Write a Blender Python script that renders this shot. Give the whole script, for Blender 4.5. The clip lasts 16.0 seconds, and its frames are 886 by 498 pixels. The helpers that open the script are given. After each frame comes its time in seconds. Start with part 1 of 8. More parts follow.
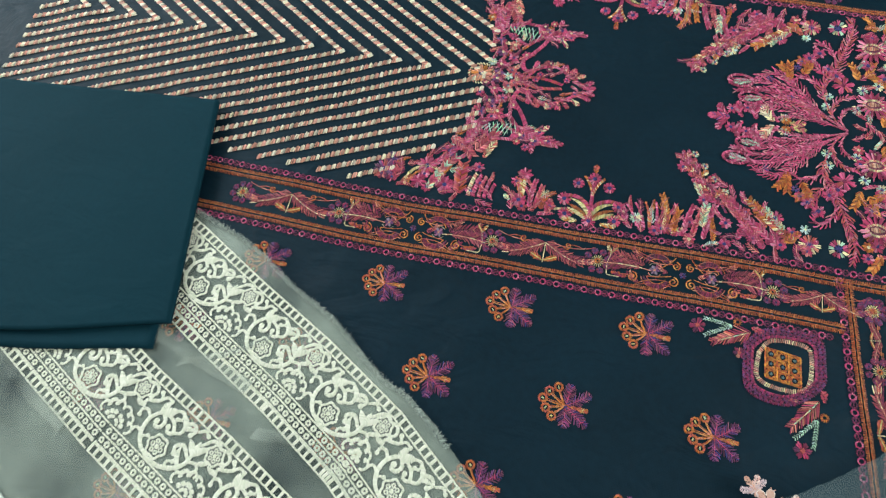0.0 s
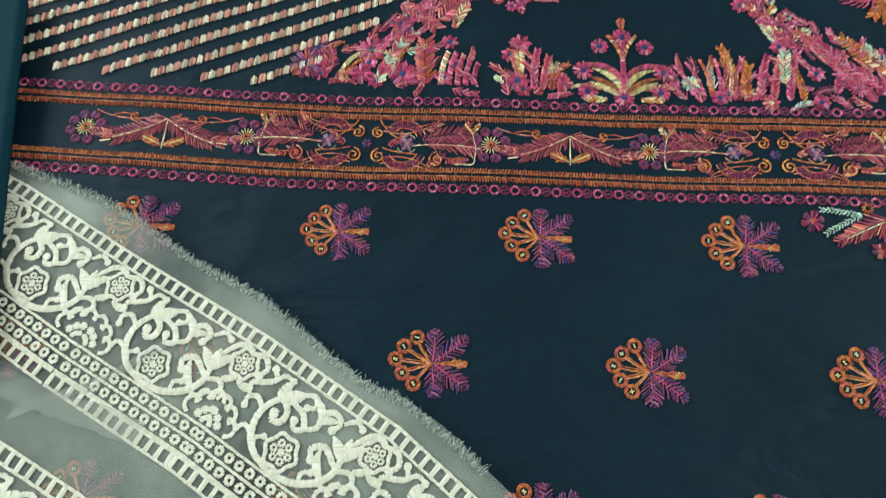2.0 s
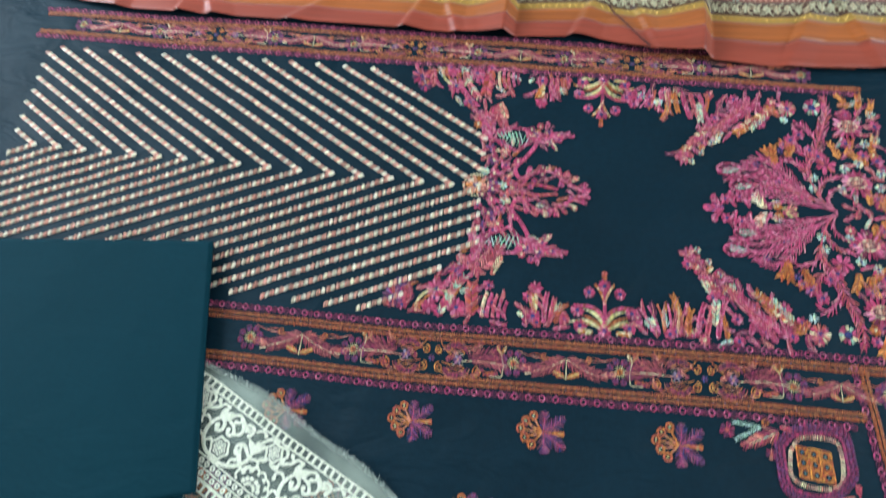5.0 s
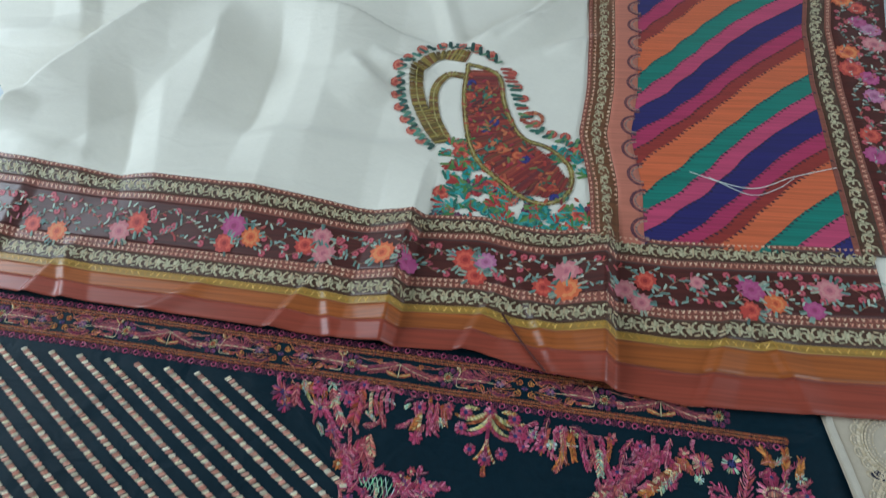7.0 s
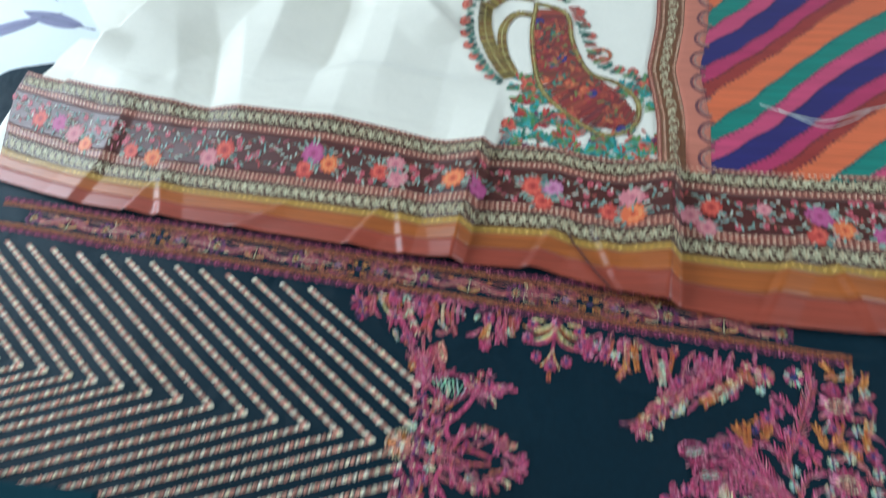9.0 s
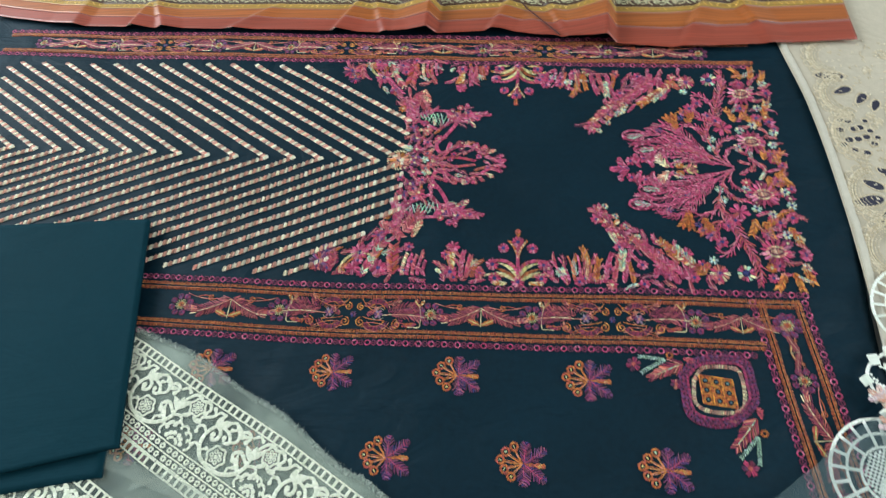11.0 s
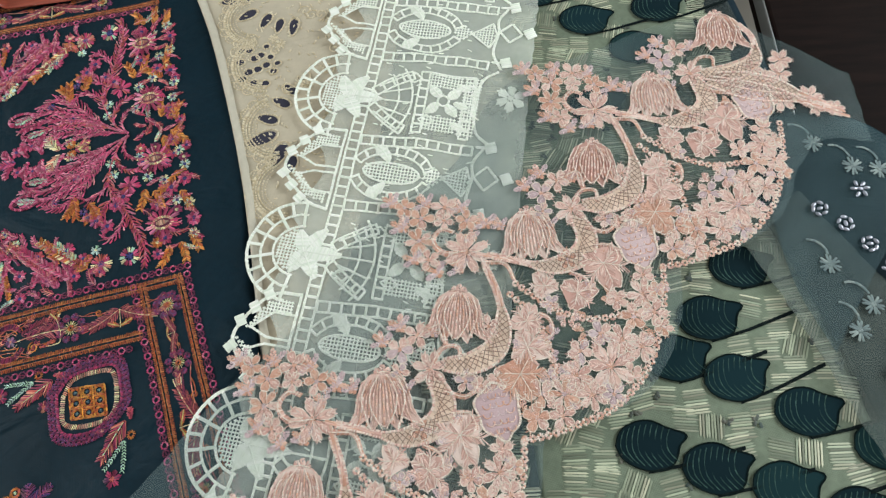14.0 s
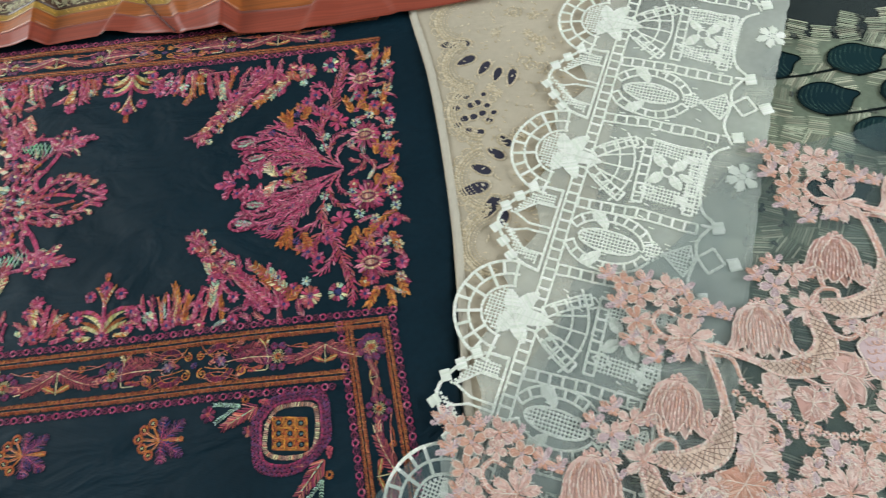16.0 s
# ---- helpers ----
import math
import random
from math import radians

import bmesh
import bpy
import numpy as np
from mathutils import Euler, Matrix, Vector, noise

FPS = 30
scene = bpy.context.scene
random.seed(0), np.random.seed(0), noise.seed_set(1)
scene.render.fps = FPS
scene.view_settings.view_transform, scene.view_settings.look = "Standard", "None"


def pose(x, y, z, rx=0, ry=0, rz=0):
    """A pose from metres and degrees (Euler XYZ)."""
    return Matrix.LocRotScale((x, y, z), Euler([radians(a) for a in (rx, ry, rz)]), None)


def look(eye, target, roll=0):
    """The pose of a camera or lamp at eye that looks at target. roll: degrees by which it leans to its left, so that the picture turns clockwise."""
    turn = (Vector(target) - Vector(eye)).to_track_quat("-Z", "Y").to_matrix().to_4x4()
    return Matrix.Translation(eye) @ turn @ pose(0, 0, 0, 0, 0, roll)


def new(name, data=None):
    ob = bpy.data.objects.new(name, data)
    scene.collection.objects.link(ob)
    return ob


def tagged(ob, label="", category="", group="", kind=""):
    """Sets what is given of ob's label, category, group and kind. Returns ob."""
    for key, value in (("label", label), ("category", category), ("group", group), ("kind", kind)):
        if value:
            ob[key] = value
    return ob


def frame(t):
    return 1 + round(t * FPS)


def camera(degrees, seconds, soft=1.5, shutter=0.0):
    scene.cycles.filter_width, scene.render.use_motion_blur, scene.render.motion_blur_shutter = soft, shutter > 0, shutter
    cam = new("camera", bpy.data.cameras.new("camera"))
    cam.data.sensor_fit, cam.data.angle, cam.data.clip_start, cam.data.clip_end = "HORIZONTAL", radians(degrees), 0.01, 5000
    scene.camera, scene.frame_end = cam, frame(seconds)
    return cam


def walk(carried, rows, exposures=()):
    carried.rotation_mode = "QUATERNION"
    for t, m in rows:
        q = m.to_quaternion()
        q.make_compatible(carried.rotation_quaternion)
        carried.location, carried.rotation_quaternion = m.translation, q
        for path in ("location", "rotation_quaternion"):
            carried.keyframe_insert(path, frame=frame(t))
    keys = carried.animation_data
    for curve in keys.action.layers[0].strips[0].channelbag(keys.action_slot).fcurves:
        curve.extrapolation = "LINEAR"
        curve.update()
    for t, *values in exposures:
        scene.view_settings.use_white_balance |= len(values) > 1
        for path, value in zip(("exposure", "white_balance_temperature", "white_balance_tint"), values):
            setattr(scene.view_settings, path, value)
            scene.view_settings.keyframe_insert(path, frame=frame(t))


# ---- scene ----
cam = camera(71.7, 16.0, soft=1.2, shutter=0.5)
PATH = [
    (0, (0.156, -0.178, 0.587), (-0.178, 0.531, -1.253), -13.2),
    (0.5, (0.14, -0.16, 0.564), (-0.141, 0.563, -1.279), -10.4),
    (1, (0.122, -0.14, 0.506), (-0.054, 0.538, -1.367), -7.7),
    (1.5, (0.086, -0.156, 0.412), (0.038, 0.573, -1.45), 1.1),
    (2, (0.085, -0.139, 0.374), (0.004, 0.515, -1.514), -4.7),
    (2.5, (0.042, -0.146, 0.362), (0.06, 0.49, -1.534), 5.1),
    (3, (0.038, -0.138, 0.362), (0.079, 0.52, -1.526), 5.7),
    (3.2, (0.042, -0.139, 0.368), (0.073, 0.516, -1.521), 5.2),
    (5.3, (0.105, -0.039, 0.65), (-0.156, 0.796, -1.148), -11.6),
    (5.5, (0.117, -0.005, 0.651), (-0.169, 0.877, -1.121), -10.5),
    (6, (0.136, 0.092, 0.629), (-0.101, 1.049, -1.111), -5.2),
    (6.5, (0.167, 0.168, 0.628), (-0.011, 1.246, -1.047), -2.8),
    (7, (0.2, 0.197, 0.633), (-0.016, 1.324, -1.005), -5.2),
    (7.5, (0.199, 0.222, 0.633), (0.01, 1.476, -0.914), -3.3),
    (8, (0.175, 0.248, 0.614), (-0.044, 1.528, -0.908), -3.1),
    (8.5, (0.172, 0.213, 0.617), (-0.098, 1.456, -0.927), -4.9),
    (9, (0.184, 0.122, 0.629), (-0.18, 1.159, -1.042), -11.1),
    (9.2, (0.176, 0.074, 0.631), (-0.145, 1.07, -1.074), -10.8),
    (11.3, (0.188, -0.196, 0.598), (0.013, 0.754, -1.153), -10.6),
    (11.5, (0.219, -0.192, 0.592), (0.09, 0.741, -1.172), -10.2),
    (12, (0.372, -0.173, 0.58), (0.317, 0.76, -1.189), -9.0),
    (12.5, (0.54, -0.155, 0.555), (0.515, 0.691, -1.258), -8.8),
    (13, (0.622, -0.14, 0.55), (0.655, 0.632, -1.295), -9.2),
    (13.5, (0.677, -0.15, 0.539), (0.796, 0.567, -1.324), -5.3),
    (14, (0.692, -0.158, 0.54), (0.797, 0.548, -1.328), -7.0),
    (14.5, (0.66, -0.145, 0.543), (0.711, 0.592, -1.315), -9.8),
    (15, (0.635, -0.109, 0.548), (0.617, 0.641, -1.306), -13.1),
    (15.5, (0.604, -0.091, 0.545), (0.541, 0.689, -1.296), -13.4),
    (16, (0.576, -0.086, 0.552), (0.447, 0.704, -1.281), -16.0),
]
EXPOSURES = [(0.0, 0.01, 6250, 5), (3.2, -0.03, 6400, 5), (5.3, 0.21, 5650, 4), (5.7, 0.158, 5650, 4), (6.0, -0.124, 5700, 4), (6.5, -0.638, 5600, 4), (7.0, -0.764, 5600, 4), (7.5, -0.878, 5600, 4), (8.0, -0.834, 5600, 4), (8.5, -0.648, 5550, 4), (9.0, -0.284, 5500, 4), (9.4, -0.21, 5600, 4), (11.3, -0.01, 6100, 3), (12.5, -0.21, 6450, 4), (14.0, -0.25, 6450, 6), (16.0, -0.31, 6350, 6)]
walk(cam, [(t, look(eye, target, roll)) for t, eye, target, roll in PATH], EXPOSURES)

# ---- light ----
world = bpy.data.worlds.new("daylight")
scene.world = world
world.use_nodes = True
wn = world.node_tree
sky = wn.nodes.new("ShaderNodeTexSky")
sky.sky_type = "NISHITA"
sky.sun_disc = False
sky.sun_elevation, sky.sun_rotation = radians(40), radians(-90)
wn.nodes["Background"].inputs[1].default_value = 0.12
wn.links.new(sky.outputs[0], wn.nodes["Background"].inputs[0])


def window_or_fill_lamp(at, target, size_x, size_y, power, colour):
    data = bpy.data.lights.new("window_or_fill_light", "AREA")
    data.shape, data.size, data.size_y, data.energy, data.color = "RECTANGLE", size_x, size_y, power, colour
    ob = new("window_or_fill_light", data)
    ob.matrix_world = look(at, target)
    return ob


window_or_fill_lamp((-2.42, 0.9, 1.30), (0.0, 0.4, 0.0), 1.75, 1.35, 100, (0.92, 0.985, 1.0))
# fill lamp with no known window, added to brighten the right-hand fabrics
window_or_fill_lamp((2.92, -0.1, 1.35), (0.9, 0.0, 0.0), 2.0, 1.25, 76, (0.92, 0.985, 1.0))


# ---- materials ----
def lin(code):
    """A colour from its six hex digits, made linear."""
    v = [int(code[i:i + 2], 16) / 255 for i in (0, 2, 4)]
    return tuple(c / 12.92 if c < 0.04045 else ((c + 0.055) / 1.055) ** 2.4 for c in v)


def material(name):
    m = bpy.data.materials.new(name)
    m.use_nodes = True
    n, l = m.node_tree.nodes, m.node_tree.links
    return m, n, l, n["Principled BSDF"]


def coords(n, l, scale=(1, 1, 1), turn=0.0):
    tc, mp = n.new("ShaderNodeTexCoord"), n.new("ShaderNodeMapping")
    mp.inputs["Scale"].default_value = scale
    mp.inputs["Rotation"].default_value[2] = turn
    l.new(tc.outputs["Object"], mp.inputs[0])
    return mp.outputs[0]


def woven(name, colour, rough=0.75, weave=1500.0, mottle=0.25, bump=0.25, clear=0.0, sheen=0.15, turn=0.0, slub=0.0, spec=0.3, cloud=0.5, crumple=0.0):
    """Woven cloth: crossed threads, faint mottling, and holes between the threads where clear is over nought."""
    m, n, l, b = material(name)
    b.inputs["Roughness"].default_value = rough
    b.inputs["Specular IOR Level"].default_value = spec
    b.inputs["Sheen Weight"].default_value = sheen
    b.inputs["Sheen Roughness"].default_value = 0.5
    waves = []
    for axis in ("X", "Y"):
        w = n.new("ShaderNodeTexWave")
        w.bands_direction = axis
        w.inputs["Scale"].default_value = weave / 6.28
        w.inputs["Distortion"].default_value = 0.6
        w.inputs["Detail"].default_value = 1.0
        l.new(coords(n, l, turn=turn), w.inputs[0])
        waves.append(w)
    add = n.new("ShaderNodeMath")
    add.operation = "MAXIMUM"
    l.new(waves[0].outputs[1], add.inputs[0])
    l.new(waves[1].outputs[1], add.inputs[1])
    big, small = n.new("ShaderNodeTexNoise"), n.new("ShaderNodeTexNoise")
    big.inputs["Scale"].default_value, small.inputs["Scale"].default_value = 7.0, 160.0
    big.inputs["Detail"].default_value = 4.0
    l.new(coords(n, l), big.inputs[0])
    l.new(coords(n, l, (1, 1 + 12 * slub, 1) if slub else (1, 1, 1), turn), small.inputs[0])
    mix = n.new("ShaderNodeMath")
    mix.operation = "MULTIPLY_ADD"
    l.new(big.outputs[0], mix.inputs[0])
    mix.inputs[1].default_value, mix.inputs[2].default_value = mottle * 1.6, 1 - mottle * 0.8
    mix2 = n.new("ShaderNodeMath")
    mix2.operation = "MULTIPLY_ADD"
    l.new(small.outputs[0], mix2.inputs[0])
    mix2.inputs[1].default_value, mix2.inputs[2].default_value = mottle * 1.2, 1 - mottle * 0.6
    mul = n.new("ShaderNodeMath")
    mul.operation = "MULTIPLY"
    l.new(mix.outputs[0], mul.inputs[0])
    l.new(mix2.outputs[0], mul.inputs[1])
    col = n.new("ShaderNodeMix")
    col.data_type, col.blend_type = "RGBA", "MULTIPLY"
    col.inputs[0].default_value = 1.0
    col.inputs[6].default_value = (*colour, 1)
    l.new(mul.outputs[0], col.inputs[7])
    l.new(col.outputs[2], b.inputs["Base Color"])
    bp = n.new("ShaderNodeBump")
    bp.inputs["Strength"].default_value, bp.inputs["Distance"].default_value = bump, 0.0004
    l.new(add.outputs[0], bp.inputs["Height"])
    l.new(bp.outputs[0], b.inputs["Normal"])
    if crumple:
        soft, dent = n.new("ShaderNodeTexNoise"), n.new("ShaderNodeBump")
        soft.inputs["Scale"].default_value, soft.inputs["Detail"].default_value, soft.inputs["Distortion"].default_value = 13.0, 3.0, 0.8
        l.new(coords(n, l, (1, 1.7, 1), 0.4), soft.inputs[0])
        dent.inputs["Strength"].default_value, dent.inputs["Distance"].default_value = crumple, 0.012
        l.new(soft.outputs[0], dent.inputs["Height"])
        l.new(dent.outputs[0], bp.inputs["Normal"])
    if clear:
        holes, tr = n.new("ShaderNodeMixShader"), n.new("ShaderNodeBsdfTransparent")
        thin = n.new("ShaderNodeMath")
        thin.operation = "MULTIPLY_ADD"
        l.new(big.outputs[0], thin.inputs[0])
        thin.inputs[1].default_value, thin.inputs[2].default_value = -cloud, clear + cloud / 2
        thin.use_clamp = True
        l.new(thin.outputs[0], holes.inputs[0])
        l.new(b.outputs[0], holes.inputs[1])
        l.new(tr.outputs[0], holes.inputs[2])
        l.new(holes.outputs[0], n["Material Output"].inputs[0])
    return m


def dyed(name, rough=0.5, sheen=0.3, vary=0.35, bump=0.0, spec=0.4, clear=0.0, depth=1.0):
    """Thread or print whose dye is stored with the mesh, a little different from piece to piece."""
    m, n, l, b = material(name)
    b.inputs["Roughness"].default_value = rough
    b.inputs["Specular IOR Level"].default_value = spec
    b.inputs["Sheen Weight"].default_value = sheen
    a, g = n.new("ShaderNodeAttribute"), n.new("ShaderNodeNewGeometry")
    a.attribute_name = "dye"
    k = n.new("ShaderNodeMath")
    k.operation = "MULTIPLY_ADD"
    l.new(g.outputs["Random Per Island"], k.inputs[0])
    k.inputs[1].default_value, k.inputs[2].default_value = vary * depth, (1 - vary / 2) * depth
    col = n.new("ShaderNodeMix")
    col.data_type, col.blend_type = "RGBA", "MULTIPLY"
    col.inputs[0].default_value = 1.0
    l.new(a.outputs[0], col.inputs[6])
    l.new(k.outputs[0], col.inputs[7])
    l.new(col.outputs[2], b.inputs["Base Color"])
    if bump:
        w = n.new("ShaderNodeTexNoise")
        w.inputs["Scale"].default_value = 900
        l.new(coords(n, l), w.inputs[0])
        bp = n.new("ShaderNodeBump")
        bp.inputs["Strength"].default_value, bp.inputs["Distance"].default_value = bump, 0.0005
        l.new(w.outputs[0], bp.inputs["Height"])
        l.new(bp.outputs[0], b.inputs["Normal"])
    if clear:
        holes, tr = n.new("ShaderNodeMixShader"), n.new("ShaderNodeBsdfTransparent")
        holes.inputs[0].default_value = clear
        l.new(b.outputs[0], holes.inputs[1])
        l.new(tr.outputs[0], holes.inputs[2])
        l.new(holes.outputs[0], n["Material Output"].inputs[0])
    return m


def plain(name, colour, rough=0.6, grain=30.0, vary=0.2, metal=0.0, bump=0.1, stretch=(1, 1, 1)):
    m, n, l, b = material(name)
    b.inputs["Roughness"].default_value, b.inputs["Metallic"].default_value = rough, metal
    t = n.new("ShaderNodeTexNoise")
    t.inputs["Scale"].default_value, t.inputs["Detail"].default_value = grain, 5.0
    l.new(coords(n, l, stretch), t.inputs[0])
    r = n.new("ShaderNodeValToRGB")
    r.color_ramp.elements[0].color = (*(c * (1 - vary) for c in colour), 1)
    r.color_ramp.elements[1].color = (*(min(1, c * (1 + vary)) for c in colour), 1)
    r.color_ramp.elements[0].position, r.color_ramp.elements[1].position = 0.3, 0.7
    l.new(t.outputs[0], r.inputs[0])
    l.new(r.outputs[0], b.inputs["Base Color"])
    bp = n.new("ShaderNodeBump")
    bp.inputs["Strength"].default_value, bp.inputs["Distance"].default_value = bump, 0.002
    l.new(t.outputs[0], bp.inputs["Height"])
    l.new(bp.outputs[0], b.inputs["Normal"])
    return m


NAVY = woven("navy_lawn", (0.0038, 0.0170, 0.0280), rough=0.6, mottle=0.42, sheen=0.0, spec=0.12, crumple=0.55)
TEAL = woven("teal_cotton", (0.0050, 0.0320, 0.0460), rough=0.8, mottle=0.15, sheen=0.0, spec=0.08, crumple=0.25)
CREAM = woven("cream_silk", (0.87, 0.83, 0.72), rough=0.5, mottle=0.10, sheen=0.2, slub=0.5, bump=0.3, crumple=0.22)
BEIGE = woven("beige_lawn", (0.54, 0.46, 0.35), rough=0.8, mottle=0.16, crumple=0.35)
ORGANZA = woven("white_organza", (0.58, 0.66, 0.55), rough=0.45, mottle=0.25, clear=0.78, cloud=0.9, sheen=0.1)
WHITE_NET = woven("white_net", (0.80, 0.83, 0.75), rough=0.5, mottle=0.2, clear=0.70, sheen=0.1)
PINK_NET = woven("grey_net", (0.20, 0.28, 0.29), rough=0.6, mottle=0.15, clear=0.87, cloud=0.3, sheen=0.1)
DARK_NET = woven("dark_green_net", (0.016, 0.028, 0.028), rough=0.6, mottle=0.2, clear=0.25)
SHEET = woven("bed_sheet", (0.74, 0.78, 0.80), rough=0.8, mottle=0.05)
THREAD = dyed("embroidery_thread", rough=0.45, sheen=0.15, vary=0.9, depth=0.93)
COTTON = dyed("cotton_thread", rough=0.7, sheen=0.3, vary=0.12)
FLOSS = dyed("pink_floss", rough=0.5, sheen=0.3, vary=0.24, bump=0.6)
LEAF_THREAD = dyed("leaf_thread", rough=0.9, sheen=0.0, vary=0.2, spec=0.08)
PRINT = dyed("printed_dye", rough=0.55, sheen=0.15, vary=0.12, bump=0.3)
WOOD = plain("dark_wood", (0.0080, 0.0034, 0.0026), rough=0.7, grain=14, vary=0.5, stretch=(1, 9, 1))
WOOD.node_tree.nodes["Principled BSDF"].inputs["Specular IOR Level"].default_value = 0.08
PLASTER = plain("wall_plaster", (0.42, 0.39, 0.35), rough=0.9, grain=9, vary=0.04)
CEILING = plain("ceiling_paint", (0.50, 0.49, 0.46), rough=0.9, grain=9, vary=0.03)
TILE = plain("floor_tile", (0.26, 0.23, 0.20), rough=0.4, grain=6, vary=0.1)
METAL = plain("steel_trim", (0.30, 0.30, 0.30), rough=0.35, metal=1.0, vary=0.1)


# ---- builders ----
def box(bm, lo, hi):
    v = [bm.verts.new((x, y, z)) for x in (lo[0], hi[0]) for y in (lo[1], hi[1]) for z in (lo[2], hi[2])]
    for f in ((0, 1, 3, 2), (4, 6, 7, 5), (0, 4, 5, 1), (2, 3, 7, 6), (0, 2, 6, 4), (1, 5, 7, 3)):
        bm.faces.new([v[i] for i in f])


def part(name, bm, mat, parent=None, label=""):
    me = bpy.data.meshes.new(name)
    bm.to_mesh(me)
    bm.free()
    me.materials.append(mat)
    ob = new(name, me)
    if parent:
        ob.parent = parent
    return tagged(ob, label)


def boxed(name, lo, hi, mat, parent=None, bevel=0.0, label=""):
    bm = bmesh.new()
    box(bm, lo, hi)
    bmesh.ops.recalc_face_normals(bm, faces=bm.faces)
    if bevel:
        bmesh.ops.bevel(bm, geom=bm.edges[:], offset=bevel, segments=3, affect="EDGES", profile=0.5)
    return part(name, bm, mat, parent, label)


def thing(name, label, category, group=""):
    return tagged(new(name), label, category, group)


def smooth_line(points, n):
    """n + 1 points of a smooth curve through the given ones, evenly by length."""
    p = np.array(points, float)
    ext = np.vstack([2 * p[0] - p[1], p, 2 * p[-1] - p[-2]])
    out = []
    for i in range(len(p) - 1):
        a, b, c, d = ext[i:i + 4]
        for s in np.linspace(0, 1, 24, endpoint=False):
            out.append(0.5 * (2 * b + (c - a) * s + (2 * a - 5 * b + 4 * c - d) * s * s + (3 * b - a - 3 * c + d) * s ** 3))
    out = np.array(out + [p[-1]])
    run = np.r_[0, np.cumsum(np.hypot(*np.diff(out, axis=0).T))]
    at = np.linspace(0, run[-1], n + 1)
    return np.stack([np.interp(at, run, out[:, 0]), np.interp(at, run, out[:, 1])], 1)


def sheet(name, side_a, side_b, nu, nv, lie, mat, parent, thick=0.0012, label="", ragged=0.0, warp=None):
    """A cloth between two edge curves, lying at the height lie(x, y), with a real thickness and a slightly uneven edge."""
    a, b = smooth_line(side_a, nu), smooth_line(side_b, nu)
    verts, faces = [], []
    for layer in (0, 1):
        for i in range(nu + 1):
            for j in range(nv + 1):
                s = j / nv
                x, y = a[i] * (1 - s) + b[i] * s
                if warp:
                    x, y = warp(x, y)
                if ragged and (j in (0, nv) or i in (0, nu)):
                    x += ragged * noise.noise((x * 90, y * 90, 3))
                    y += ragged * noise.noise((x * 90, y * 90, 9))
                verts.append((x, y, lie(x, y) - layer * thick))
    m, off = nv + 1, (nu + 1) * (nv + 1)
    for i in range(nu):
        for j in range(nv):
            q = (i * m + j, (i + 1) * m + j, (i + 1) * m + j + 1, i * m + j + 1)
            faces.append(q)
            faces.append(tuple(off + k for k in reversed(q)))
    rim = [i * m for i in range(nu + 1)] + [nu * m + j for j in range(1, nv + 1)]
    rim += [i * m + nv for i in range(nu - 1, -1, -1)] + [j for j in range(nv - 1, 0, -1)]
    for k, r in enumerate(rim):
        r2 = rim[(k + 1) % len(rim)]
        faces.append((r2, r, off + r, off + r2))
    me = bpy.data.meshes.new(name)
    me.from_pydata(verts, [], faces)
    me.update()
    bm = bmesh.new()
    bm.from_mesh(me)
    bmesh.ops.recalc_face_normals(bm, faces=bm.faces)
    bm.to_mesh(me)
    bm.free()
    me.polygons.foreach_set("use_smooth", [True] * len(me.polygons))
    me.materials.append(mat)
    ob = new(name, me)
    ob.parent = parent
    return tagged(ob, label)


def ridge(x, y, p, q, width, height, skew=0.35):
    """The height of a crease that runs from p to q, steeper on one side."""
    dx, dy = q[0] - p[0], q[1] - p[1]
    n = math.hypot(dx, dy)
    s = ((x - p[0]) * dx + (y - p[1]) * dy) / n
    d = ((x - p[0]) * dy - (y - p[1]) * dx) / n
    w = width * (skew if d < 0 else 1.0)
    fade = max(0.0, min(1.0, min(s, n - s) / (0.25 * n) + 0.15))
    return height * fade * math.exp(-(d / w) ** 2)


def facet(x, y, p, q, width, height, skew=0.35):
    """The height of a sharp fold with flat sides that runs from p to q."""
    dx, dy = q[0] - p[0], q[1] - p[1]
    n = math.hypot(dx, dy)
    s = ((x - p[0]) * dx + (y - p[1]) * dy) / n
    d = ((x - p[0]) * dy - (y - p[1]) * dx) / n
    w = width * (skew if d < 0 else 1.0)
    fade = max(0.0, min(1.0, min(s, n - s) / (0.4 * n) + 0.2))
    return height * fade * max(0.0, 1 - abs(d) / w)


def wave(x, y, size, height, seed=0.0):
    return height * noise.noise((x / size, y / size, seed))


# heights at which the cloths lie
def lie_navy(x, y):
    z = 0.0 + wave(x, y, 0.16, 0.0030) + wave(x + 0.6 * y, y * 0.5, 0.05, 0.0012, 37) + wave(x * 0.4 + y * 0.25, y * 1.2, 0.03, 0.0010, 4) + 0.0016 * abs(noise.noise((x * 9 + y * 4, y * 14 - x * 3, 31)))
    z += ridge(x, y, (-0.35, 0.455), (0.55, 0.406), 0.006, 0.003) + ridge(x, y, (-0.08, -0.07), (-0.05, 0.03), 0.006, 0.0015)
    z += ridge(x, y, (0.36, 0.10), (0.545, 0.10), 0.008, 0.002) + ridge(x, y, (0.485, 0.335), (0.55, 0.365), 0.003, 0.0022) + ridge(x, y, (0.49, 0.20), (0.55, 0.175), 0.003, 0.0018)
    z += ridge(x, y, (0.10, 0.36), (0.26, 0.30), 0.004, 0.0014) + ridge(x, y, (0.12, 0.20), (0.22, 0.25), 0.004, 0.0013) + ridge(x, y, (0.20, -0.02), (0.24, -0.20), 0.004, 0.0014) + ridge(x, y, (0.02, -0.06), (0.08, 0.02), 0.004, 0.0012)
    return z


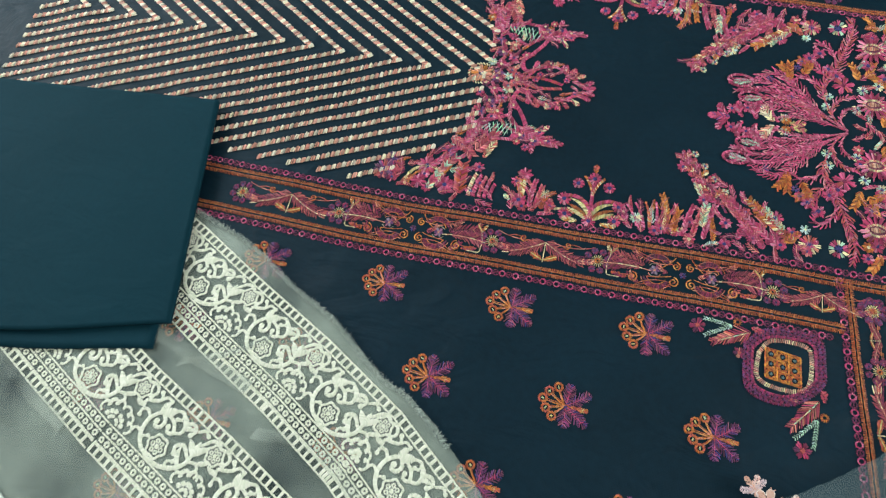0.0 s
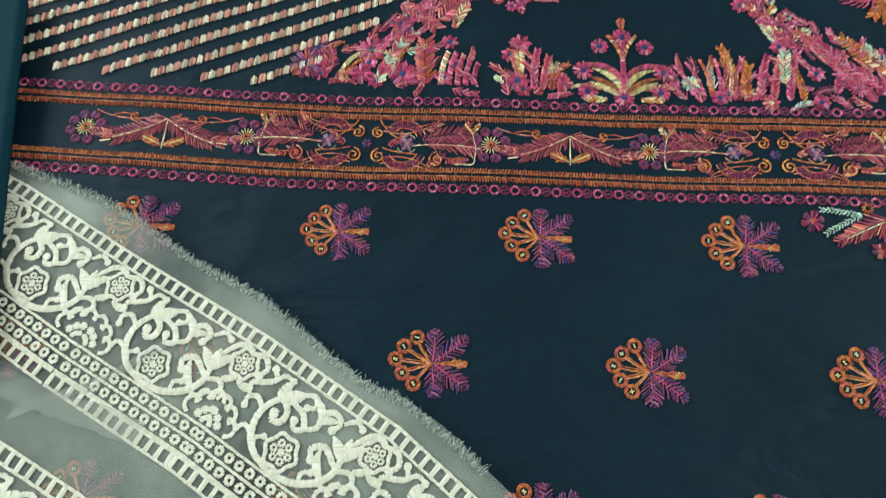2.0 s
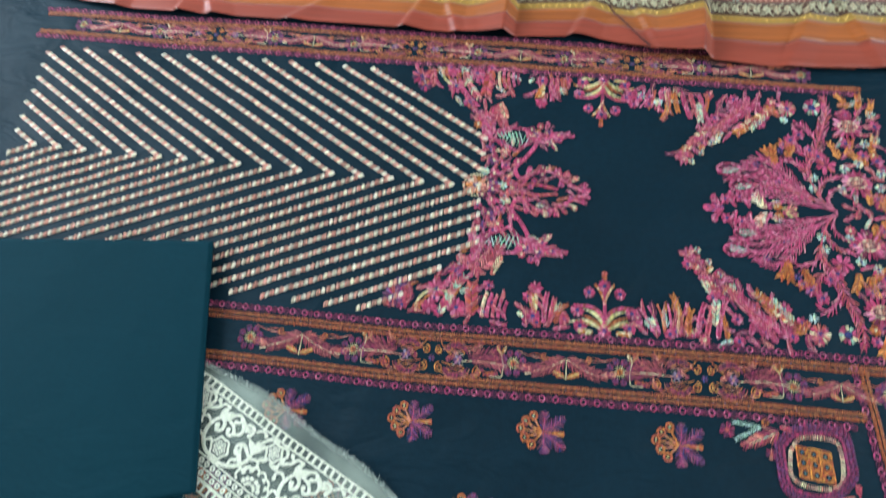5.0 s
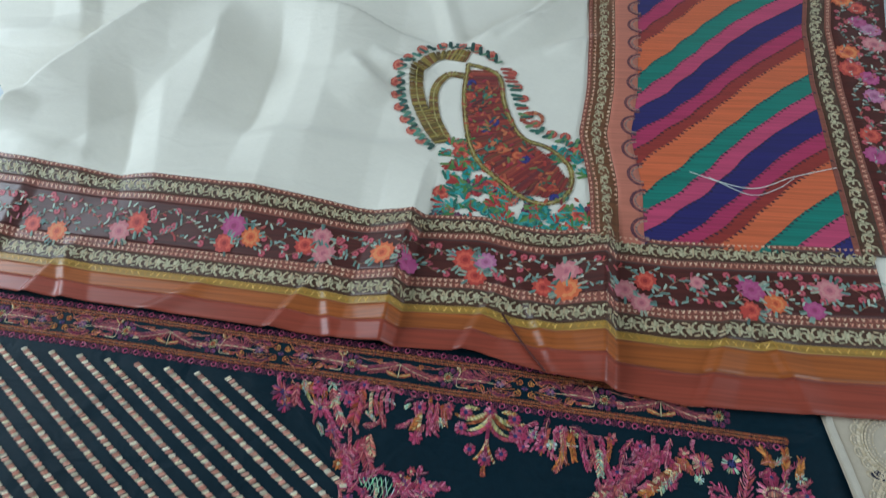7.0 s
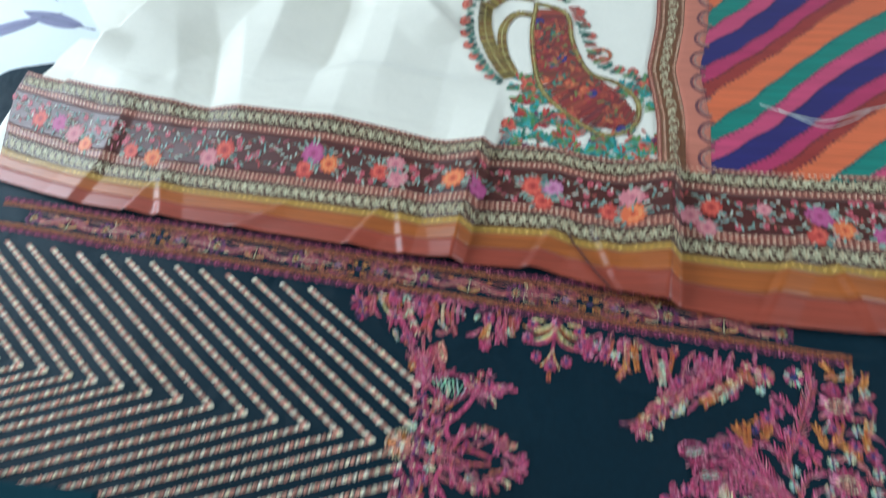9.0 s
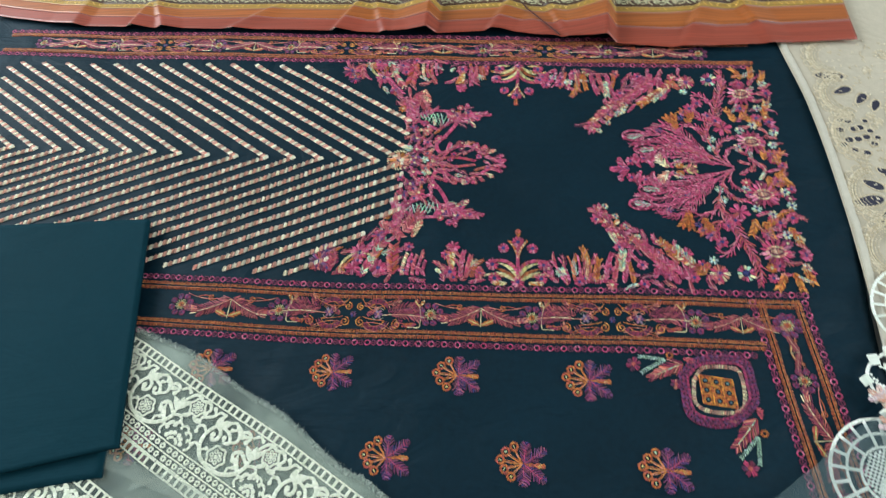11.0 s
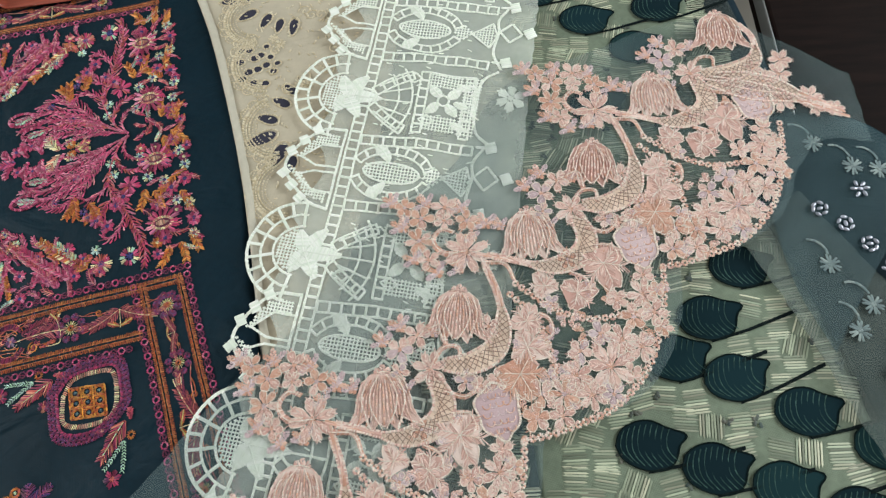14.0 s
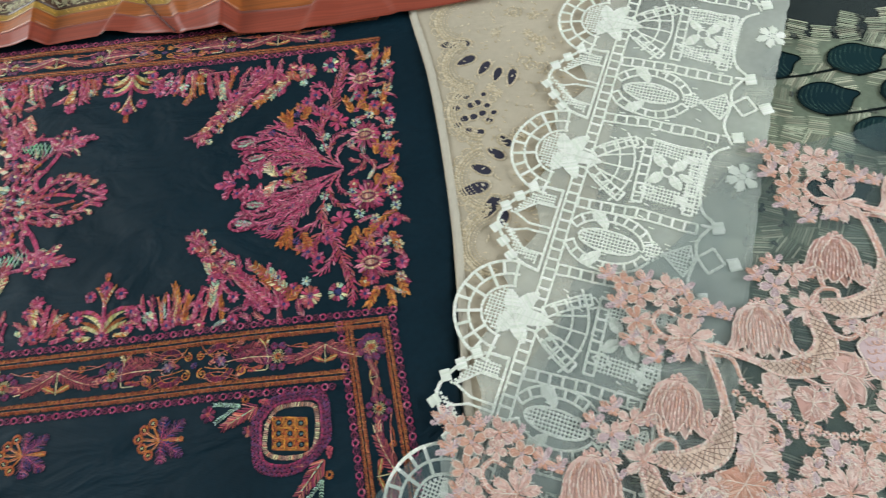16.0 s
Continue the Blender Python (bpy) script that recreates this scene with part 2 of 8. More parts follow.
def lie_teal(x, y):
    return 0.014 + wave(x, y, 0.2, 0.0015, 7)


def lie_organza(x, y):
    return 0.005 + wave(x, y, 0.05, 0.0016, 11)


# creases of the silk: from, to, width, height, steepness of one side
CREASES = (((-0.20, 1.14), (-0.19, 0.72), 0.060, -0.026, 1.1), ((-0.57, 0.73), (-0.35, 1.15), 0.080, 0.028, 0.10), ((-0.40, 0.92), (-0.32, 0.66), 0.036, -0.014, 0.9),
           ((-0.30, 1.115), (0.04, 1.030), 0.075, 0.022, 0.08), ((0.04, 1.22), (0.10, 1.00), 0.016, 0.006, 1.0), ((0.10, 1.00), (0.24, 1.13), 0.040, 0.015, 0.35),
           ((0.22, 1.11), (0.33, 1.27), 0.040, 0.014, 0.30), ((-0.64, 1.26), (-0.52, 0.985), 0.034, 0.011, 0.6), ((-0.51, 0.985), (-0.70, 0.98), 0.034, 0.010, 0.5),
           ((0.17, 1.03), (0.32, 1.19), 0.030, 0.010, 0.25), ((-0.43, 1.28), (-0.36, 1.10), 0.022, 0.004, 0.7), ((-0.28, 1.25), (-0.24, 1.09), 0.026, 0.008, 0.3),
           ((-0.25, 0.79), (0.11, 0.785), 0.050, 0.010, 0.4), ((-0.07, 0.97), (0.00, 0.90), 0.045, 0.012, 0.3), ((-0.03, 0.99), (0.06, 0.955), 0.030, 0.008, 0.3),
           ((-0.66, 0.82), (-0.50, 0.80), 0.035, 0.012, 0.4), ((-0.30, 1.06), (-0.27, 0.90), 0.050, 0.009, 0.8), ((0.24, 1.02), (0.33, 1.06), 0.022, 0.008, 0.4), ((-0.52, 0.74), (-0.40, 0.73), 0.03, 0.006, 0.5))


def lie_shawl(x, y):
    z = 0.007 + wave(x, y, 0.11, 0.0018, 21)
    z += facet(x, y, (0.058, 0.42), (0.080, 0.76), 0.014, 0.020, 3.8)
    z += facet(x, y, (0.304, 0.39), (0.318, 0.72), 0.014, 0.021, 3.8)
    z += facet(x, y, (-0.50, 0.45), (-0.45, 0.72), 0.020, 0.006, 2.4)
    z += ridge(x, y, (-0.26, 0.49), (-0.16, 0.56), 0.014, 0.004) + ridge(x, y, (0.20, 0.52), (0.25, 0.46), 0.013, 0.004, 0.8)
    for x0, x1, h in ((-0.42, -0.36, 0.007), (-0.31, -0.37, 0.006), (-0.10, -0.02, 0.007), (0.02, -0.03, 0.005), (0.13, 0.20, 0.006), (0.27, 0.21, 0.006), (0.40, 0.47, 0.007), (0.52, 0.46, 0.006)):
        z += facet(x, y, (x0, 0.44), (x1, 0.60), 0.030, h, 0.3)
    if y > 0.60:
        k = min(1.0, (y - 0.60) / 0.1) * max(0.0, min(1.0, (0.34 - x) / 0.06))
        z += 0.030 * k * max(0.0, min(1.0, (0.0 - x) / 0.14))
        for p, q, wide, high, skew in CREASES:
            z += k * facet(x, y, p, q, wide * 1.5, high * 1.5, skew)
    return z


def lie_beige(x, y):
    return 0.003 + wave(x, y, 0.1, 0.0016, 31)


def lie_cutwork(x, y):
    return 0.0085 + wave(x, y, 0.08, 0.0018, 41) + wave(x * 1.6 + y * 0.5, y * 0.5, 0.030, 0.0020, 45)


def lie_leaf_net(x, y):
    return -0.004 + wave(x, y, 0.1, 0.002, 51)


def lie_pink(x, y):
    return 0.013 + wave(x, y, 0.09, 0.0018, 61)


# ---- the room: unseen walls and ceiling, added to enclose and bounce the light ----
def room():
    boxed("floor", (-2.6, -2.2, -0.62), (3.0, 3.0, -0.55), TILE)["kind"] = "structure"
    boxed("unseen_ceiling", (-2.6, -2.2, 2.1), (3.0, 3.0, 2.2), CEILING)["kind"] = "structure"
    # unseen east wall, left open only for the added fill lamp
    bm = bmesh.new()
    box(bm, (3.0, -2.2, -0.55), (3.12, -1.15, 2.1))
    box(bm, (3.0, 0.95, -0.55), (3.12, 3.0, 2.1))
    box(bm, (3.0, -1.15, -0.55), (3.12, 0.95, 0.70))
    box(bm, (3.0, -1.15, 2.0), (3.12, 0.95, 2.1))
    part("unseen_wall_east", bm, PLASTER)["kind"] = "structure"
    boxed("unseen_wall_north", (-2.6, 3.0, -0.55), (3.12, 3.12, 2.1), PLASTER)["kind"] = "structure"
    boxed("unseen_wall_south", (-2.6, -2.32, -0.55), (3.12, -2.2, 2.1), PLASTER)["kind"] = "structure"
    bm = bmesh.new()
    box(bm, (-2.6, -2.2, -0.55), (-2.48, 0.0, 2.1))
    box(bm, (-2.6, 1.8, -0.55), (-2.48, 3.0, 2.1))
    box(bm, (-2.6, 0.0, -0.55), (-2.48, 1.8, 0.65))
    box(bm, (-2.6, 0.0, 2.0), (-2.48, 1.8, 2.1))
    part("unseen_wall_west", bm, PLASTER)["kind"] = "structure"


room()

bed = thing("bed", "wide bed with a dark wooden frame and a soft mattress", "bed")
boxed("mattress", (-1.0, -0.95, -0.30), (1.10, 1.75, -0.014), woven("mattress_cover", (0.7, 0.7, 0.68)), bed, 0.03)
boxed("bed_frame", (-1.05, -1.0, -0.5499), (1.13, 1.80, -0.301), WOOD, bed, 0.01)


# ---- needlework ----
HEX = {}


def dye(code):
    if isinstance(code, (list, tuple)):
        code = random.choice(code)
    if code not in HEX:
        HEX[code] = (*lin(code), 1.0)
    return HEX[code]


def bend(x, y, ang, length, turn=0.0, n=10):
    """Points of a curve that sets out at (x, y) under ang and turns by turn degrees on its way."""
    out, a, d = [(x, y)], radians(ang), length / n
    for i in range(n):
        x, y = x + d * math.cos(a), y + d * math.sin(a)
        a += radians(turn) / n
        out.append((x, y))
    return out


def spiral(x, y, r, ang, turns, way=1, n=18):
    """A curl that ends in its middle (x, y), from radius r under ang."""
    return [(x + r * (1 - 0.8 * i / n) * math.cos(radians(ang) + way * turns * 6.283 * i / n),
             y + r * (1 - 0.8 * i / n) * math.sin(radians(ang) + way * turns * 6.283 * i / n)) for i in range(n + 1)]


def circle(x, y, r, n=16, a0=0.0, a1=360.0):
    return [(x + r * math.cos(radians(a0 + (a1 - a0) * i / n)), y + r * math.sin(radians(a0 + (a1 - a0) * i / n))) for i in range(n + 1)]


def evenly(pts, pitch):
    """Points every pitch metres along a line, with the heading there and the share of the way."""
    p = np.array(pts, float)
    d = np.hypot(*np.diff(p, axis=0).T)
    run = np.r_[0, np.cumsum(d)]
    k = max(1, int(run[-1] / pitch))
    for i in range(k + 1):
        at = min(run[-1] * i / k, run[-1] - 1e-9)
        j = min(max(int(np.searchsorted(run, at, "right")) - 1, 0), len(d) - 1)
        s = (at - run[j]) / max(d[j], 1e-12)
        x, y = p[j] * (1 - s) + p[j + 1] * s
        yield x, y, math.atan2(p[j + 1][1] - p[j][1], p[j + 1][0] - p[j][0]), i / k


class Sew:
    """Gathers single stitches, each a small raised ridge of thread, for one motif on a cloth of height lie(x, y)."""

    def __init__(self, lie, lift=0.0003, thick=0.85, loose=0.14, slim=0.86):
        self.slim = slim
        self.lie, self.lift, self.thick, self.loose = lie, lift, thick, loose
        self.v, self.f, self.c = [], [], []
        self.at()

    def at(self, x=0.0, y=0.0, ang=0.0, size=1.0, flip=1, tall=1.0):
        self.tall = tall
        self.o, self.m, self.size, self.flip = (x, y), (math.cos(radians(ang)), math.sin(radians(ang))), size, flip
        return self

    def w(self, x, y):
        x, y = x * self.size, y * self.size * self.flip * self.tall
        return self.o[0] + x * self.m[0] - y * self.m[1], self.o[1] + x * self.m[1] + y * self.m[0]

    def stitch(self, x0, y0, x1, y1, w, col, up=0.0, blunt=0.12):
        """One stitch of width w from a to b."""
        j = self.loose * w
        ax, ay = self.w(x0 + random.uniform(-j, j), y0 + random.uniform(-j, j))
        bx, by = self.w(x1 + random.uniform(-j, j), y1 + random.uniform(-j, j))
        w *= self.size * 0.5 * self.slim
        dx, dy = bx - ax, by - ay
        n = math.hypot(dx, dy) or 1e-9
        px, py = -dy / n * w, dx / n * w
        za, zb, h = self.lie(ax, ay) + self.lift + up, self.lie(bx, by) + self.lift + up, 2 * w * self.thick
        k = len(self.v)
        self.v.append((ax, ay, za))
        for s in (blunt, 1 - blunt):
            x, y, z = ax + dx * s, ay + dy * s, za + (zb - za) * s
            self.v += [(x + px, y + py, z), (x, y, z + h), (x - px, y - py, z)]
        self.v.append((bx, by, zb))
        self.f += [(k, k + 2, k + 1), (k, k + 3, k + 2), (k + 1, k + 2, k + 5, k + 4), (k + 2, k + 3, k + 6, k + 5), (k + 4, k + 5, k + 7), (k + 5, k + 6, k + 7)]
        self.c += [dye(col)] * 8

    def blob(self, pts, col, dome=0.0, up=0.0):
        """A filled shape, flat or slightly domed."""
        ws = [self.w(*p) for p in pts]
        cx, cy = sum(p[0] for p in ws) / len(ws), sum(p[1] for p in ws) / len(ws)
        k, c = len(self.v), dye(col)
        self.v.append((cx, cy, self.lie(cx, cy) + self.lift + up + dome))
        self.v += [(x, y, self.lie(x, y) + self.lift + up) for x, y in ws]
        n = len(ws)
        area = sum(ws[i][0] * ws[(i + 1) % n][1] - ws[(i + 1) % n][0] * ws[i][1] for i in range(n))
        for i in range(n):
            t = (k, k + 1 + i, k + 1 + (i + 1) % n)
            self.f.append(t if area > 0 else t[::-1])
        self.c += [c] * (n + 1)

    def run(self, pts, w, col, step=0.003, up=0.0):
        last = None
        for x, y, a, _ in evenly(pts, step):
            if last:
                ex, ey = (x - last[0]) * 0.15, (y - last[1]) * 0.15
                self.stitch(last[0] - ex, last[1] - ey, x + ex, y + ey, w, col, up, 0.2)
            last = (x, y)

    def cord(self, pts, width, pitch, col, slant=60.0, tw=None, up=0.0):
        """Close stitches across a line: a raised satin cord."""
        for x, y, a, t in evenly(pts, pitch):
            r = 0.5 * (width(t) if callable(width) else width)
            b = a + radians(slant)
            c = col(t) if callable(col) else col
            self.stitch(x - r * math.cos(b), y - r * math.sin(b), x + r * math.cos(b), y + r * math.sin(b), tw or pitch * 1.1, c, up)

    def plume(self, pts, width, pitch, col, lean=40.0, tw=None, sides=(1, -1), up=0.0):
        """Stitches that leave a spine on both sides and lean forwards: a feather, fern or leaf."""
        for x, y, a, t in evenly(pts, pitch):
            r = (width(t) if callable(width) else width) * random.uniform(0.85, 1.12)
            c = col(t) if callable(col) else col
            for s in sides:
                b = a + s * radians(lean + random.uniform(-9, 9))
                self.stitch(x, y, x + r * math.cos(b), y + r * math.sin(b), tw or pitch * 0.95, c, up)

    def leaf(self, x, y, ang, length, width, col, turn=0.0, pitch=0.0014, spine=None):
        pitch *= 1.25
        pts = bend(x, y, ang, length, turn)
        self.plume(pts, lambda t: 0.65 * width * (math.sin(math.pi * min(1, 0.12 + 0.88 * t)) ** 0.7) + 0.0006, pitch, col, 42)
        if spine:
            self.run(pts, pitch * 0.9, spine, 0.004, 0.0005)

    def pad(self, x, y, ang, length, width, col, turn=0.0, pitch=0.0014, spine=None):
        """A smooth padded petal of close satin stitches."""
        pts = bend(x, y, ang, length, turn)
        self.cord(pts, lambda t: 1.15 * width * math.sin(math.pi * min(0.95, 0.10 + 0.88 * t)) ** 0.75 + 0.0008, 0.0012, col, 80, 0.0016)
        self.run(pts, 0.0014, spine or col, 0.004, 0.0010)

    def ring(self, x, y, r0, r1, n, col, tw=None, skew=12.0):
        for i in range(n):
            a, b = 6.283 * i / n, 6.283 * i / n + radians(skew)
            self.stitch(x + r0 * math.cos(a), y + r0 * math.sin(a), x + r1 * math.cos(b), y + r1 * math.sin(b), tw or 5.0 * (r0 + r1) / 2 / n * 1.3, c := col)

    def daisy(self, x, y, r0, r1, n, col, eye=None, fan=4, tw=None, a0=0.0, spread=0.82):
        """A flower of n petals, each a fan of stitches."""
        for i in range(n):
            c = col[i % len(col)] if isinstance(col, list) and random.random() < 0.7 else col
            for j in range(fan):
                q = (j + 0.5) / fan - 0.5
                a = radians(a0) + 6.283 * (i + q * spread) / n
                b = radians(a0) + 6.283 * (i + q * 0.9 * spread) / n
                r = r1 * (1 - 0.42 * abs(q)) * random.uniform(0.90, 1.05)
                self.stitch(x + r0 * math.cos(a), y + r0 * math.sin(a), x + r * math.cos(b), y + r * math.sin(b), tw or 6.283 * r1 * 0.75 / (n * fan) * 1.15, c)
        if eye:
            self.ring(x, y, 0.0, r0 * 1.25, 7, eye, tw)

    def done(self, name, parent, mat, label=""):
        me = bpy.data.meshes.new(name)
        me.from_pydata(self.v, [], self.f)
        at = me.attributes.new("dye", "FLOAT_COLOR", "POINT")
        at.data.foreach_set("color", np.array(self.c, np.float32).ravel())
        me.polygons.foreach_set("use_smooth", [True] * len(me.polygons))
        me.update()
        me.materials.append(mat)
        ob = new(name, me)
        ob.parent = parent
        return tagged(ob, label)


# thread colours
ROSE, HOT, CORAL, WINE, PLUM, VIOLET = "be3f6a", "d05c86", "c45f58", "8e2c54", "632a50", "744478"
CREAMY, MINT, AMBER, RUST, LEMON, INK, SALMON, ICE = "eadfb0", "b4d8bc", "cc8038", "b4582e", "d0c880", "3b3f80", "dc957e", "c4dcd8"
PINKS = [ROSE, ROSE, HOT, "b03462", "c85078", "9c3058", "d2789a", "e094a8"]
REDS = ["c4525c", ROSE, "b44a5a", "c8646a", "a43c54", "dc8c88"]


def inside(poly, x, y):
    hit = False
    for (ax, ay), (bx, by) in zip(poly, poly[1:] + poly[:1]):
        if (ay > y) != (by > y) and x < (bx - ax) * (y - ay) / (by - ay) + ax:
            hit = not hit
    return hit


def thicket(s, poly, root, gap=0.0092, size=1.0):
    """Fills a region with small feathery leaves that grow away from a root, and with little flowers."""
    xs, ys = [p[0] for p in poly], [p[1] for p in poly]
    put, gap = [], gap * 1.14
    for _ in range(900):
        x, y = random.uniform(min(xs), max(xs)), random.uniform(min(ys), max(ys))
        if not inside(poly, x, y) or any((x - a) ** 2 + (y - b) ** 2 < gap * gap for a, b in put):
            continue
        put.append((x, y))
        a = math.degrees(math.atan2(y - root[1], x - root[0])) + random.uniform(-38, 38)
        pick = random.random()
        tone = PINKS if pick < 0.46 else REDS if pick < 0.72 else [AMBER, RUST] if pick < 0.81 else [CREAMY, MINT, ICE] if pick < 0.865 else [WINE, PLUM]
        if random.random() < 0.22:
            s.daisy(x, y, 0.0016 * size, 0.0068 * size, random.choice((6, 7, 8)), tone, INK if pick < 0.6 else CREAMY, 3, 0.0015 * size, random.uniform(0, 60))
        else:
            n = random.uniform(0.012, 0.020) * size
            turn = random.uniform(-60, 60)
            b = radians(a)
            x, y = x - 0.4 * n * math.cos(b), y - 0.4 * n * math.sin(b)
            # the paler run on each leaf puts a highlight into the thread colour
            if random.random() < 0.4:
                s.cord(bend(x, y, a, n, turn), lambda t: 0.0052 * size * math.sin(math.pi * min(0.96, 0.2 + 0.8 * t)) + 0.001, 0.0016, tone, 58, 0.0014)
                s.run(bend(x - 0.0014 * math.sin(b) * size, y + 0.0014 * math.cos(b) * size, a, n * 0.9, turn), 0.0011, ["d48a94", "dc9c98", "cc7c84", "c87880"], 0.003, 0.0007)
            else:
                s.plume(bend(x, y, a, n, turn), lambda t: 0.0062 * size * (1 - 0.45 * t), 0.0021, tone, 36, 0.0011)
                s.run(bend(x, y, a, n, turn), 0.0010, ["d48a94", "cc7c84", SALMON], 0.003, 0.0007)

bed_sheet = thing("bed_sheet", "white printed cotton sheet with pale purple leaves on the bed", "bed sheet")
sheet("cloth", [(-1.0, -0.94), (1.09, -0.94)], [(-1.0, 1.74), (1.09, 1.74)], 60, 70, lambda x, y: -0.010 + wave(x, y, 0.2, 0.003, 71), SHEET, bed_sheet)

# ---- embroidered navy shirt fabric ----
shirt = thing("embroidered_fabric", "dark navy fabric embroidered in pink, orange and purple thread", "fabric")
sheet("cloth", [(-0.70, -0.50), (-0.705, 0.0), (-0.70, 0.45), (-0.73, 0.60), (-0.765, 0.765), (-0.70, 0.805), (-0.56, 0.83)], [(0.53, -0.45), (0.54, 0.02), (0.556, 0.2), (0.556, 0.34), (0.54, 0.50), (0.53, 0.58)], 150, 150, lie_navy, NAVY, shirt)

trouser = thing("folded_fabric", "plain dark teal cotton fabric folded into a flat stack", "fabric")
sheet("top_layer", [(-0.75, 0.155), (-0.50, 0.165), (-0.251, 0.177)], [(-0.75, -0.150), (-0.42, -0.137), (-0.203, -0.088)], 90, 60, lie_teal, TEAL, trouser, 0.005)
sheet("lower_layer", [(-0.75, 0.152), (-0.50, 0.162), (-0.253, 0.173)], [(-0.75, -0.166), (-0.42, -0.153), (-0.214, -0.116)], 60, 40, lambda x, y: lie_teal(x, y) - 0.0055, TEAL, trouser, 0.004)

def shawl_end(x, y):
    """Draws the cut end of the shawl in, as it lies."""
    if x > -0.42:
        return x, y
    line = -0.64 - 0.307 * (y - 0.573)
    edge = float(np.interp(y, (0.57, 0.635, 0.777, 0.83, 0.97, 1.29), (-0.64, -0.668, -0.622, -0.570, -0.70, -0.99)))
    return x + (edge - line) * min(1.0, (-0.42 - x) / (-0.42 - line)) ** 2, y


shawl = thing("shawl", "cream silk shawl with printed paisley, striped panel and orange border", "shawl")
sheet("cloth", [(-0.64, 0.573), (-0.482, 0.536), (-0.25, 0.517), (0.067, 0.494), (0.171, 0.495), (0.315, 0.465), (0.395, 0.456), (0.60, 0.458)],
      [(-0.86, 1.29), (-0.33, 1.32), (-0.02, 1.5), (0.3, 1.5), (0.60, 1.44), (0.80, 1.29)], 330, 160, lie_shawl, CREAM, shawl, warp=shawl_end)
eyelet = thing("eyelet_fabric", "beige cotton fabric with eyelet embroidery along a scalloped edge", "fabric")
sheet("cloth", [(0.512, 0.62), (0.524, 0.47), (0.541, 0.35), (0.548, 0.20), (0.545, 0.07), (0.54, -0.05)], [(0.80, 0.62), (0.78, 0.47), (0.76, 0.36), (0.70, 0.20), (0.64, 0.07), (0.58, -0.05)], 60, 40, lie_beige, BEIGE, eyelet)
cutwork = thing("cutwork_lace", "white organza with openwork cutwork lace embroidery", "lace fabric")
leaf_net = thing("leaf_net_fabric", "dark net embroidered with green leaves and cream stitched tiles", "net fabric")
pink_net = thing("pink_net_fabric", "sheer grey-blue net with pale pink scalloped floral embroidery", "net fabric")


# ---- embroidery on the navy fabric ----
def buti(x, y, ang=0.0):
    """A scattered flower: five stalked rings one way, purple blades and an orange bud the other."""
    s = Sew(lie_navy).at(x, y, ang + random.uniform(-3, 3), random.uniform(0.91, 0.97))
    for a, n in ((84, 0.019), (34, 0.025), (-38, 0.025), (-88, 0.019)):
        pts = bend(0.002 * math.cos(radians(a)), 0.002 * math.sin(radians(a)), a, n, 6, 8)
        s.plume(pts, lambda t: 0.0078 * math.sin(math.pi * min(1, 0.15 + 0.85 * t)) ** 0.8 + 0.0010, 0.0017, [PLUM, VIOLET, "6a2f6a", "8a3a6c", "7a4a5e", "a05a70", INK], 46, 0.0011)
        s.cord(pts[1:-1], 0.0052, 0.0024, [VIOLET, "9a4f86", ROSE, "b06a84"], 66, 0.0009, 0.0006)
        s.run(pts[:-2], 0.0009, "c0507c", 0.004, 0.0006)
    for a, n in ((122, 0.019), (150, 0.021), (174, 0.0235), (198, 0.020), (227, 0.0175)):
        px, py = n * math.cos(radians(a)), n * math.sin(radians(a))
        s.run(bend(-0.001, 0, a + 8, n - 0.004, -16, 6), 0.0014, [AMBER, "d89a5c", SALMON], 0.003)
        s.run(bend(-0.001, 0.0008, a + 2, n - 0.005, -6, 6), 0.0009, [RUST, "d88a4c"], 0.003)
        s.ring(px, py, 0.0026, 0.0050, 20, [RUST, AMBER, CORAL, "c8703c", "b8603c"], 0.0012, 34)
        for k in range(3):
            b = random.uniform(0, 6.283)
            s.stitch(px - 0.0017 * math.cos(b), py - 0.0017 * math.sin(b), px + 0.0017 * math.cos(b), py + 0.0017 * math.sin(b), 0.0009, random.choice([LEMON, LEMON, MINT]))
    s.plume(bend(0.001, 0, -3, 0.020, 4), lambda t: 0.0052 * t ** 0.6 * (1 - t ** 6) + 0.0012, 0.0013, [RUST, AMBER, AMBER, CORAL], 28, 0.0012)
    s.ring(0.0165, -0.001, 0.0, 0.0026, 6, LEMON, 0.001)
    s.ring(0, 0, 0, 0.0026, 9, [CORAL, RUST, INK], 0.0014)
    s.done("flower_motif", shirt, THREAD)


def zigzag_strip(s, at, x0, x1):
    """Two rows of orange blanket stitch with a dark slit between them. at(x, v) gives a place along the band."""
    for sign in (1, -1):
        x = x0
        while x < x1:
            y = sign * 0.0008
            for col, w, a, b in (("b8703c" if sign > 0 else RUST, 0.0014, 0.0, 0.0025), (RUST, 0.0012, 0.0004, 0.0030)):
                p, q = at(x, y + sign * a), at(x + 0.0011 + random.uniform(-0.0003, 0.0003), y + sign * (b + random.uniform(0, 0.0007)))
                s.stitch(*p, *q, w, [col, col, "a85a44", "9a4a2e", "c47c48"])
            p, q = at(x - 0.0004, y + sign * 0.0004), at(x + 0.0024, y + sign * 0.0004)
            s.stitch(*p, *q, 0.0009, ["b8703c", RUST, "cc8850"], 0.0004)
            x += 0.0019
    x = x0
    while x < x1:
        s.stitch(*at(x, -0.0012), *at(x, 0.0012), 0.0007, "5a5f80")
        x += 0.011


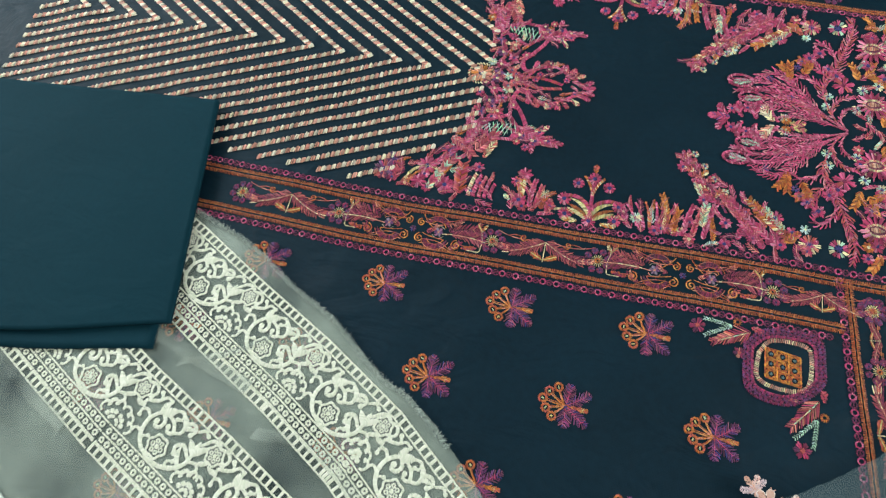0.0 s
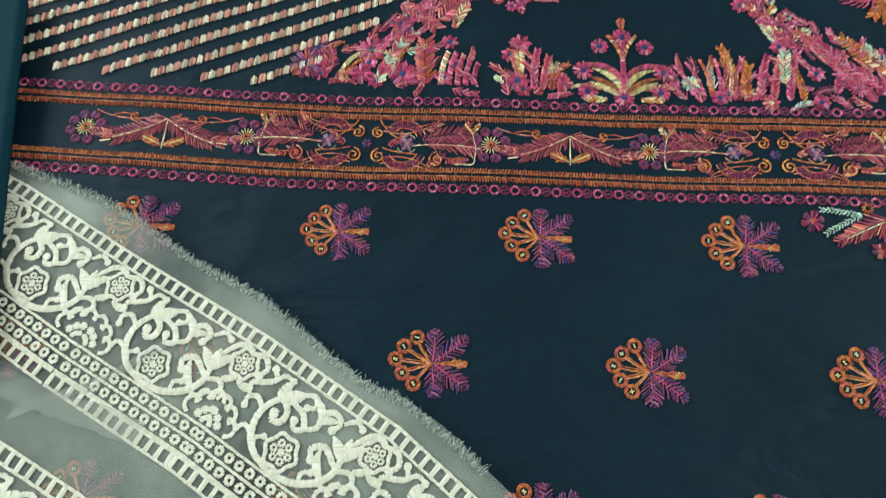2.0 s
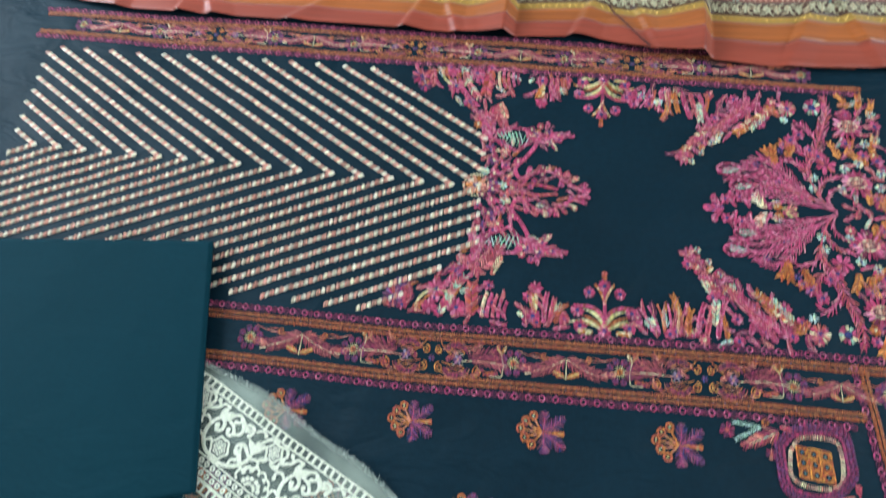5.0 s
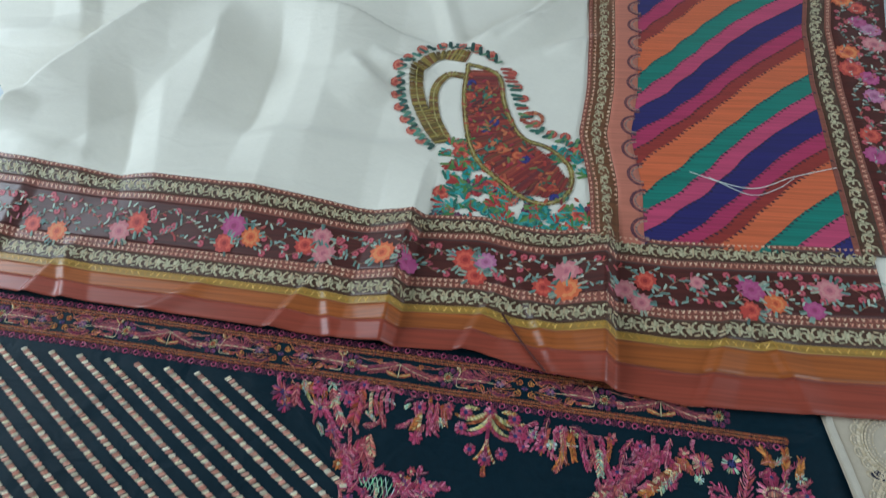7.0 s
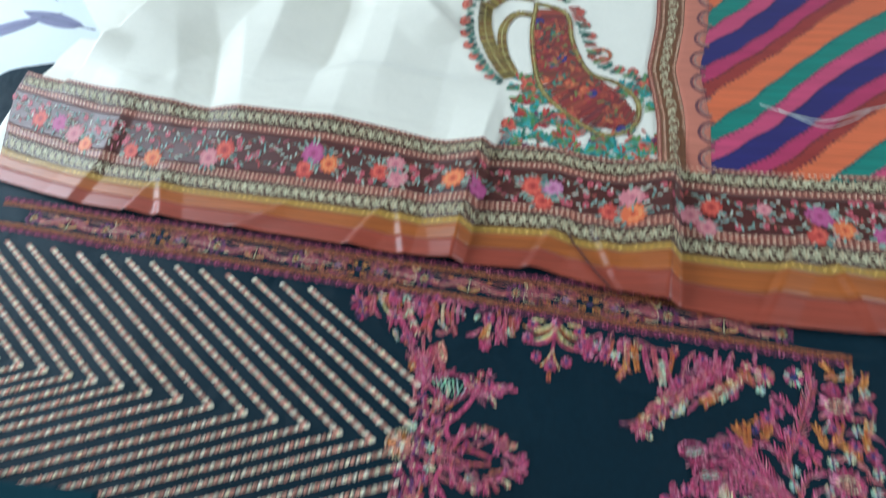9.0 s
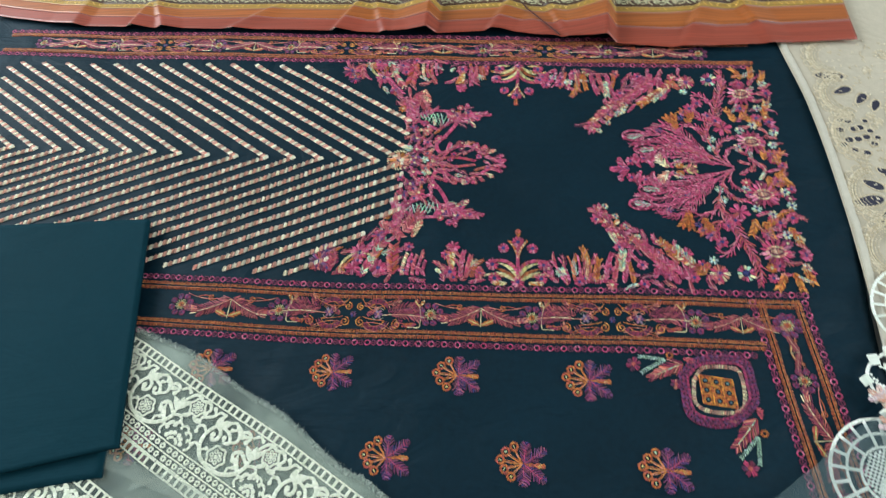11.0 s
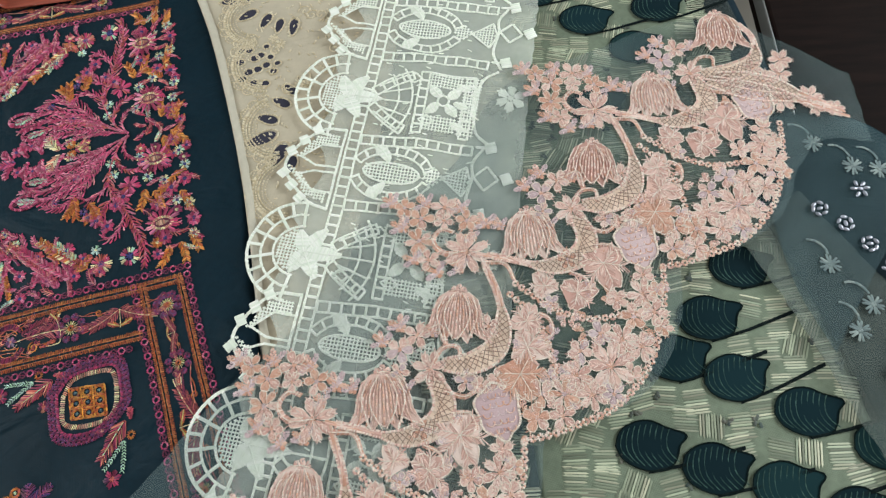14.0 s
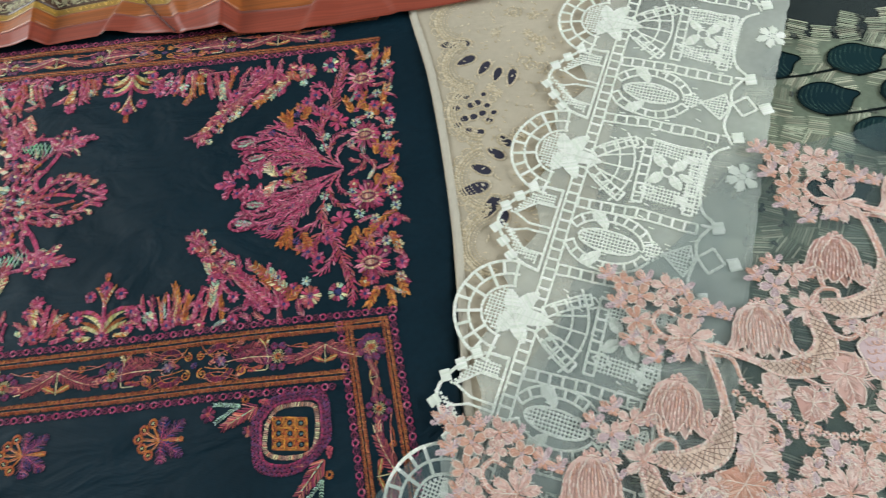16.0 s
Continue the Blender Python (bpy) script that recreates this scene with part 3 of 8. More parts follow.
def ring_row(s, at, x0, x1):
    x, k = x0, 0
    while x < x1:
        c = at(x, 0)
        light = k % 2 == 0
        s.ring(*c, 0.0021, 0.0035, 14, ["c24a80", ROSE, "d9809e", "b8487a"] if light else [PLUM, WINE, "7c2c58"], 0.0013 if light else 0.001, 20)
        if not light:
            for j in (-1, 1):
                s.stitch(*at(x - 0.006, 0.002 * j), *at(x + 0.002, -0.001 * j), 0.0008, [PLUM, WINE])
        x += 0.00685
        k += 1


def vine_flower(s):
    for k in range(8):
        a = k * 45 + 20
        px, py = 0.0108 * math.cos(radians(a)), 0.0108 * math.sin(radians(a))
        s.ring(px, py, 0.001, 0.0038, 13, [WINE, PLUM, "8a2f64", VIOLET], 0.0014, 30)
        s.stitch(px - 0.001, py, px + 0.001, py, 0.0009, INK)
        s.stitch(0.003 * math.cos(radians(a)), 0.003 * math.sin(radians(a)), 0.0072 * math.cos(radians(a)), 0.0072 * math.sin(radians(a)), 0.0009, CREAMY)
        s.stitch(0.003 * math.cos(radians(a + 22)), 0.003 * math.sin(radians(a + 22)), 0.0066 * math.cos(radians(a + 22)), 0.0066 * math.sin(radians(a + 22)), 0.0008, LEMON)
    s.ring(0, 0, 0.001, 0.0034, 14, [RUST, AMBER, CORAL], 0.0011)


def vine_wave(s):
    """The feathered wing pair between two flowers."""
    for m in (1, -1):
        q = s.flip
        for k, (x, y, a, n, t) in enumerate(((0.001, 0.009, -27, 0.040, 14), (0.001, 0.007, -36, 0.034, 22))):
            pts = [(m * px, py) for px, py in bend(x, y, a, n, t)]
            s.plume(pts, lambda t: 0.0088 * (1 - 0.45 * t), 0.0016, ["b0565a", "a8505c", WINE, "9c4450", "c8706c"], 46, 0.0009)
        s.run([(m * px, py) for px, py in bend(0, 0.008, -32, 0.036, 18)], 0.0010, [CREAMY, SALMON, "c8a890"], 0.0022, 0.0009)
        s.run([(m * px, py) for px, py in bend(0.006, 0.010, -14, 0.044, 40)], 0.0011, [CORAL, SALMON], 0.003)
        s.cord([(m * px, py) for px, py in bend(0.026, -0.002, 18, 0.022, -20)], lambda t: 0.004 * (1 - t), 0.0013, [WINE, PLUM, "8f3b58"], 60, 0.001)
        s.run([(m * px, py) for px, py in spiral(0.022, 0.0095, 0.0042, 200, 1.3)], 0.0013, [AMBER, RUST], 0.002)
        s.run([(m * px, py) for px, py in bend(0.022, 0.0098, 20, 0.016, -50)], 0.001, [RUST, CORAL], 0.003)
        s.leaf(m * 0.001, -0.010, 90 - m * 66, 0.013, 0.006, [AMBER, CORAL, RUST], 0, 0.0012, LEMON)
        s.leaf(m * 0.036, -0.004, 90 - m * 82, 0.014, 0.006, [CORAL, SALMON, WINE], 0, 0.0013)
        for k in range(4):
            a = -20 + 14 * k
            s.stitch(m * 0.034, -0.008 + 0.002 * k, m * (0.034 + 0.008 * math.cos(radians(a))), -0.008 + 0.002 * k + 0.004 * math.sin(radians(a)), 0.0011, [CREAMY, SALMON, CORAL])
    s.run([(0, 0.007), (0, -0.012)], 0.0011, CREAMY, 0.0025)


def vine_curl(s):
    """The curled pair with plumes and half-moons, wider than the wave."""
    for m in (1, -1):
        f = lambda pts: [(m * px, py) for px, py in pts]
        s.plume(f(bend(0.040, 0.000, 12, 0.034, -34)), lambda t: 0.0105 * (0.35 + 0.65 * math.sin(math.pi * t)), 0.0017, ["b0565a", "a04a5c", WINE, "c07470"], 42, 0.0010)
        s.plume(f(bend(0.036, 0.004, 20, 0.034, -30)), lambda t: 0.0085 * (0.4 + 0.6 * math.sin(math.pi * t)), 0.0017, [WINE, "984054", "b0565a"], 48, 0.0010)
        s.run(f(bend(0.030, -0.001, 8, 0.044, -18)), 0.0012, [CREAMY, SALMON], 0.0025, 0.0006)
        for a0, a1, r, y in ((150, 20, 0.0115, 0.003), (-150, -20, 0.0125, -0.003)):
            s.cord(f(circle(0.024, y, r, 14, a0, a1)), lambda t: 0.0064 * math.sin(math.pi * min(0.97, 0.1 + 0.87 * t)) + 0.0006, 0.0014, [WINE, PLUM, "8c2f58"], 80, 0.0013)
            s.run(f(circle(0.024, y, r + 0.0026, 14, a0, a1)), 0.001, [CORAL, RUST, SALMON], 0.0025, 0.0003)
            s.run(f(circle(0.024, y, r - 0.0028, 14, a0, a1)), 0.0009, [AMBER, CORAL], 0.0025, 0.0003)
        s.daisy(m * 0.026, 0.0005, 0.001, 0.0055, 6, [VIOLET, "a06a8c", "8a7a90"], SALMON, 3, 0.0011)
        for y, t in ((0.0125, -30), (-0.0135, 30), (0.0090, -44), (-0.0100, 44)):
            s.run(f(bend(0.010, y, t * 0.3, 0.034, -t * 1.2)), 0.0010, [SALMON, CORAL, RUST, AMBER], 0.0025)
        for x, y in ((0.014, 0.0), (0.038, 0.0115), (0.040, -0.013), (0.056, 0.0095)):
            s.plume(f(bend(x, y, 10, 0.012, 60)), 0.0035, 0.0016, [CORAL, WINE, SALMON, "a8485c"], 44, 0.0010)
        s.run(f(circle(0.026, 0.0005, 0.0066, 12, 40, 150)), 0.0008, ["b0a890", SALMON], 0.002)
        s.run(f(circle(0.026, 0.0005, 0.0066, 12, 210, 330)), 0.0008, ["a8b098", SALMON], 0.002)
        for x, y, r in ((0.0065, 0.0075, 0.0042), (0.008, -0.0085, 0.0050), (0.046, -0.0095, 0.0052)):
            s.run(f(spiral(x, y, r, 90, 1.6)), 0.0014, [AMBER, RUST, "e0a050"], 0.002)
        s.run(f(bend(0.020, 0.004, 150, 0.018, -30)), 0.0011, [AMBER, RUST], 0.0025)
        s.run(f(bend(0.032, -0.0065, 178, 0.022, -16)), 0.0011, [RUST, AMBER], 0.0025)
        s.run(f(bend(0.050, -0.008, -10, 0.016, 20)), 0.0011, [AMBER, CORAL], 0.002)
        s.run(f([(0.068, 0.010), (0.071, -0.002), (0.070, -0.012), (0.058, -0.012)]), 0.0012, CREAMY, 0.0025)
        s.leaf(m * 0.068, 0.010, 90 + m * 40, 0.008, 0.003, [RUST, CORAL], 0, 0.0012, LEMON)
        s.leaf(m * 0.068, 0.010, 90 - m * 30, 0.008, 0.003, [AMBER, CREAMY], 0, 0.0012)
        s.leaf(m * 0.052, -0.011, 90 - m * 80, 0.014, 0.004, [RUST, WINE, CORAL], 0, 0.0013)
    s.daisy(0, -0.0005, 0.0006, 0.004, 6, [VIOLET, INK, PLUM], None, 2, 0.001)


def band(place, x0, x1, ends, flowers, name):
    """A border band. place(x, v): a point x along it and v across it (0 to 0.062); ends: how far each row runs on."""
    for v, kind, e in ((0.0035, ring_row, 0), (0.0120, zigzag_strip, 1), (0.0500, zigzag_strip, 2), (0.0585, ring_row, 3)):
        s = Sew(lie_navy)
        kind(s, lambda x, y, v=v: place(x, v + y), x0, ends[e])
        s.done(name + ("_eyelet_trim" if kind is ring_row else "_stripe"), shirt, THREAD)
    for i, x in enumerate(flowers):
        a, b = place(x, 0.031), place(x + 0.01, 0.031)
        ang = math.degrees(math.atan2(b[1] - a[1], b[0] - a[0]))
        k = math.hypot(*(np.array(place(x, 0.062)) - place(x, 0.0))) / 0.062
        flip = 1 if (place(x, 0.06)[1] - a[1]) * math.cos(radians(ang)) - (place(x, 0.06)[0] - a[0]) * math.sin(radians(ang)) > 0 else -1
        s = Sew(lie_navy).at(*a, ang, 0.55 + 0.36 * k, flip)
        vine_flower(s)
        s.done("border_flower", shirt, THREAD)
        if i + 1 < len(flowers):
            gap = flowers[i + 1] - x
            a = place(x + gap / 2, 0.031)
            wide = gap > 0.13
            s = Sew(lie_navy).at(*a, ang, gap / (0.160 if wide else 0.106), flip, 0.86 * k)
            (vine_curl if wide else vine_wave)(s)
            s.done("border_vine", shirt, THREAD)


def place_low(x, v):
    lo = float(np.interp(x, (-0.30, -0.20, 0.0, 0.30, 0.42, 0.50), (0.0385, 0.0355, 0.0285, 0.0285, 0.0260, 0.0250)))
    return x, lo + v * 1.21


def place_up(x, v):
    return x, 0.4415 - 0.0585 * (x - 0.489) + (v - 0.031) * 0.88


def place_side(y, v):
    """The band that turns the corner and runs down; y counts downwards from the corner's inside."""
    return 0.4335 + v * 0.93 + 0.10 * (y - 0.06), 0.098 - y


def chevron(k):
    """One beaded stripe; those right of the last apex are cut off by the medallion."""
    ax = float(np.interp(k, (-10, 0, 1, 4, 5, 7, 9, 13, 16), (0.384, 0.015, -0.021, -0.132, -0.173, -0.251, -0.322, -0.462, -0.566)))
    ay = 0.272 + 0.056 * (0.013 - ax)
    arms = []
    for slope, sign in ((0.415, -1), (0.655, 1)):
        pts = []
        for i in range(140):
            x = ax - 0.0045 * i
            y = ay + sign * slope * (ax - x)
            lim = 0.0515 if 0.2 < y < 0.342 else (0.0515 - (0.2 - y) * 1.17 if y <= 0.2 else 0.0515 - (y - 0.342) * 1.27)
            floor_y = 0.113 + max(0, -x - 0.06) * 0.045
            top_y = 0.437 + max(0, -x - 0.07) * 0.052
            if x < -0.566 or y < floor_y or y > top_y:
                break
            if x < lim:
                pts.append((x, y))
        arms.append(pts)
    for pts in arms:
        s = Sew(lie_navy, loose=0.2)
        if len(pts) < 2:
            continue
        for n, (x, y, a, t) in enumerate(evenly(pts, 0.0056)):
            tone = ["e0a48c", "e4ac98", "d89480"] if n % 2 else ["f0e6c4", "f2e8d0", "f6eed8"]
            for j in range(3):
                c, d = x + (j - 1) * 0.0015 * math.cos(a), y + (j - 1) * 0.0015 * math.sin(a)
                b = a + radians(64)
                r = 0.0037 if j == 1 else 0.0033
                s.stitch(c - r * math.cos(b), d - r * math.sin(b), c + r * math.cos(b), d + r * math.sin(b), 0.0024, tone, 0.0006 if j == 1 else 0)
        s.done("beaded_stripe", shirt, THREAD)


def axis_y(x):
    return 0.2685 - 0.06 * (min(x, 0.33) - 0.165)


def twice(name, x, y, draw, ang=0.0, size=1.0):
    """A motif beside the lower band, and its mirror image beside the upper one."""
    for m in (1, -1):
        yy = y if m == 1 else 2 * axis_y(x) - y
        s = Sew(lie_navy).at(x, yy, m * ang - (0 if m == 1 else 3.3), size, m)
        draw(s)
        s.done(name, shirt, THREAD)


def palmette(s):
    for m in (1, -1):
        s.cord(bend(0, 0.006, 90 - m * 8, 0.042, -m * 115), lambda t: 0.0062 * (1 - 0.3 * t), 0.0014, [ROSE, CORAL, HOT], 60)
        s.cord(bend(0, 0.004, 90 - m * 22, 0.030, -m * 62), lambda t: 0.005 * math.sin(math.pi * min(0.95, 0.2 + 0.8 * t)) + 0.001, 0.0014, [CREAMY, LEMON], 60)
        s.cord(bend(m * 0.003, 0.003, 90 - m * 40, 0.025, -m * 42), lambda t: 0.005 * math.sin(math.pi * min(0.95, 0.2 + 0.8 * t)) + 0.001, 0.0014, [RUST, "b06a3a"], 60)
        s.cord(bend(m * 0.004, 0.002, 90 - m * 55, 0.022, -m * 20), lambda t: 0.005 * math.sin(math.pi * min(0.95, 0.2 + 0.8 * t)) + 0.001, 0.0014, [LEMON, CREAMY], 60)
        s.cord(bend(0, 0.030, 90 - m * 12, 0.024, -m * 30), lambda t: 0.0035, 0.0014, [AMBER, CREAMY, RUST], 60)
        for x, y, r in ((0.029, 0.021, 0.0085), (0.0165, 0.042, 0.0075), (0.026, 0.004, 0.0085)):
            s.daisy(m * x, y, 0.002, r, 9, PINKS, INK, 2, 0.0017)
        s.leaf(m * 0.012, -0.002, 90 - m * 90, 0.016, 0.006, [LEMON, AMBER, CREAMY], 0, 0.0014)
        s.cord(bend(m * 0.016, 0.006, 90 - m * 60, 0.022, -m * 60), 0.003, 0.0014, [CREAMY, SALMON, AMBER], 60)
    s.cord([(0, 0), (0, 0.046)], 0.005, 0.0014, [ROSE, WINE], 60)
    s.daisy(0, 0.050, 0.002, 0.0088, 10, PINKS, INK, 2, 0.0017)
    s.daisy(0, 0.0, 0.002, 0.0085, 10, PINKS, INK, 2, 0.0017)
    s.leaf(0, 0.056, 90, 0.011, 0.006, [RUST, CORAL, AMBER], 0, 0.0014)


def tuft_a(s):
    thicket(s, [(-0.019, -0.002), (-0.016, 0.030), (-0.006, 0.036), (0.006, 0.028), (0.024, 0.016), (0.028, -0.006)], (0, -0.02))
    s.daisy(-0.008, 0.006, 0.002, 0.009, 9, PINKS, INK, 3, 0.0017)
    for a, n, t, c in ((118, 0.028, -20, [AMBER, RUST]), (100, 0.026, 0, [AMBER, LEMON]), (80, 0.026, 20, [AMBER, CREAMY])):
        s.cord(bend(-0.006, 0.010, a, n * 0.8, t), 0.0045, 0.0014, c, 60)
    s.daisy(-0.006, 0.038, 0.002, 0.0085, 7, PINKS, ROSE, 3, 0.0017)
    s.leaf(-0.018, 0.004, 140, 0.008, 0.005, [CREAMY, MINT], 0, 0.0014)
    for k in range(3):
        s.plume(bend(0.004 + 0.006 * k, 0.000, 92 - 5 * k, 0.032 - 0.006 * k, -14), 0.0042, 0.0016, [PINKS, REDS, [CORAL, RUST]][k], 38, 0.0017)
    s.daisy(0.018, 0.018, 0.001, 0.007, 6, [CREAMY, MINT, ICE], CREAMY, 2, 0.0015)
    s.leaf(0.022, -0.004, 80, 0.018, 0.007, REDS, 0, 0.0015)


def tuft_b(s):
    thicket(s, [(-0.028, -0.002), (-0.027, 0.024), (-0.008, 0.026), (0.010, 0.030), (0.018, 0.038), (0.030, 0.020), (0.032, -0.004)], (0, -0.02))
    s.leaf(-0.020, 0.002, 112, 0.022, 0.008, PINKS, 0, 0.0015)
    s.daisy(-0.013, 0.010, 0.002, 0.0065, 7, [CREAMY, MINT, ICE], INK, 2, 0.0014)
    for k in range(6):
        s.cord(bend(-0.010 + 0.0062 * k, 0.002, 108 - 7 * k, 0.030 - 0.001 * abs(k - 3), 28 - 4 * k), lambda t: 0.0046 * (1 - 0.5 * t), 0.0015, [PINKS, PINKS, [RUST, AMBER, CORAL], PINKS, [CREAMY, LEMON], [AMBER, RUST]][k], 62)
    s.plume(bend(0.018, 0.006, 84, 0.036, 34), 0.0045, 0.0017, [AMBER, RUST, "e09a4c"], 40, 0.0016)
    s.daisy(0.014, 0.003, 0.0015, 0.0075, 8, PINKS, INK, 2, 0.0016)
    s.leaf(0.024, 0.000, 30, 0.012, 0.005, [LEMON, CREAMY, ROSE], 0, 0.0014)


def tuft_c(s):
    """The tall ferns below the corner sprig, with the branch that climbs from them."""
    thicket(s, [(-0.024, 0.099), (-0.010, 0.092), (0.003, 0.072), (0.028, 0.064), (0.058, 0.042), (0.083, 0.027), (0.106, 0.004), (0.088, -0.008), (-0.018, -0.002), (-0.022, 0.010), (-0.002, 0.032), (-0.007, 0.062), (-0.026, 0.082)], (0.10, -0.06), 0.0098)
    for k, (x, a, n, c) in enumerate(((-0.034, 96, 0.020, REDS), (-0.026, 90, 0.028, [AMBER, RUST]), (-0.017, 84, 0.036, PINKS), (-0.008, 82, 0.036, REDS), (0.003, 84, 0.040, PINKS))):
        s.plume(bend(x, 0, a, n, -16), 0.005, 0.0016, c, 36, 0.0018)
    s.plume(bend(0.001, 0.014, 84, 0.024, 0), 0.0055, 0.0024, [CREAMY, MINT], 44, 0.0022)
    s.plume(bend(0.012, 0.000, 88, 0.024, 20), 0.004, 0.0017, [AMBER, RUST], 40, 0.0016)
    for y0, a, n, t, c in ((0.000, 20, 0.030, 30, PINKS), (0.004, 134, 0.070, -8, REDS), (0.0, 30, 0.026, 40, [ROSE, WINE])):
        s.plume(bend(0.060, y0, a + 100 if a < 60 else a, n, t), 0.005, 0.0016, c, 38, 0.0018)
    s.plume(bend(0.072, 0.006, 140, 0.062, -6), 0.0062, 0.0016, PINKS, 44, 0.0018)
    s.plume(bend(0.088, 0.012, 142, 0.060, -10), 0.0060, 0.0018, [CORAL, AMBER, RUST, CREAMY], 60, 0.0018)
    for k in range(5):
        x, y = 0.034 + 0.014 * k, 0.006 + 0.004 * (k % 2)
        s.leaf(x, y, 60 - 10 * k, 0.022, 0.009, [PINKS, REDS, [ROSE, WINE], [AMBER, CORAL], PINKS][k], 20, 0.0015)
    s.plume(bend(0.078, 0.024, 130, 0.026, 0), 0.005, 0.0022, [CREAMY, MINT], 42, 0.002)
    s.daisy(0.102, 0.012, 0.003, 0.012, 12, [CORAL, ROSE, CREAMY, SALMON], INK, 2, 0.0018)
    s.daisy(0.098, 0.028, 0.001, 0.006, 5, [ICE, MINT], CREAMY, 2, 0.0016)
    s.daisy(0.070, 0.036, 0.002, 0.009, 9, PINKS, INK, 2, 0.0018)
    s.daisy(0.050, 0.010, 0.002, 0.008, 8, PINKS, INK, 2, 0.0017)
    s.leaf(0.060, 0.042, 150, 0.018, 0.008, [AMBER, CORAL], 0, 0.0015)


def sprig(s):
    """The leafy branch that points into the plain ground; its tip is at the origin."""
    s.cord(bend(0.046, -0.064, 122, 0.074, 14), 0.003, 0.0014, [WINE, PLUM], 60)
    for i in range(8):
        t = i / 7
        x, y = 0.040 - 0.038 * t, -0.056 + 0.048 * t
        n = 0.017 * (1 - 0.4 * t)
        s.leaf(x, y, 150 - 6 * t, n, 0.006, [PINKS, REDS, [CORAL, CREAMY]][i % 3], 34, 0.0015)
        s.leaf(x, y, 62 + 20 * t, n * 0.9, 0.006, [REDS, [SALMON, CREAMY, AMBER], PINKS][i % 3], -40, 0.0015)
        if i % 2:
            s.daisy(x + 0.009, y + 0.008, 0.0012, 0.0046, 6, [CREAMY, SALMON, MINT], INK, 2, 0.0014)
    for a in (96, 118, 140):
        s.leaf(0.006, -0.012, a, 0.016, 0.005, PINKS, 0, 0.0015)


def triangle(s):
    """The corner filling between the beaded stripes and the band."""
    thicket(s, [(-0.046, 0.0), (-0.030, 0.026), (0.0, 0.032), (0.028, 0.056), (0.046, 0.090), (0.066, 0.074), (0.058, 0.044), (0.084, 0.030), (0.090, -0.012), (-0.040, -0.004)], (-0.05, -0.03), 0.0098)
    s.daisy(-0.036, 0.012, 0.003, 0.015, 11, [ROSE, PLUM, VIOLET, CORAL], INK, 3, 0.0018)
    s.daisy(-0.030, 0.026, 0.002, 0.011, 9, [VIOLET, PLUM, ROSE], INK, 2, 0.0018)
    s.leaf(-0.022, 0.000, 88, 0.026, 0.010, REDS, -10, 0.0015)
    s.leaf(-0.014, 0.000, 40, 0.014, 0.008, [CORAL, RUST], 0, 0.0015)
    s.cord(bend(-0.010, -0.002, 94, 0.058, -150, 16), lambda t: 0.0045 * (1 - 0.35 * t), 0.0014, [CREAMY, "e8d8a0", LEMON], 64)
    s.cord(bend(-0.006, -0.002, 92, 0.048, -150, 16), lambda t: 0.003 * (1 - 0.35 * t), 0.0015, [RUST, AMBER], 64)
    s.daisy(0.010, 0.024, 0.0025, 0.0125, 10, PINKS, INK, 3, 0.0018)
    s.daisy(0.004, 0.004, 0.002, 0.010, 8, PINKS, ROSE, 3, 0.0018)
    s.plume(bend(0.016, -0.004, 72, 0.048, -24), 0.0068, 0.0017, lambda t: random.choice(REDS if int(t * 9) % 3 else [CREAMY, MINT]), 42, 0.0019)
    s.plume(bend(0.016, 0.026, 48, 0.034, 0), 0.005, 0.0016, PINKS, 42, 0.0017)
    s.daisy(0.034, 0.004, 0.002, 0.012, 9, PINKS, INK, 3, 0.0018)
    s.leaf(0.028, 0.006, 110, 0.012, 0.006, [MINT, CREAMY], 0, 0.0015)
    s.plume(bend(0.052, -0.004, 100, 0.036, -12), 0.009, 0.0016, [CORAL, "c4545a", RUST, ROSE], 50, 0.0019)
    for k in range(5):
        s.cord(bend(0.062 + 0.0058 * k, -0.004, 92, 0.027 - 0.0006 * k * k, -24), 0.0046, 0.0015, [[CREAMY, SALMON], PINKS, REDS, PINKS, [WINE, ROSE]][k], 70)
    s.plume(bend(0.058, 0.052, 40, 0.032, 30), 0.008, 0.0016, REDS, 50, 0.0019)
    s.plume(bend(0.044, 0.058, 60, 0.038, 16), 0.007, 0.0016, PINKS, 46, 0.0019)
    s.daisy(0.030, 0.046, 0.002, 0.010, 8, [ROSE, VIOLET, CORAL], INK, 3, 0.0018)
    s.leaf(0.070, 0.044, 80, 0.024, 0.010, [CORAL, SALMON, CREAMY], -30, 0.0016)
    s.leaf(0.056, 0.072, 100, 0.018, 0.008, PINKS, 0, 0.0016)


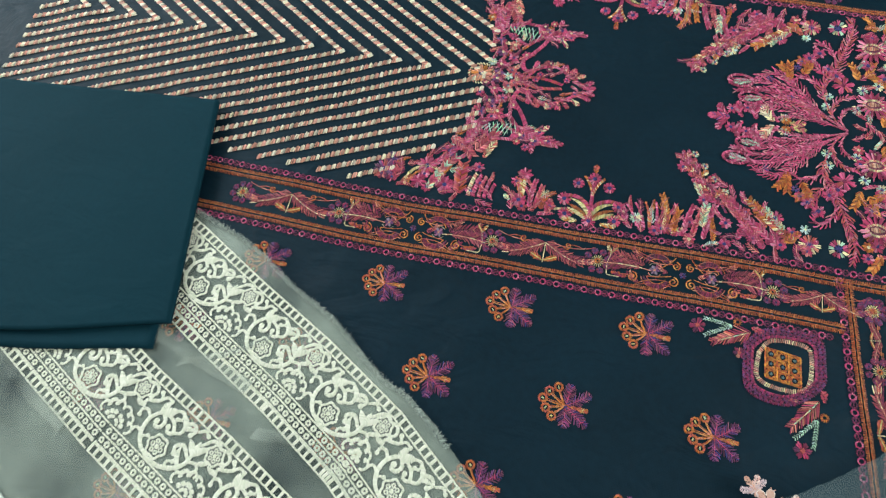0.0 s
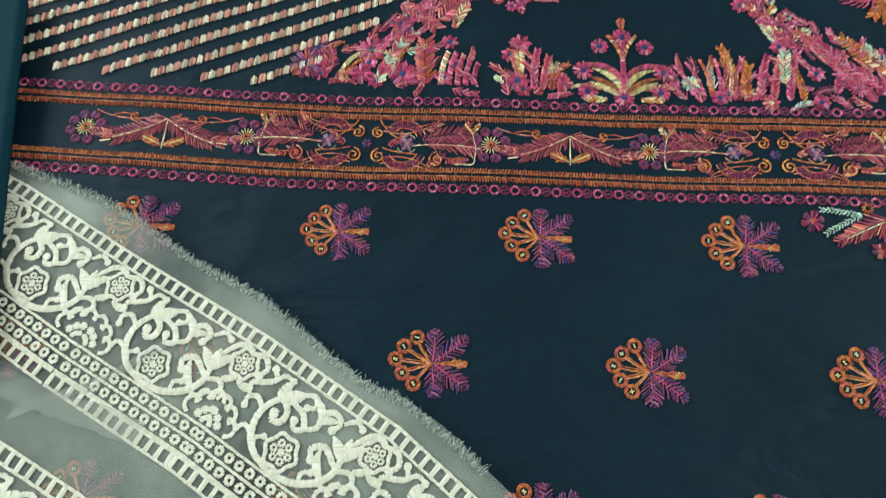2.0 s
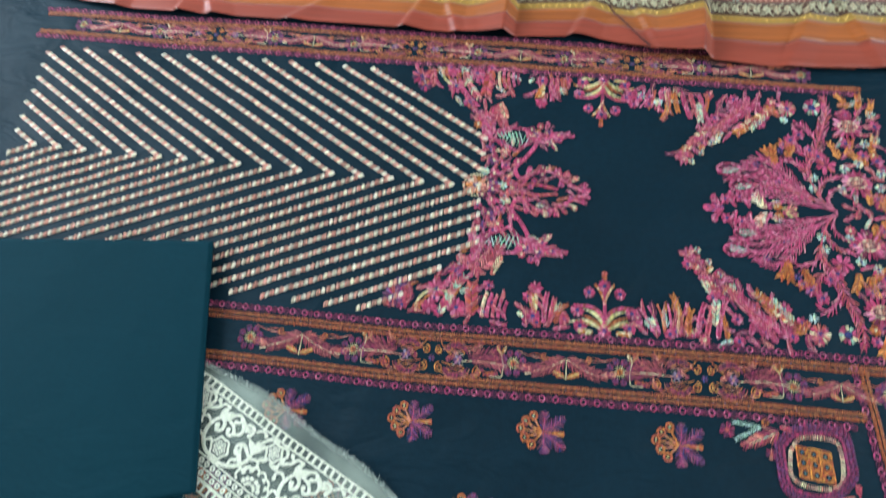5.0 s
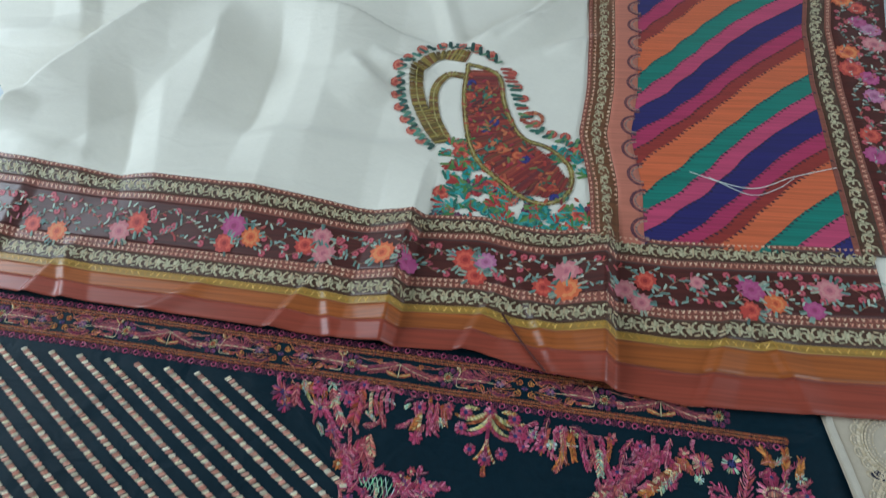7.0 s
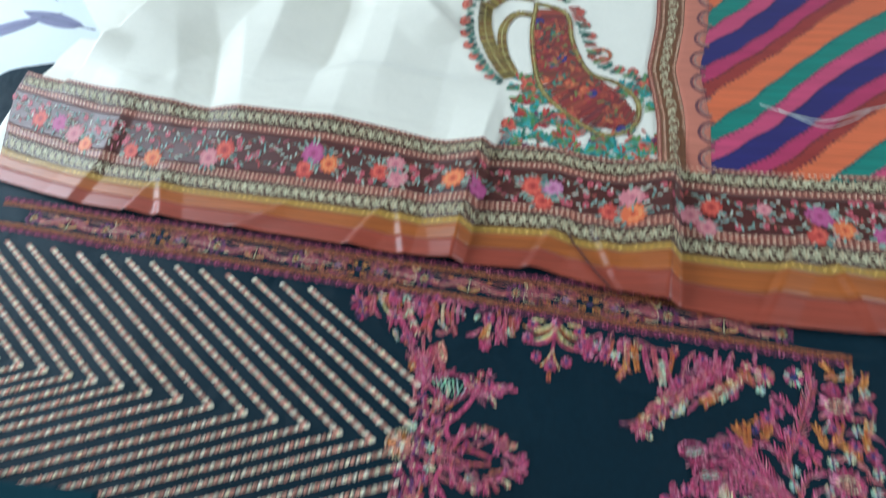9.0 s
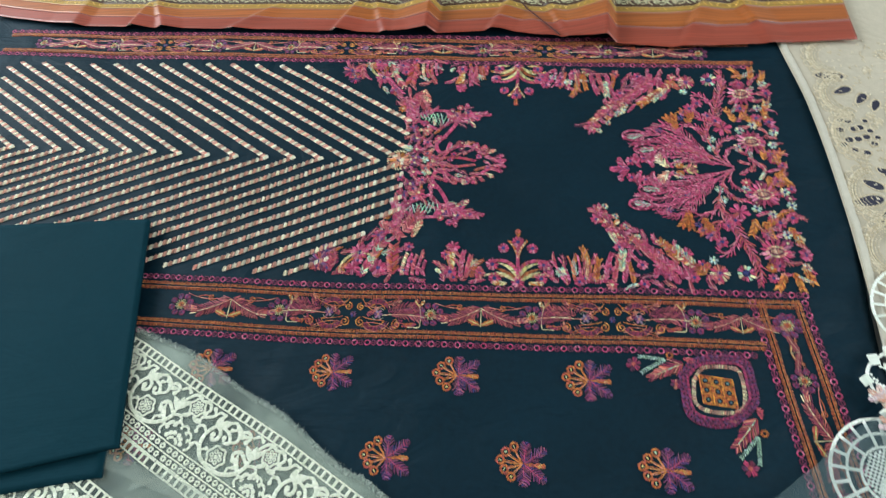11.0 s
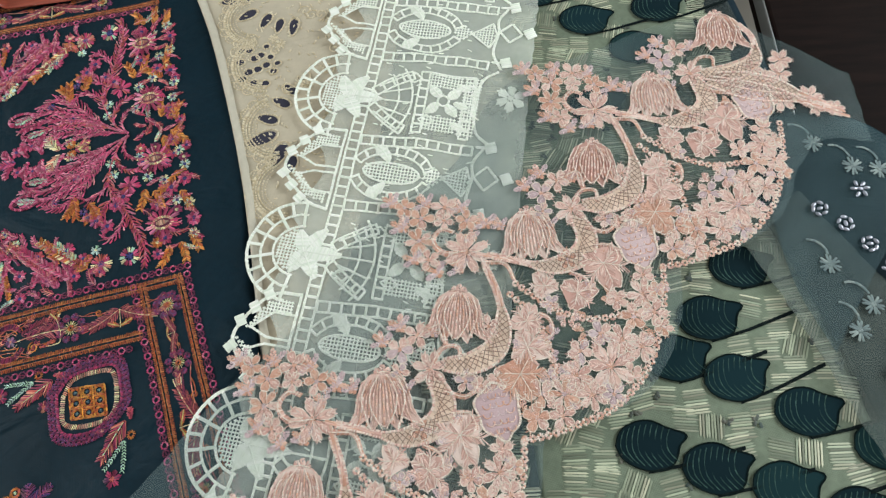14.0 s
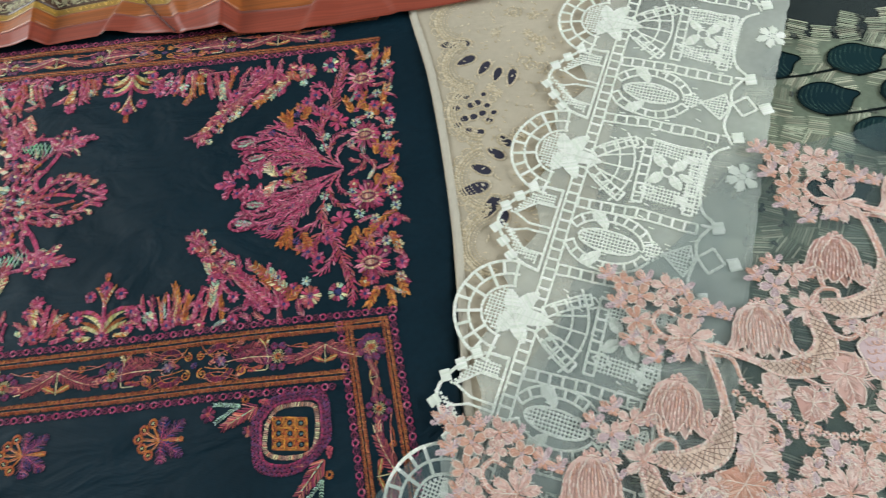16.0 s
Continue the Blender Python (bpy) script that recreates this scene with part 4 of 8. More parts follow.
def medallion():
    cx, cy = 0.044, 0.273
    s = Sew(lie_navy).at(cx, cy, -2)
    s.daisy(0, 0, 0.003, 0.0145, 10, [SALMON, "e8a27c", AMBER], INK, 4, 0.0018)
    s.ring(0, 0, 0.013, 0.016, 26, [CREAMY, SALMON], 0.0018)
    s.done("orange_flower", shirt, THREAD)
    for m in (1, -1):
        s = Sew(lie_navy).at(cx, cy, -2, 1, m)
        # mint lattice eye with its pink frame
        s.cord([(0.006, 0.070), (0.022, 0.062), (0.044, 0.050), (0.058, 0.066), (0.052, 0.082), (0.032, 0.084), (0.006, 0.070)], 0.0052, 0.0014, PINKS, 62)
        for i in range(7):
            s.stitch(0.024 + 0.0045 * i, 0.064 - 0.0015 * i, 0.030 + 0.0045 * i, 0.080 - 0.001 * i, 0.0013, [MINT, "9fe0b0", ICE])
            s.stitch(0.050 - 0.0045 * i, 0.060 + 0.0012 * i, 0.044 - 0.0045 * i, 0.079 - 0.0006 * i, 0.0013, [MINT, "9fe0b0", ICE], 0.0004)
        s.cord(smooth_line([(0.052, 0.082), (0.066, 0.066), (0.056, 0.044), (0.044, 0.028), (0.050, 0.014), (0.062, 0.020)], 24), 0.0058, 0.0014, [ROSE, HOT, "c84a78"], 62)
        s.done("lattice_scroll", shirt, THREAD)
        s = Sew(lie_navy).at(cx, cy, -2, 1, m)
        spots = ((0.020, 0.018, 0.008), (0.034, 0.012, 0.007), (0.018, 0.036, 0.008), (0.032, 0.030, 0.007), (0.030, 0.048, 0.008), (0.012, 0.052, 0.007), (0.046, 0.036, 0.006), (0.040, 0.006, 0.006), (0.020, 0.004, 0.007))
        for i, (x, y, r) in enumerate(spots):
            s.daisy(x, y, 0.0016, r, 6 + i % 3, [PINKS, REDS, [VIOLET, ROSE, PLUM]][i % 3], INK if i % 2 else CREAMY, 3, 0.0017, 30 * i)
            s.leaf(x, y, 40 * i, r * 1.5, 0.005, [PINKS, [CREAMY, SALMON], REDS][i % 3], 30, 0.0015)
        thicket(s, [(0.004, 0.016), (0.0, 0.075), (-0.012, 0.100), (0.008, 0.098), (0.028, 0.086), (0.050, 0.060), (0.046, 0.034), (0.052, 0.008), (0.050, 0.0), (0.010, 0.0)], (0, 0), 0.0080, 0.9)
        s.plume(bend(0.000, 0.060, 60, 0.040, 40), 0.008, 0.0019, PINKS + [SALMON], 50, 0.0016)
        s.plume(bend(-0.012, 0.092, 20, 0.034, 30), 0.007, 0.0016, REDS, 50, 0.0019)
        s.done("flower_filling", shirt, THREAD)
        # side arm
        s = Sew(lie_navy).at(cx, cy, -2, 1, m)
        thicket(s, [(0.054, 0.060), (0.058, 0.084), (0.072, 0.090), (0.084, 0.084), (0.104, 0.078), (0.088, 0.066), (0.076, 0.058)], (0.04, 0.06), 0.0065, 0.75)
        s.plume(bend(0.060, 0.066, 22, 0.044, -16), lambda t: 0.009 * (1 - 0.6 * t) + 0.002, 0.0018, PINKS, 46, 0.0019)
        for x, y, r in ((0.066, 0.074, 0.008), (0.080, 0.078, 0.007), (0.082, 0.066, 0.006), (0.094, 0.076, 0.005)):
            s.daisy(x, y, 0.0015, r, 6, [ROSE, HOT, VIOLET, CREAMY, CORAL], INK, 3, 0.0016)
        s.leaf(0.096, 0.076, 0, 0.014, 0.006, PINKS, 0, 0.0015)
        s.leaf(0.082, 0.066, -50, 0.013, 0.006, [ROSE, CREAMY], 0, 0.0015)
        s.leaf(0.076, 0.082, 80, 0.012, 0.006, PINKS, 0, 0.0015)
        s.done("side_spray", shirt, THREAD)
        # the halves of the middle spear
        s = Sew(lie_navy).at(cx, cy, -2, 1, m)
        thicket(s, [(0.048, 0.002), (0.056, 0.022), (0.070, 0.031), (0.086, 0.031), (0.102, 0.020), (0.130, 0.002), (0.110, 0.001), (0.092, 0.012), (0.076, 0.014), (0.066, 0.004)], (0.03, 0), 0.0062, 0.7)
        s.cord(smooth_line([(0.052, 0.004), (0.064, 0.020), (0.084, 0.026), (0.104, 0.014), (0.128, 0.001)], 24), lambda t: 0.0045, 0.0019, PINKS + [CORAL], 50, 0.0016)
        s.cord(smooth_line([(0.040, 0.004), (0.070, 0.007), (0.094, 0.003)], 12), 0.005, 0.0014, [ROSE, CORAL], 60)
        for i in range(7):
            x = 0.058 + 0.010 * i
            y = 0.030 - 0.00007 * (x * 1000 - 78) ** 2 * 0.14
            s.leaf(x, max(0.004, y - 0.006), 70 - 8 * i, 0.011, 0.006, [PINKS, REDS, [CREAMY, SALMON, ROSE]][i % 3], 0, 0.0015)
        s.leaf(0.118, 0.003, 8, 0.014, 0.006, PINKS, 0, 0.0015)
        s.done("spear_half", shirt, THREAD)


def bouquet():
    """The great spray of plumes at the end of the panel."""
    bx, by = 0.446, 0.259
    for m in (1, -1):
        spines = (([(0, 0.001), (-0.044, 0.018), (-0.076, 0.022), (-0.098, 0.016)], 0.011, 0), ([(0, 0.002), (-0.041, 0.026), (-0.070, 0.032), (-0.103, 0.028)], 0.010, 1),
                  ([(0, 0.003), (-0.034, 0.025), (-0.057, 0.043), (-0.085, 0.053), (-0.117, 0.048)], 0.012, 1), ([(-0.010, 0.008), (-0.033, 0.029), (-0.050, 0.049), (-0.070, 0.066), (-0.089, 0.061)], 0.012, 0),
                  ([(-0.030, 0.022), (-0.060, 0.036), (-0.088, 0.042), (-0.112, 0.037)], 0.009, 0), ([(0, 0.002), (-0.030, 0.010), (-0.052, 0.012), (-0.068, 0.008)], 0.006, 0),
                  ([(-0.008, 0.006), (-0.019, 0.031), (-0.024, 0.055), (-0.014, 0.076), (-0.003, 0.104), (0.006, 0.134), (0.004, 0.150)], 0.013, 0), ([(-0.022, 0.050), (-0.034, 0.062), (-0.046, 0.066), (-0.053, 0.060)], 0.009, 0),
                  ([(-0.010, 0.084), (-0.014, 0.102), (-0.024, 0.114), (-0.032, 0.112), (-0.031, 0.104)], 0.008, 0), ([(-0.004, 0.004), (-0.014, 0.018), (-0.013, 0.032), (-0.004, 0.043), (0.010, 0.047)], 0.007, 0),
                  ([(-0.018, 0.068), (-0.030, 0.080), (-0.034, 0.092)], 0.011, 0), ([(-0.002, 0.004), (-0.006, 0.016), (-0.001, 0.028), (0.008, 0.032)], 0.005, 0))
        for spine, barb, eye in spines:
            s = Sew(lie_navy).at(bx - 0.006, by, 0, 1, m)
            line = smooth_line(spine, 40)
            tone = random.choice([[ROSE, "aa4264", HOT], [ROSE, "983a5c", HOT], [CORAL, ROSE, "b85a68"], ["a03c5c", ROSE, "c06c84"]])
            for i, (x, y, a, q) in enumerate(evenly(line, 0.0036)):
                if q < 0.22:
                    continue
                for side in (1, -1):
                    n = barb * (0.55 + 0.45 * math.sin(math.pi * q)) * random.uniform(0.7, 1.15)
                    barbs = bend(x, y, math.degrees(a) + side * random.uniform(38, 58), n, -side * random.uniform(25, 60), 4)
                    s.run(barbs, 0.0016, random.choice([tone, tone, PINKS, ["d08a90", HOT]]), 0.0036)
            s.cord(line, lambda q: 0.0022 + 0.0010 * q, 0.0017, tone + ["d07c90"], 48, 0.0014, 0.0005)
            if eye:
                x, y = line[-4]
                a = math.degrees(math.atan2(line[-1][1] - line[-4][1], line[-1][0] - line[-4][0]))
                s.cord([(x + 0.013 * math.cos(q) - 0.002, y + 0.0075 * math.sin(q)) for q in np.linspace(0, 6.283, 25)], 0.0034, 0.0014, PINKS, 70, None, 0.0008)
                s.leaf(x + 0.009, y + 0.001, a, 0.018, 0.008, [MINT, ICE, "a8ccb0"], 0, 0.0014)
            s.done("plume", shirt, THREAD)
        s = Sew(lie_navy).at(bx - 0.006, by, 0, 1, m)
        for x, y in ((-0.020, 0.030), (-0.018, 0.044), (-0.062, 0.009)):
            s = Sew(lie_navy).at(bx - 0.006, by, 0, 1, m)
            s.daisy(x, y, 0.001, 0.0062, 6, [MINT, ICE, CREAMY], INK, 2, 0.0014)
            s.done("small_flower", shirt, THREAD)
        s = Sew(lie_navy).at(bx - 0.006, by, 0, 1, m)
        s.daisy(-0.003, 0.0605, 0.002, 0.0125, 6, [ROSE, HOT, CORAL], WINE, 5, 0.0016, 15, 0.7)
        s.done("star_flower", shirt, THREAD)
        for x, y in ((-0.056, 0.036), (-0.050, 0.078), (-0.078, 0.058)):
            s = Sew(lie_navy).at(bx - 0.006, by, 0, 1, m)
            s.daisy(x, y, 0.001, 0.005, 5, [VIOLET, INK, "5a4a8a"], None, 2, 0.0013)
            s.done("small_flower", shirt, THREAD)
        s = Sew(lie_navy).at(bx, by, 0, 1, m)
        for x, y, a, n in ((-0.062, 0.062, 120, 0.020), (-0.066, 0.058, 80, 0.024), (-0.050, 0.070, 60, 0.016), (-0.040, 0.078, 140, 0.018)):
            s.plume(bend(x, y, a, n, 10), 0.006, 0.0018, [AMBER, RUST], 44, 0.0018)
        for x, y, r in ((-0.034, 0.100, 0.008), (-0.044, 0.092, 0.008), (-0.052, 0.086, 0.006), (-0.016, 0.072, 0.009), (-0.024, 0.080, 0.007)):
            s.daisy(x, y, 0.002, r, 7, PINKS + [CORAL, VIOLET], INK, 3, 0.0017)
        s.done("leaf_spray", shirt, THREAD)
        s = Sew(lie_navy).at(bx, by, 0, 1, m)
        s.daisy(-0.015, 0.138, 0.004, 0.0115, 12, [ROSE, CREAMY, MINT, HOT], INK, 2, 0.0017)
        s.done("ring_flower", shirt, THREAD)
        # drops and sprigs along the end of the panel
        for y, up in ((0.038, 1), (0.112, 1)):
            s = Sew(lie_navy, 0.0016).at(bx + 0.020, by, 0, 1, m)
            s.daisy(0, y, 0.007, 0.0185, 15, PINKS, None, 3, 0.0015, 0, 0.7)
            s.blob(circle(0, y, 0.0088, 14)[:-1], ["5a2038", "6a2844"], 0.0004)
            drop = [(0.010 * math.cos(q) * (1 if abs(q) > 1.57 else 1.0), y + 0.0062 * math.sin(q)) for q in np.linspace(-3.14, 3.14, 15)]
            s.cord(drop, 0.003, 0.0014, [CREAMY, SALMON], 70)
            s.cord([(-0.0055, y), (0.0055, y)], lambda t: 0.0056 * math.sin(math.pi * min(0.95, 0.15 + 0.85 * t)) + 0.001, 0.0011, ["d8a890", SALMON, "e0bca4"], 84, 0.0013, 0.0006)
            s.done("drop_motif", shirt, THREAD)
        s = Sew(lie_navy).at(bx + 0.020, by, 0, 1, m)
        thicket(s, [(-0.016, 0.0), (-0.018, 0.028), (-0.006, 0.056), (-0.014, 0.090), (-0.010, 0.146), (0.030, 0.146), (0.033, 0.0)], (-0.08, 0.06), 0.0100, 0.95)
        for x, y, a in ((-0.014, 0.070, 100), (-0.006, 0.074, 60), (0.016, 0.062, 130), (0.020, 0.080, 60), (0.010, 0.012, 80), (0.018, 0.008, 40), (0.004, 0.138, 110), (0.014, 0.136, 70), (0.024, 0.128, 60), (0.026, 0.004, 95)):
            s.plume(bend(x, y, a, 0.020, 20), 0.006, 0.0019, [AMBER, RUST, "e09a4c"], 40, 0.0018)
        for x, y in ((0.028, 0.096), (0.028, 0.052), (0.016, 0.090), (-0.010, 0.056), (0.028, 0.130), (0.006, 0.064), (-0.016, 0.030), (0.024, 0.034)):
            s.daisy(x, y, 0.0015, 0.0066, 6, [MINT, ICE, CREAMY], INK, 2, 0.0016)
        for x, y in ((0.012, 0.074), (0.026, 0.068), (0.020, 0.020), (0.030, 0.114), (-0.004, 0.090), (0.000, 0.128)):
            s.daisy(x, y, 0.002, 0.008, 7, PINKS + [VIOLET], INK, 3, 0.0017)
        s.done("end_sprig", shirt, THREAD)
    s = Sew(lie_navy).at(bx, by)
    for m in (1, -1):
        s.at(bx, by, 0, 1, m)
        for i, x in enumerate((-0.126, -0.110, -0.096)):
            s.leaf(x, 0.003, 150 - 20 * i, 0.017 + 0.004 * i, 0.009, PINKS, -60, 0.0016)
            s.daisy(x + 0.004, 0.012 + 0.003 * i, 0.0015, 0.007, 6, PINKS, INK, 3, 0.0016)
        s.leaf(-0.078, 0.003, 140, 0.022, 0.013, [CREAMY, "f4e6c8", SALMON], -40, 0.0017)
        s.cord(bend(-0.074, 0.003, 130, 0.030, -60), 0.004, 0.0014, PINKS, 60)
        s.ring(-0.066, 0.006, 0.001, 0.0055, 14, [AMBER, RUST], 0.0015)
        s.leaf(-0.062, 0.002, 10, 0.016, 0.008, [LEMON, SALMON, ROSE], 0, 0.0016)
    s.at(bx, by)
    s.leaf(-0.124, 0, 180, 0.022, 0.010, [HOT, ROSE, VIOLET], 0, 0.0016)
    s.done("bud_column", shirt, THREAD)


def corner_diamond():
    """The eight-sided frame with its lattice in the corner of the borders, and a spray along each border."""
    def closed(pts, f=1.0):
        cx, cy = 0.384, -0.005
        pts = [(cx + (x - cx) * f, cy + (y - cy) * f) for x, y in pts]
        return [tuple(p) for p in smooth_line(pts + pts[:1], 90)]

    outer = [(0.351, 0.008), (0.366, 0.023), (0.391, 0.027), (0.414, 0.024), (0.418, 0.002), (0.416, -0.018), (0.389, -0.039), (0.356, -0.034), (0.351, -0.006)]
    cream = [(0.362, 0.002), (0.373, 0.016), (0.400, 0.017), (0.408, 0.009), (0.407, -0.017), (0.397, -0.027), (0.374, -0.027), (0.361, -0.019)]
    s = Sew(lie_navy)
    for f, w, col in ((1.0, 0.0062, [PLUM, WINE, VIOLET, "8a2f64"]), (0.90, 0.0050, [WINE, "9a3a6c", PLUM, VIOLET])):
        for x, y, a, t in evenly(closed(outer, f), 0.0046):
            s.ring(x, y, 0.0010, w * 0.52, 9, col, 0.0013, 30)
            s.stitch(x, y, x + 0.0042 * math.cos(a + 0.8), y + 0.0042 * math.sin(a + 0.8), 0.0011, col, 0.0004)
    s.cord(closed(outer, 0.83), 0.0030, 0.0015, [WINE, ROSE, "9a3a6c"], 60)
    s.done("diamond_frame", shirt, THREAD)
    s = Sew(lie_navy)
    s.cord(closed(cream), 0.0046, 0.0016, [SALMON, CREAMY, "d8b098", "c89a8c"], 80, 0.0012)
    s.done("diamond_edging", shirt, THREAD)
    s = Sew(lie_navy)
    for i in range(4):
        for j in range(4):
            u, v = i / 3, j / 3
            x, y = 0.3675 + 0.031 * u + 0.0010 * v, 0.0085 - 0.0035 * u - 0.028 * v
            if i < 3 and j < 3:
                s.ring(x + 0.0053, y - 0.0053, 0.0026, 0.0056, 20, [AMBER, RUST, "c88a3c"], 0.0012, 30)
                s.ring(x + 0.0053, y - 0.0053, 0.0, 0.0016, 5, ["6a8a88", "44607a"], 0.0012)
            if i < 3:
                s.run([(x, y), (x + 0.0103, y - 0.0012)], 0.0018, [AMBER, RUST, "e09a3c"], 0.003, 0.0004)
            if j < 3:
                s.run([(x, y), (x + 0.0003, y - 0.0093)], 0.0018, [AMBER, RUST, "e09a3c"], 0.003, 0.0004)
    s.done("diamond_lattice", shirt, THREAD)
    for x, y, ang, flip in ((0.352, 0.020, 194, 1), (0.414, -0.034, -118, -1)):
        s = Sew(lie_navy).at(x, y, ang, 1, flip)
        s.plume(bend(-0.002, 0, 10, 0.036, 4), lambda t: 0.0135 * (1 - 0.6 * t), 0.0015, [CORAL, WINE, SALMON, "a8485c", ROSE], 40, 0.0011)
        s.run(bend(0, 0.001, 10, 0.030, 4), 0.0011, [CREAMY, SALMON, MINT], 0.0024, 0.0008)
        for k, n in ((-24, 0.024), (12, 0.026)):
            s.plume(bend(0.014, -0.006, k, n, 6), 0.0030, 0.0022, [MINT, ICE, "a8c8b0"], 40, 0.0011, up=0.0004)
        s.daisy(0.045, -0.009, 0.002, 0.0085, 6, [WINE, PLUM, ROSE], CORAL, 4, 0.0014)
        s.daisy(0.012, 0.019, 0.0015, 0.0062, 6, [PLUM, SALMON, WINE], CORAL, 3, 0.0013)
        s.ring(0.008, -0.010, 0.0015, 0.0040, 11, [AMBER, RUST], 0.0012)
        s.leaf(-0.004, -0.004, 150, 0.010, 0.006, REDS, 0, 0.0014)
        s.done("corner_spray", shirt, THREAD)


for row, y, dx in ((0, 0.0, 0.0), (1, -0.083, 0.066), (2, -0.168, 0.0), (3, -0.25, 0.066)):
    for k in range(-2, 4):
        bx = 0.131 * k + dx
        if (row == 0 and k > 2) or (row and bx > 0.43) or bx < -0.3:
            continue
        buti(bx, y)
band(place_low, -0.255, 0.488, (0.428, 0.436, 0.478, 0.488), (-0.187, -0.072, 0.098, 0.206, 0.372, 0.462), "border")
band(place_up, -0.592, 0.488, (0.488, 0.488, 0.488, 0.488), (-0.53, -0.415, -0.245, -0.135, 0.032, 0.142, 0.31, 0.425), "border")
band(place_side, 0.010, 0.36, (0.36, 0.36, 0.36, 0.36), (0.035, 0.092, 0.205, 0.315), "side_border")
for k in range(-9, 16):
    chevron(k)
twice("palmette", 0.191, 0.108, palmette, 0, 0.98)
twice("leaf_tuft", 0.124, 0.112, tuft_a)
twice("leaf_tuft", 0.250, 0.110, tuft_b)
twice("fern_motif", 0.302, 0.108, tuft_c)
twice("sprig", 0.279, 0.206, sprig)
twice("corner_filling", 0.0, 0.118, triangle)
medallion()
bouquet()
corner_diamond()


# ---- white organza with corded lace ----
WHITE = ["ebead6", "e4e4ce", "f0eedc", "dcdec6"]
lace = thing("lace_fabric", "sheer white organza with two bands of corded floral lace", "lace fabric")
sheet("cloth", [(-0.36, 0.098), (-0.225, 0.040), (-0.15, 0.012), (-0.085, -0.026), (-0.040, -0.048), (0.02, -0.092), (0.055, -0.108), (0.10, -0.142), (0.19, -0.23), (0.26, -0.33)],
      [(-0.62, -0.06), (-0.56, -0.14), (-0.50, -0.20), (-0.45, -0.24), (-0.40, -0.27), (-0.35, -0.31), (-0.30, -0.34), (-0.25, -0.37), (-0.18, -0.42), (-0.10, -0.48)], 120, 70, lie_organza, ORGANZA, lace, 0.0006, "", 0.003)


def lace_unit(s):
    """One repeat of the lace, 94 mm long; y runs from its outer edge (0) to its inner ladder (-88 mm)."""
    def scroll(pts, w=0.0040, tip=0.0):
        line = smooth_line([(x, -0.0590 + (y + 0.060) * 0.93) for x, y in pts], 30)
        s.cord(line, lambda t: w * (0.80 + 0.25 * math.sin(math.pi * t)), 0.0011, WHITE, 76)
        if tip:
            x, y = line[-1]
            s.ring(x, y, 0.0, tip, 10, WHITE, 0.0013)

    def petal(x, y, ang, length, width, turn=20):
        y = -0.0590 + (y + 0.060) * 0.93
        s.cord(bend(x, y, ang, length, turn), lambda t: width * math.sin(math.pi * min(0.96, 0.16 + 0.84 * t)) ** 0.8 + 0.0008, 0.0011, WHITE, 74)

    for x, y, r in ((0.047, -0.0465, 0.0092), (0.0, -0.0200, 0.0080)):
        s.cord([(x + r * (1 + 0.10 * math.cos(6 * q)) * math.cos(q), y + r * (1 + 0.10 * math.cos(6 * q)) * math.sin(q)) for q in np.linspace(0, 6.283, 37)], 0.0026, 0.0010, WHITE, 78)
        for k in range(6):
            q = radians(60 * k)
            s.ring(x + r * 0.52 * math.cos(q), y + r * 0.52 * math.sin(q), r * 0.08, r * 0.27, 8, WHITE, 0.0011)
        s.ring(x, y, 0.0, r * 0.26, 8, WHITE, 0.0012)
    # the two great scrolls that spring from the foot beside the flower
    scroll([(0.047, -0.059), (0.034, -0.055), (0.026, -0.046), (0.024, -0.034), (0.029, -0.023), (0.036, -0.020)], 0.0044)
    petal(0.029, -0.023, 100, 0.012, 0.0066, -40)
    petal(0.030, -0.022, 60, 0.015, 0.0050, -50)
    petal(0.031, -0.022, 20, 0.012, 0.0056, 40)
    scroll([(0.031, -0.022), (0.037, -0.026), (0.037, -0.033), (0.032, -0.035), (0.031, -0.031)], 0.0042, 0.0030)
    scroll([(0.025, -0.034), (0.018, -0.029), (0.013, -0.032), (0.014, -0.037)], 0.0034, 0.0022)
    scroll([(0.027, -0.048), (0.021, -0.046), (0.018, -0.050)], 0.0030, 0.0022)
    scroll([(0.034, -0.055), (0.030, -0.049), (0.034, -0.045)], 0.0028, 0.0020)
    scroll([(0.047, -0.059), (0.060, -0.057), (0.071, -0.050), (0.077, -0.040), (0.077, -0.029)], 0.0044)
    petal(0.077, -0.031, 128, 0.013, 0.0068, 30)
    petal(0.077, -0.030, 62, 0.015, 0.0062, -20)
    petal(0.077, -0.030, 95, 0.011, 0.0054, 0)
    petal(0.073, -0.046, 150, 0.016, 0.0050, -60)
    scroll([(0.076, -0.036), (0.066, -0.030), (0.060, -0.035), (0.063, -0.040)], 0.0040, 0.0028)
    scroll([(0.064, -0.055), (0.063, -0.049), (0.067, -0.046)], 0.0028, 0.0020)
    scroll([(0.072, -0.049), (0.080, -0.048), (0.083, -0.043)], 0.0028, 0.0020)
    scroll([(0.077, -0.038), (0.085, -0.034), (0.089, -0.038), (0.087, -0.043)], 0.0034, 0.0024)
    # curls under the outer ladder
    scroll([(0.036, -0.020), (0.045, -0.022), (0.050, -0.029), (0.045, -0.032), (0.043, -0.028)], 0.0038, 0.0026)
    scroll([(0.040, -0.012), (0.046, -0.010), (0.049, -0.015), (0.045, -0.018)], 0.0034, 0.0022)
    scroll([(0.050, -0.029), (0.056, -0.024), (0.055, -0.016), (0.060, -0.011), (0.066, -0.014), (0.064, -0.020)], 0.0038, 0.0026)
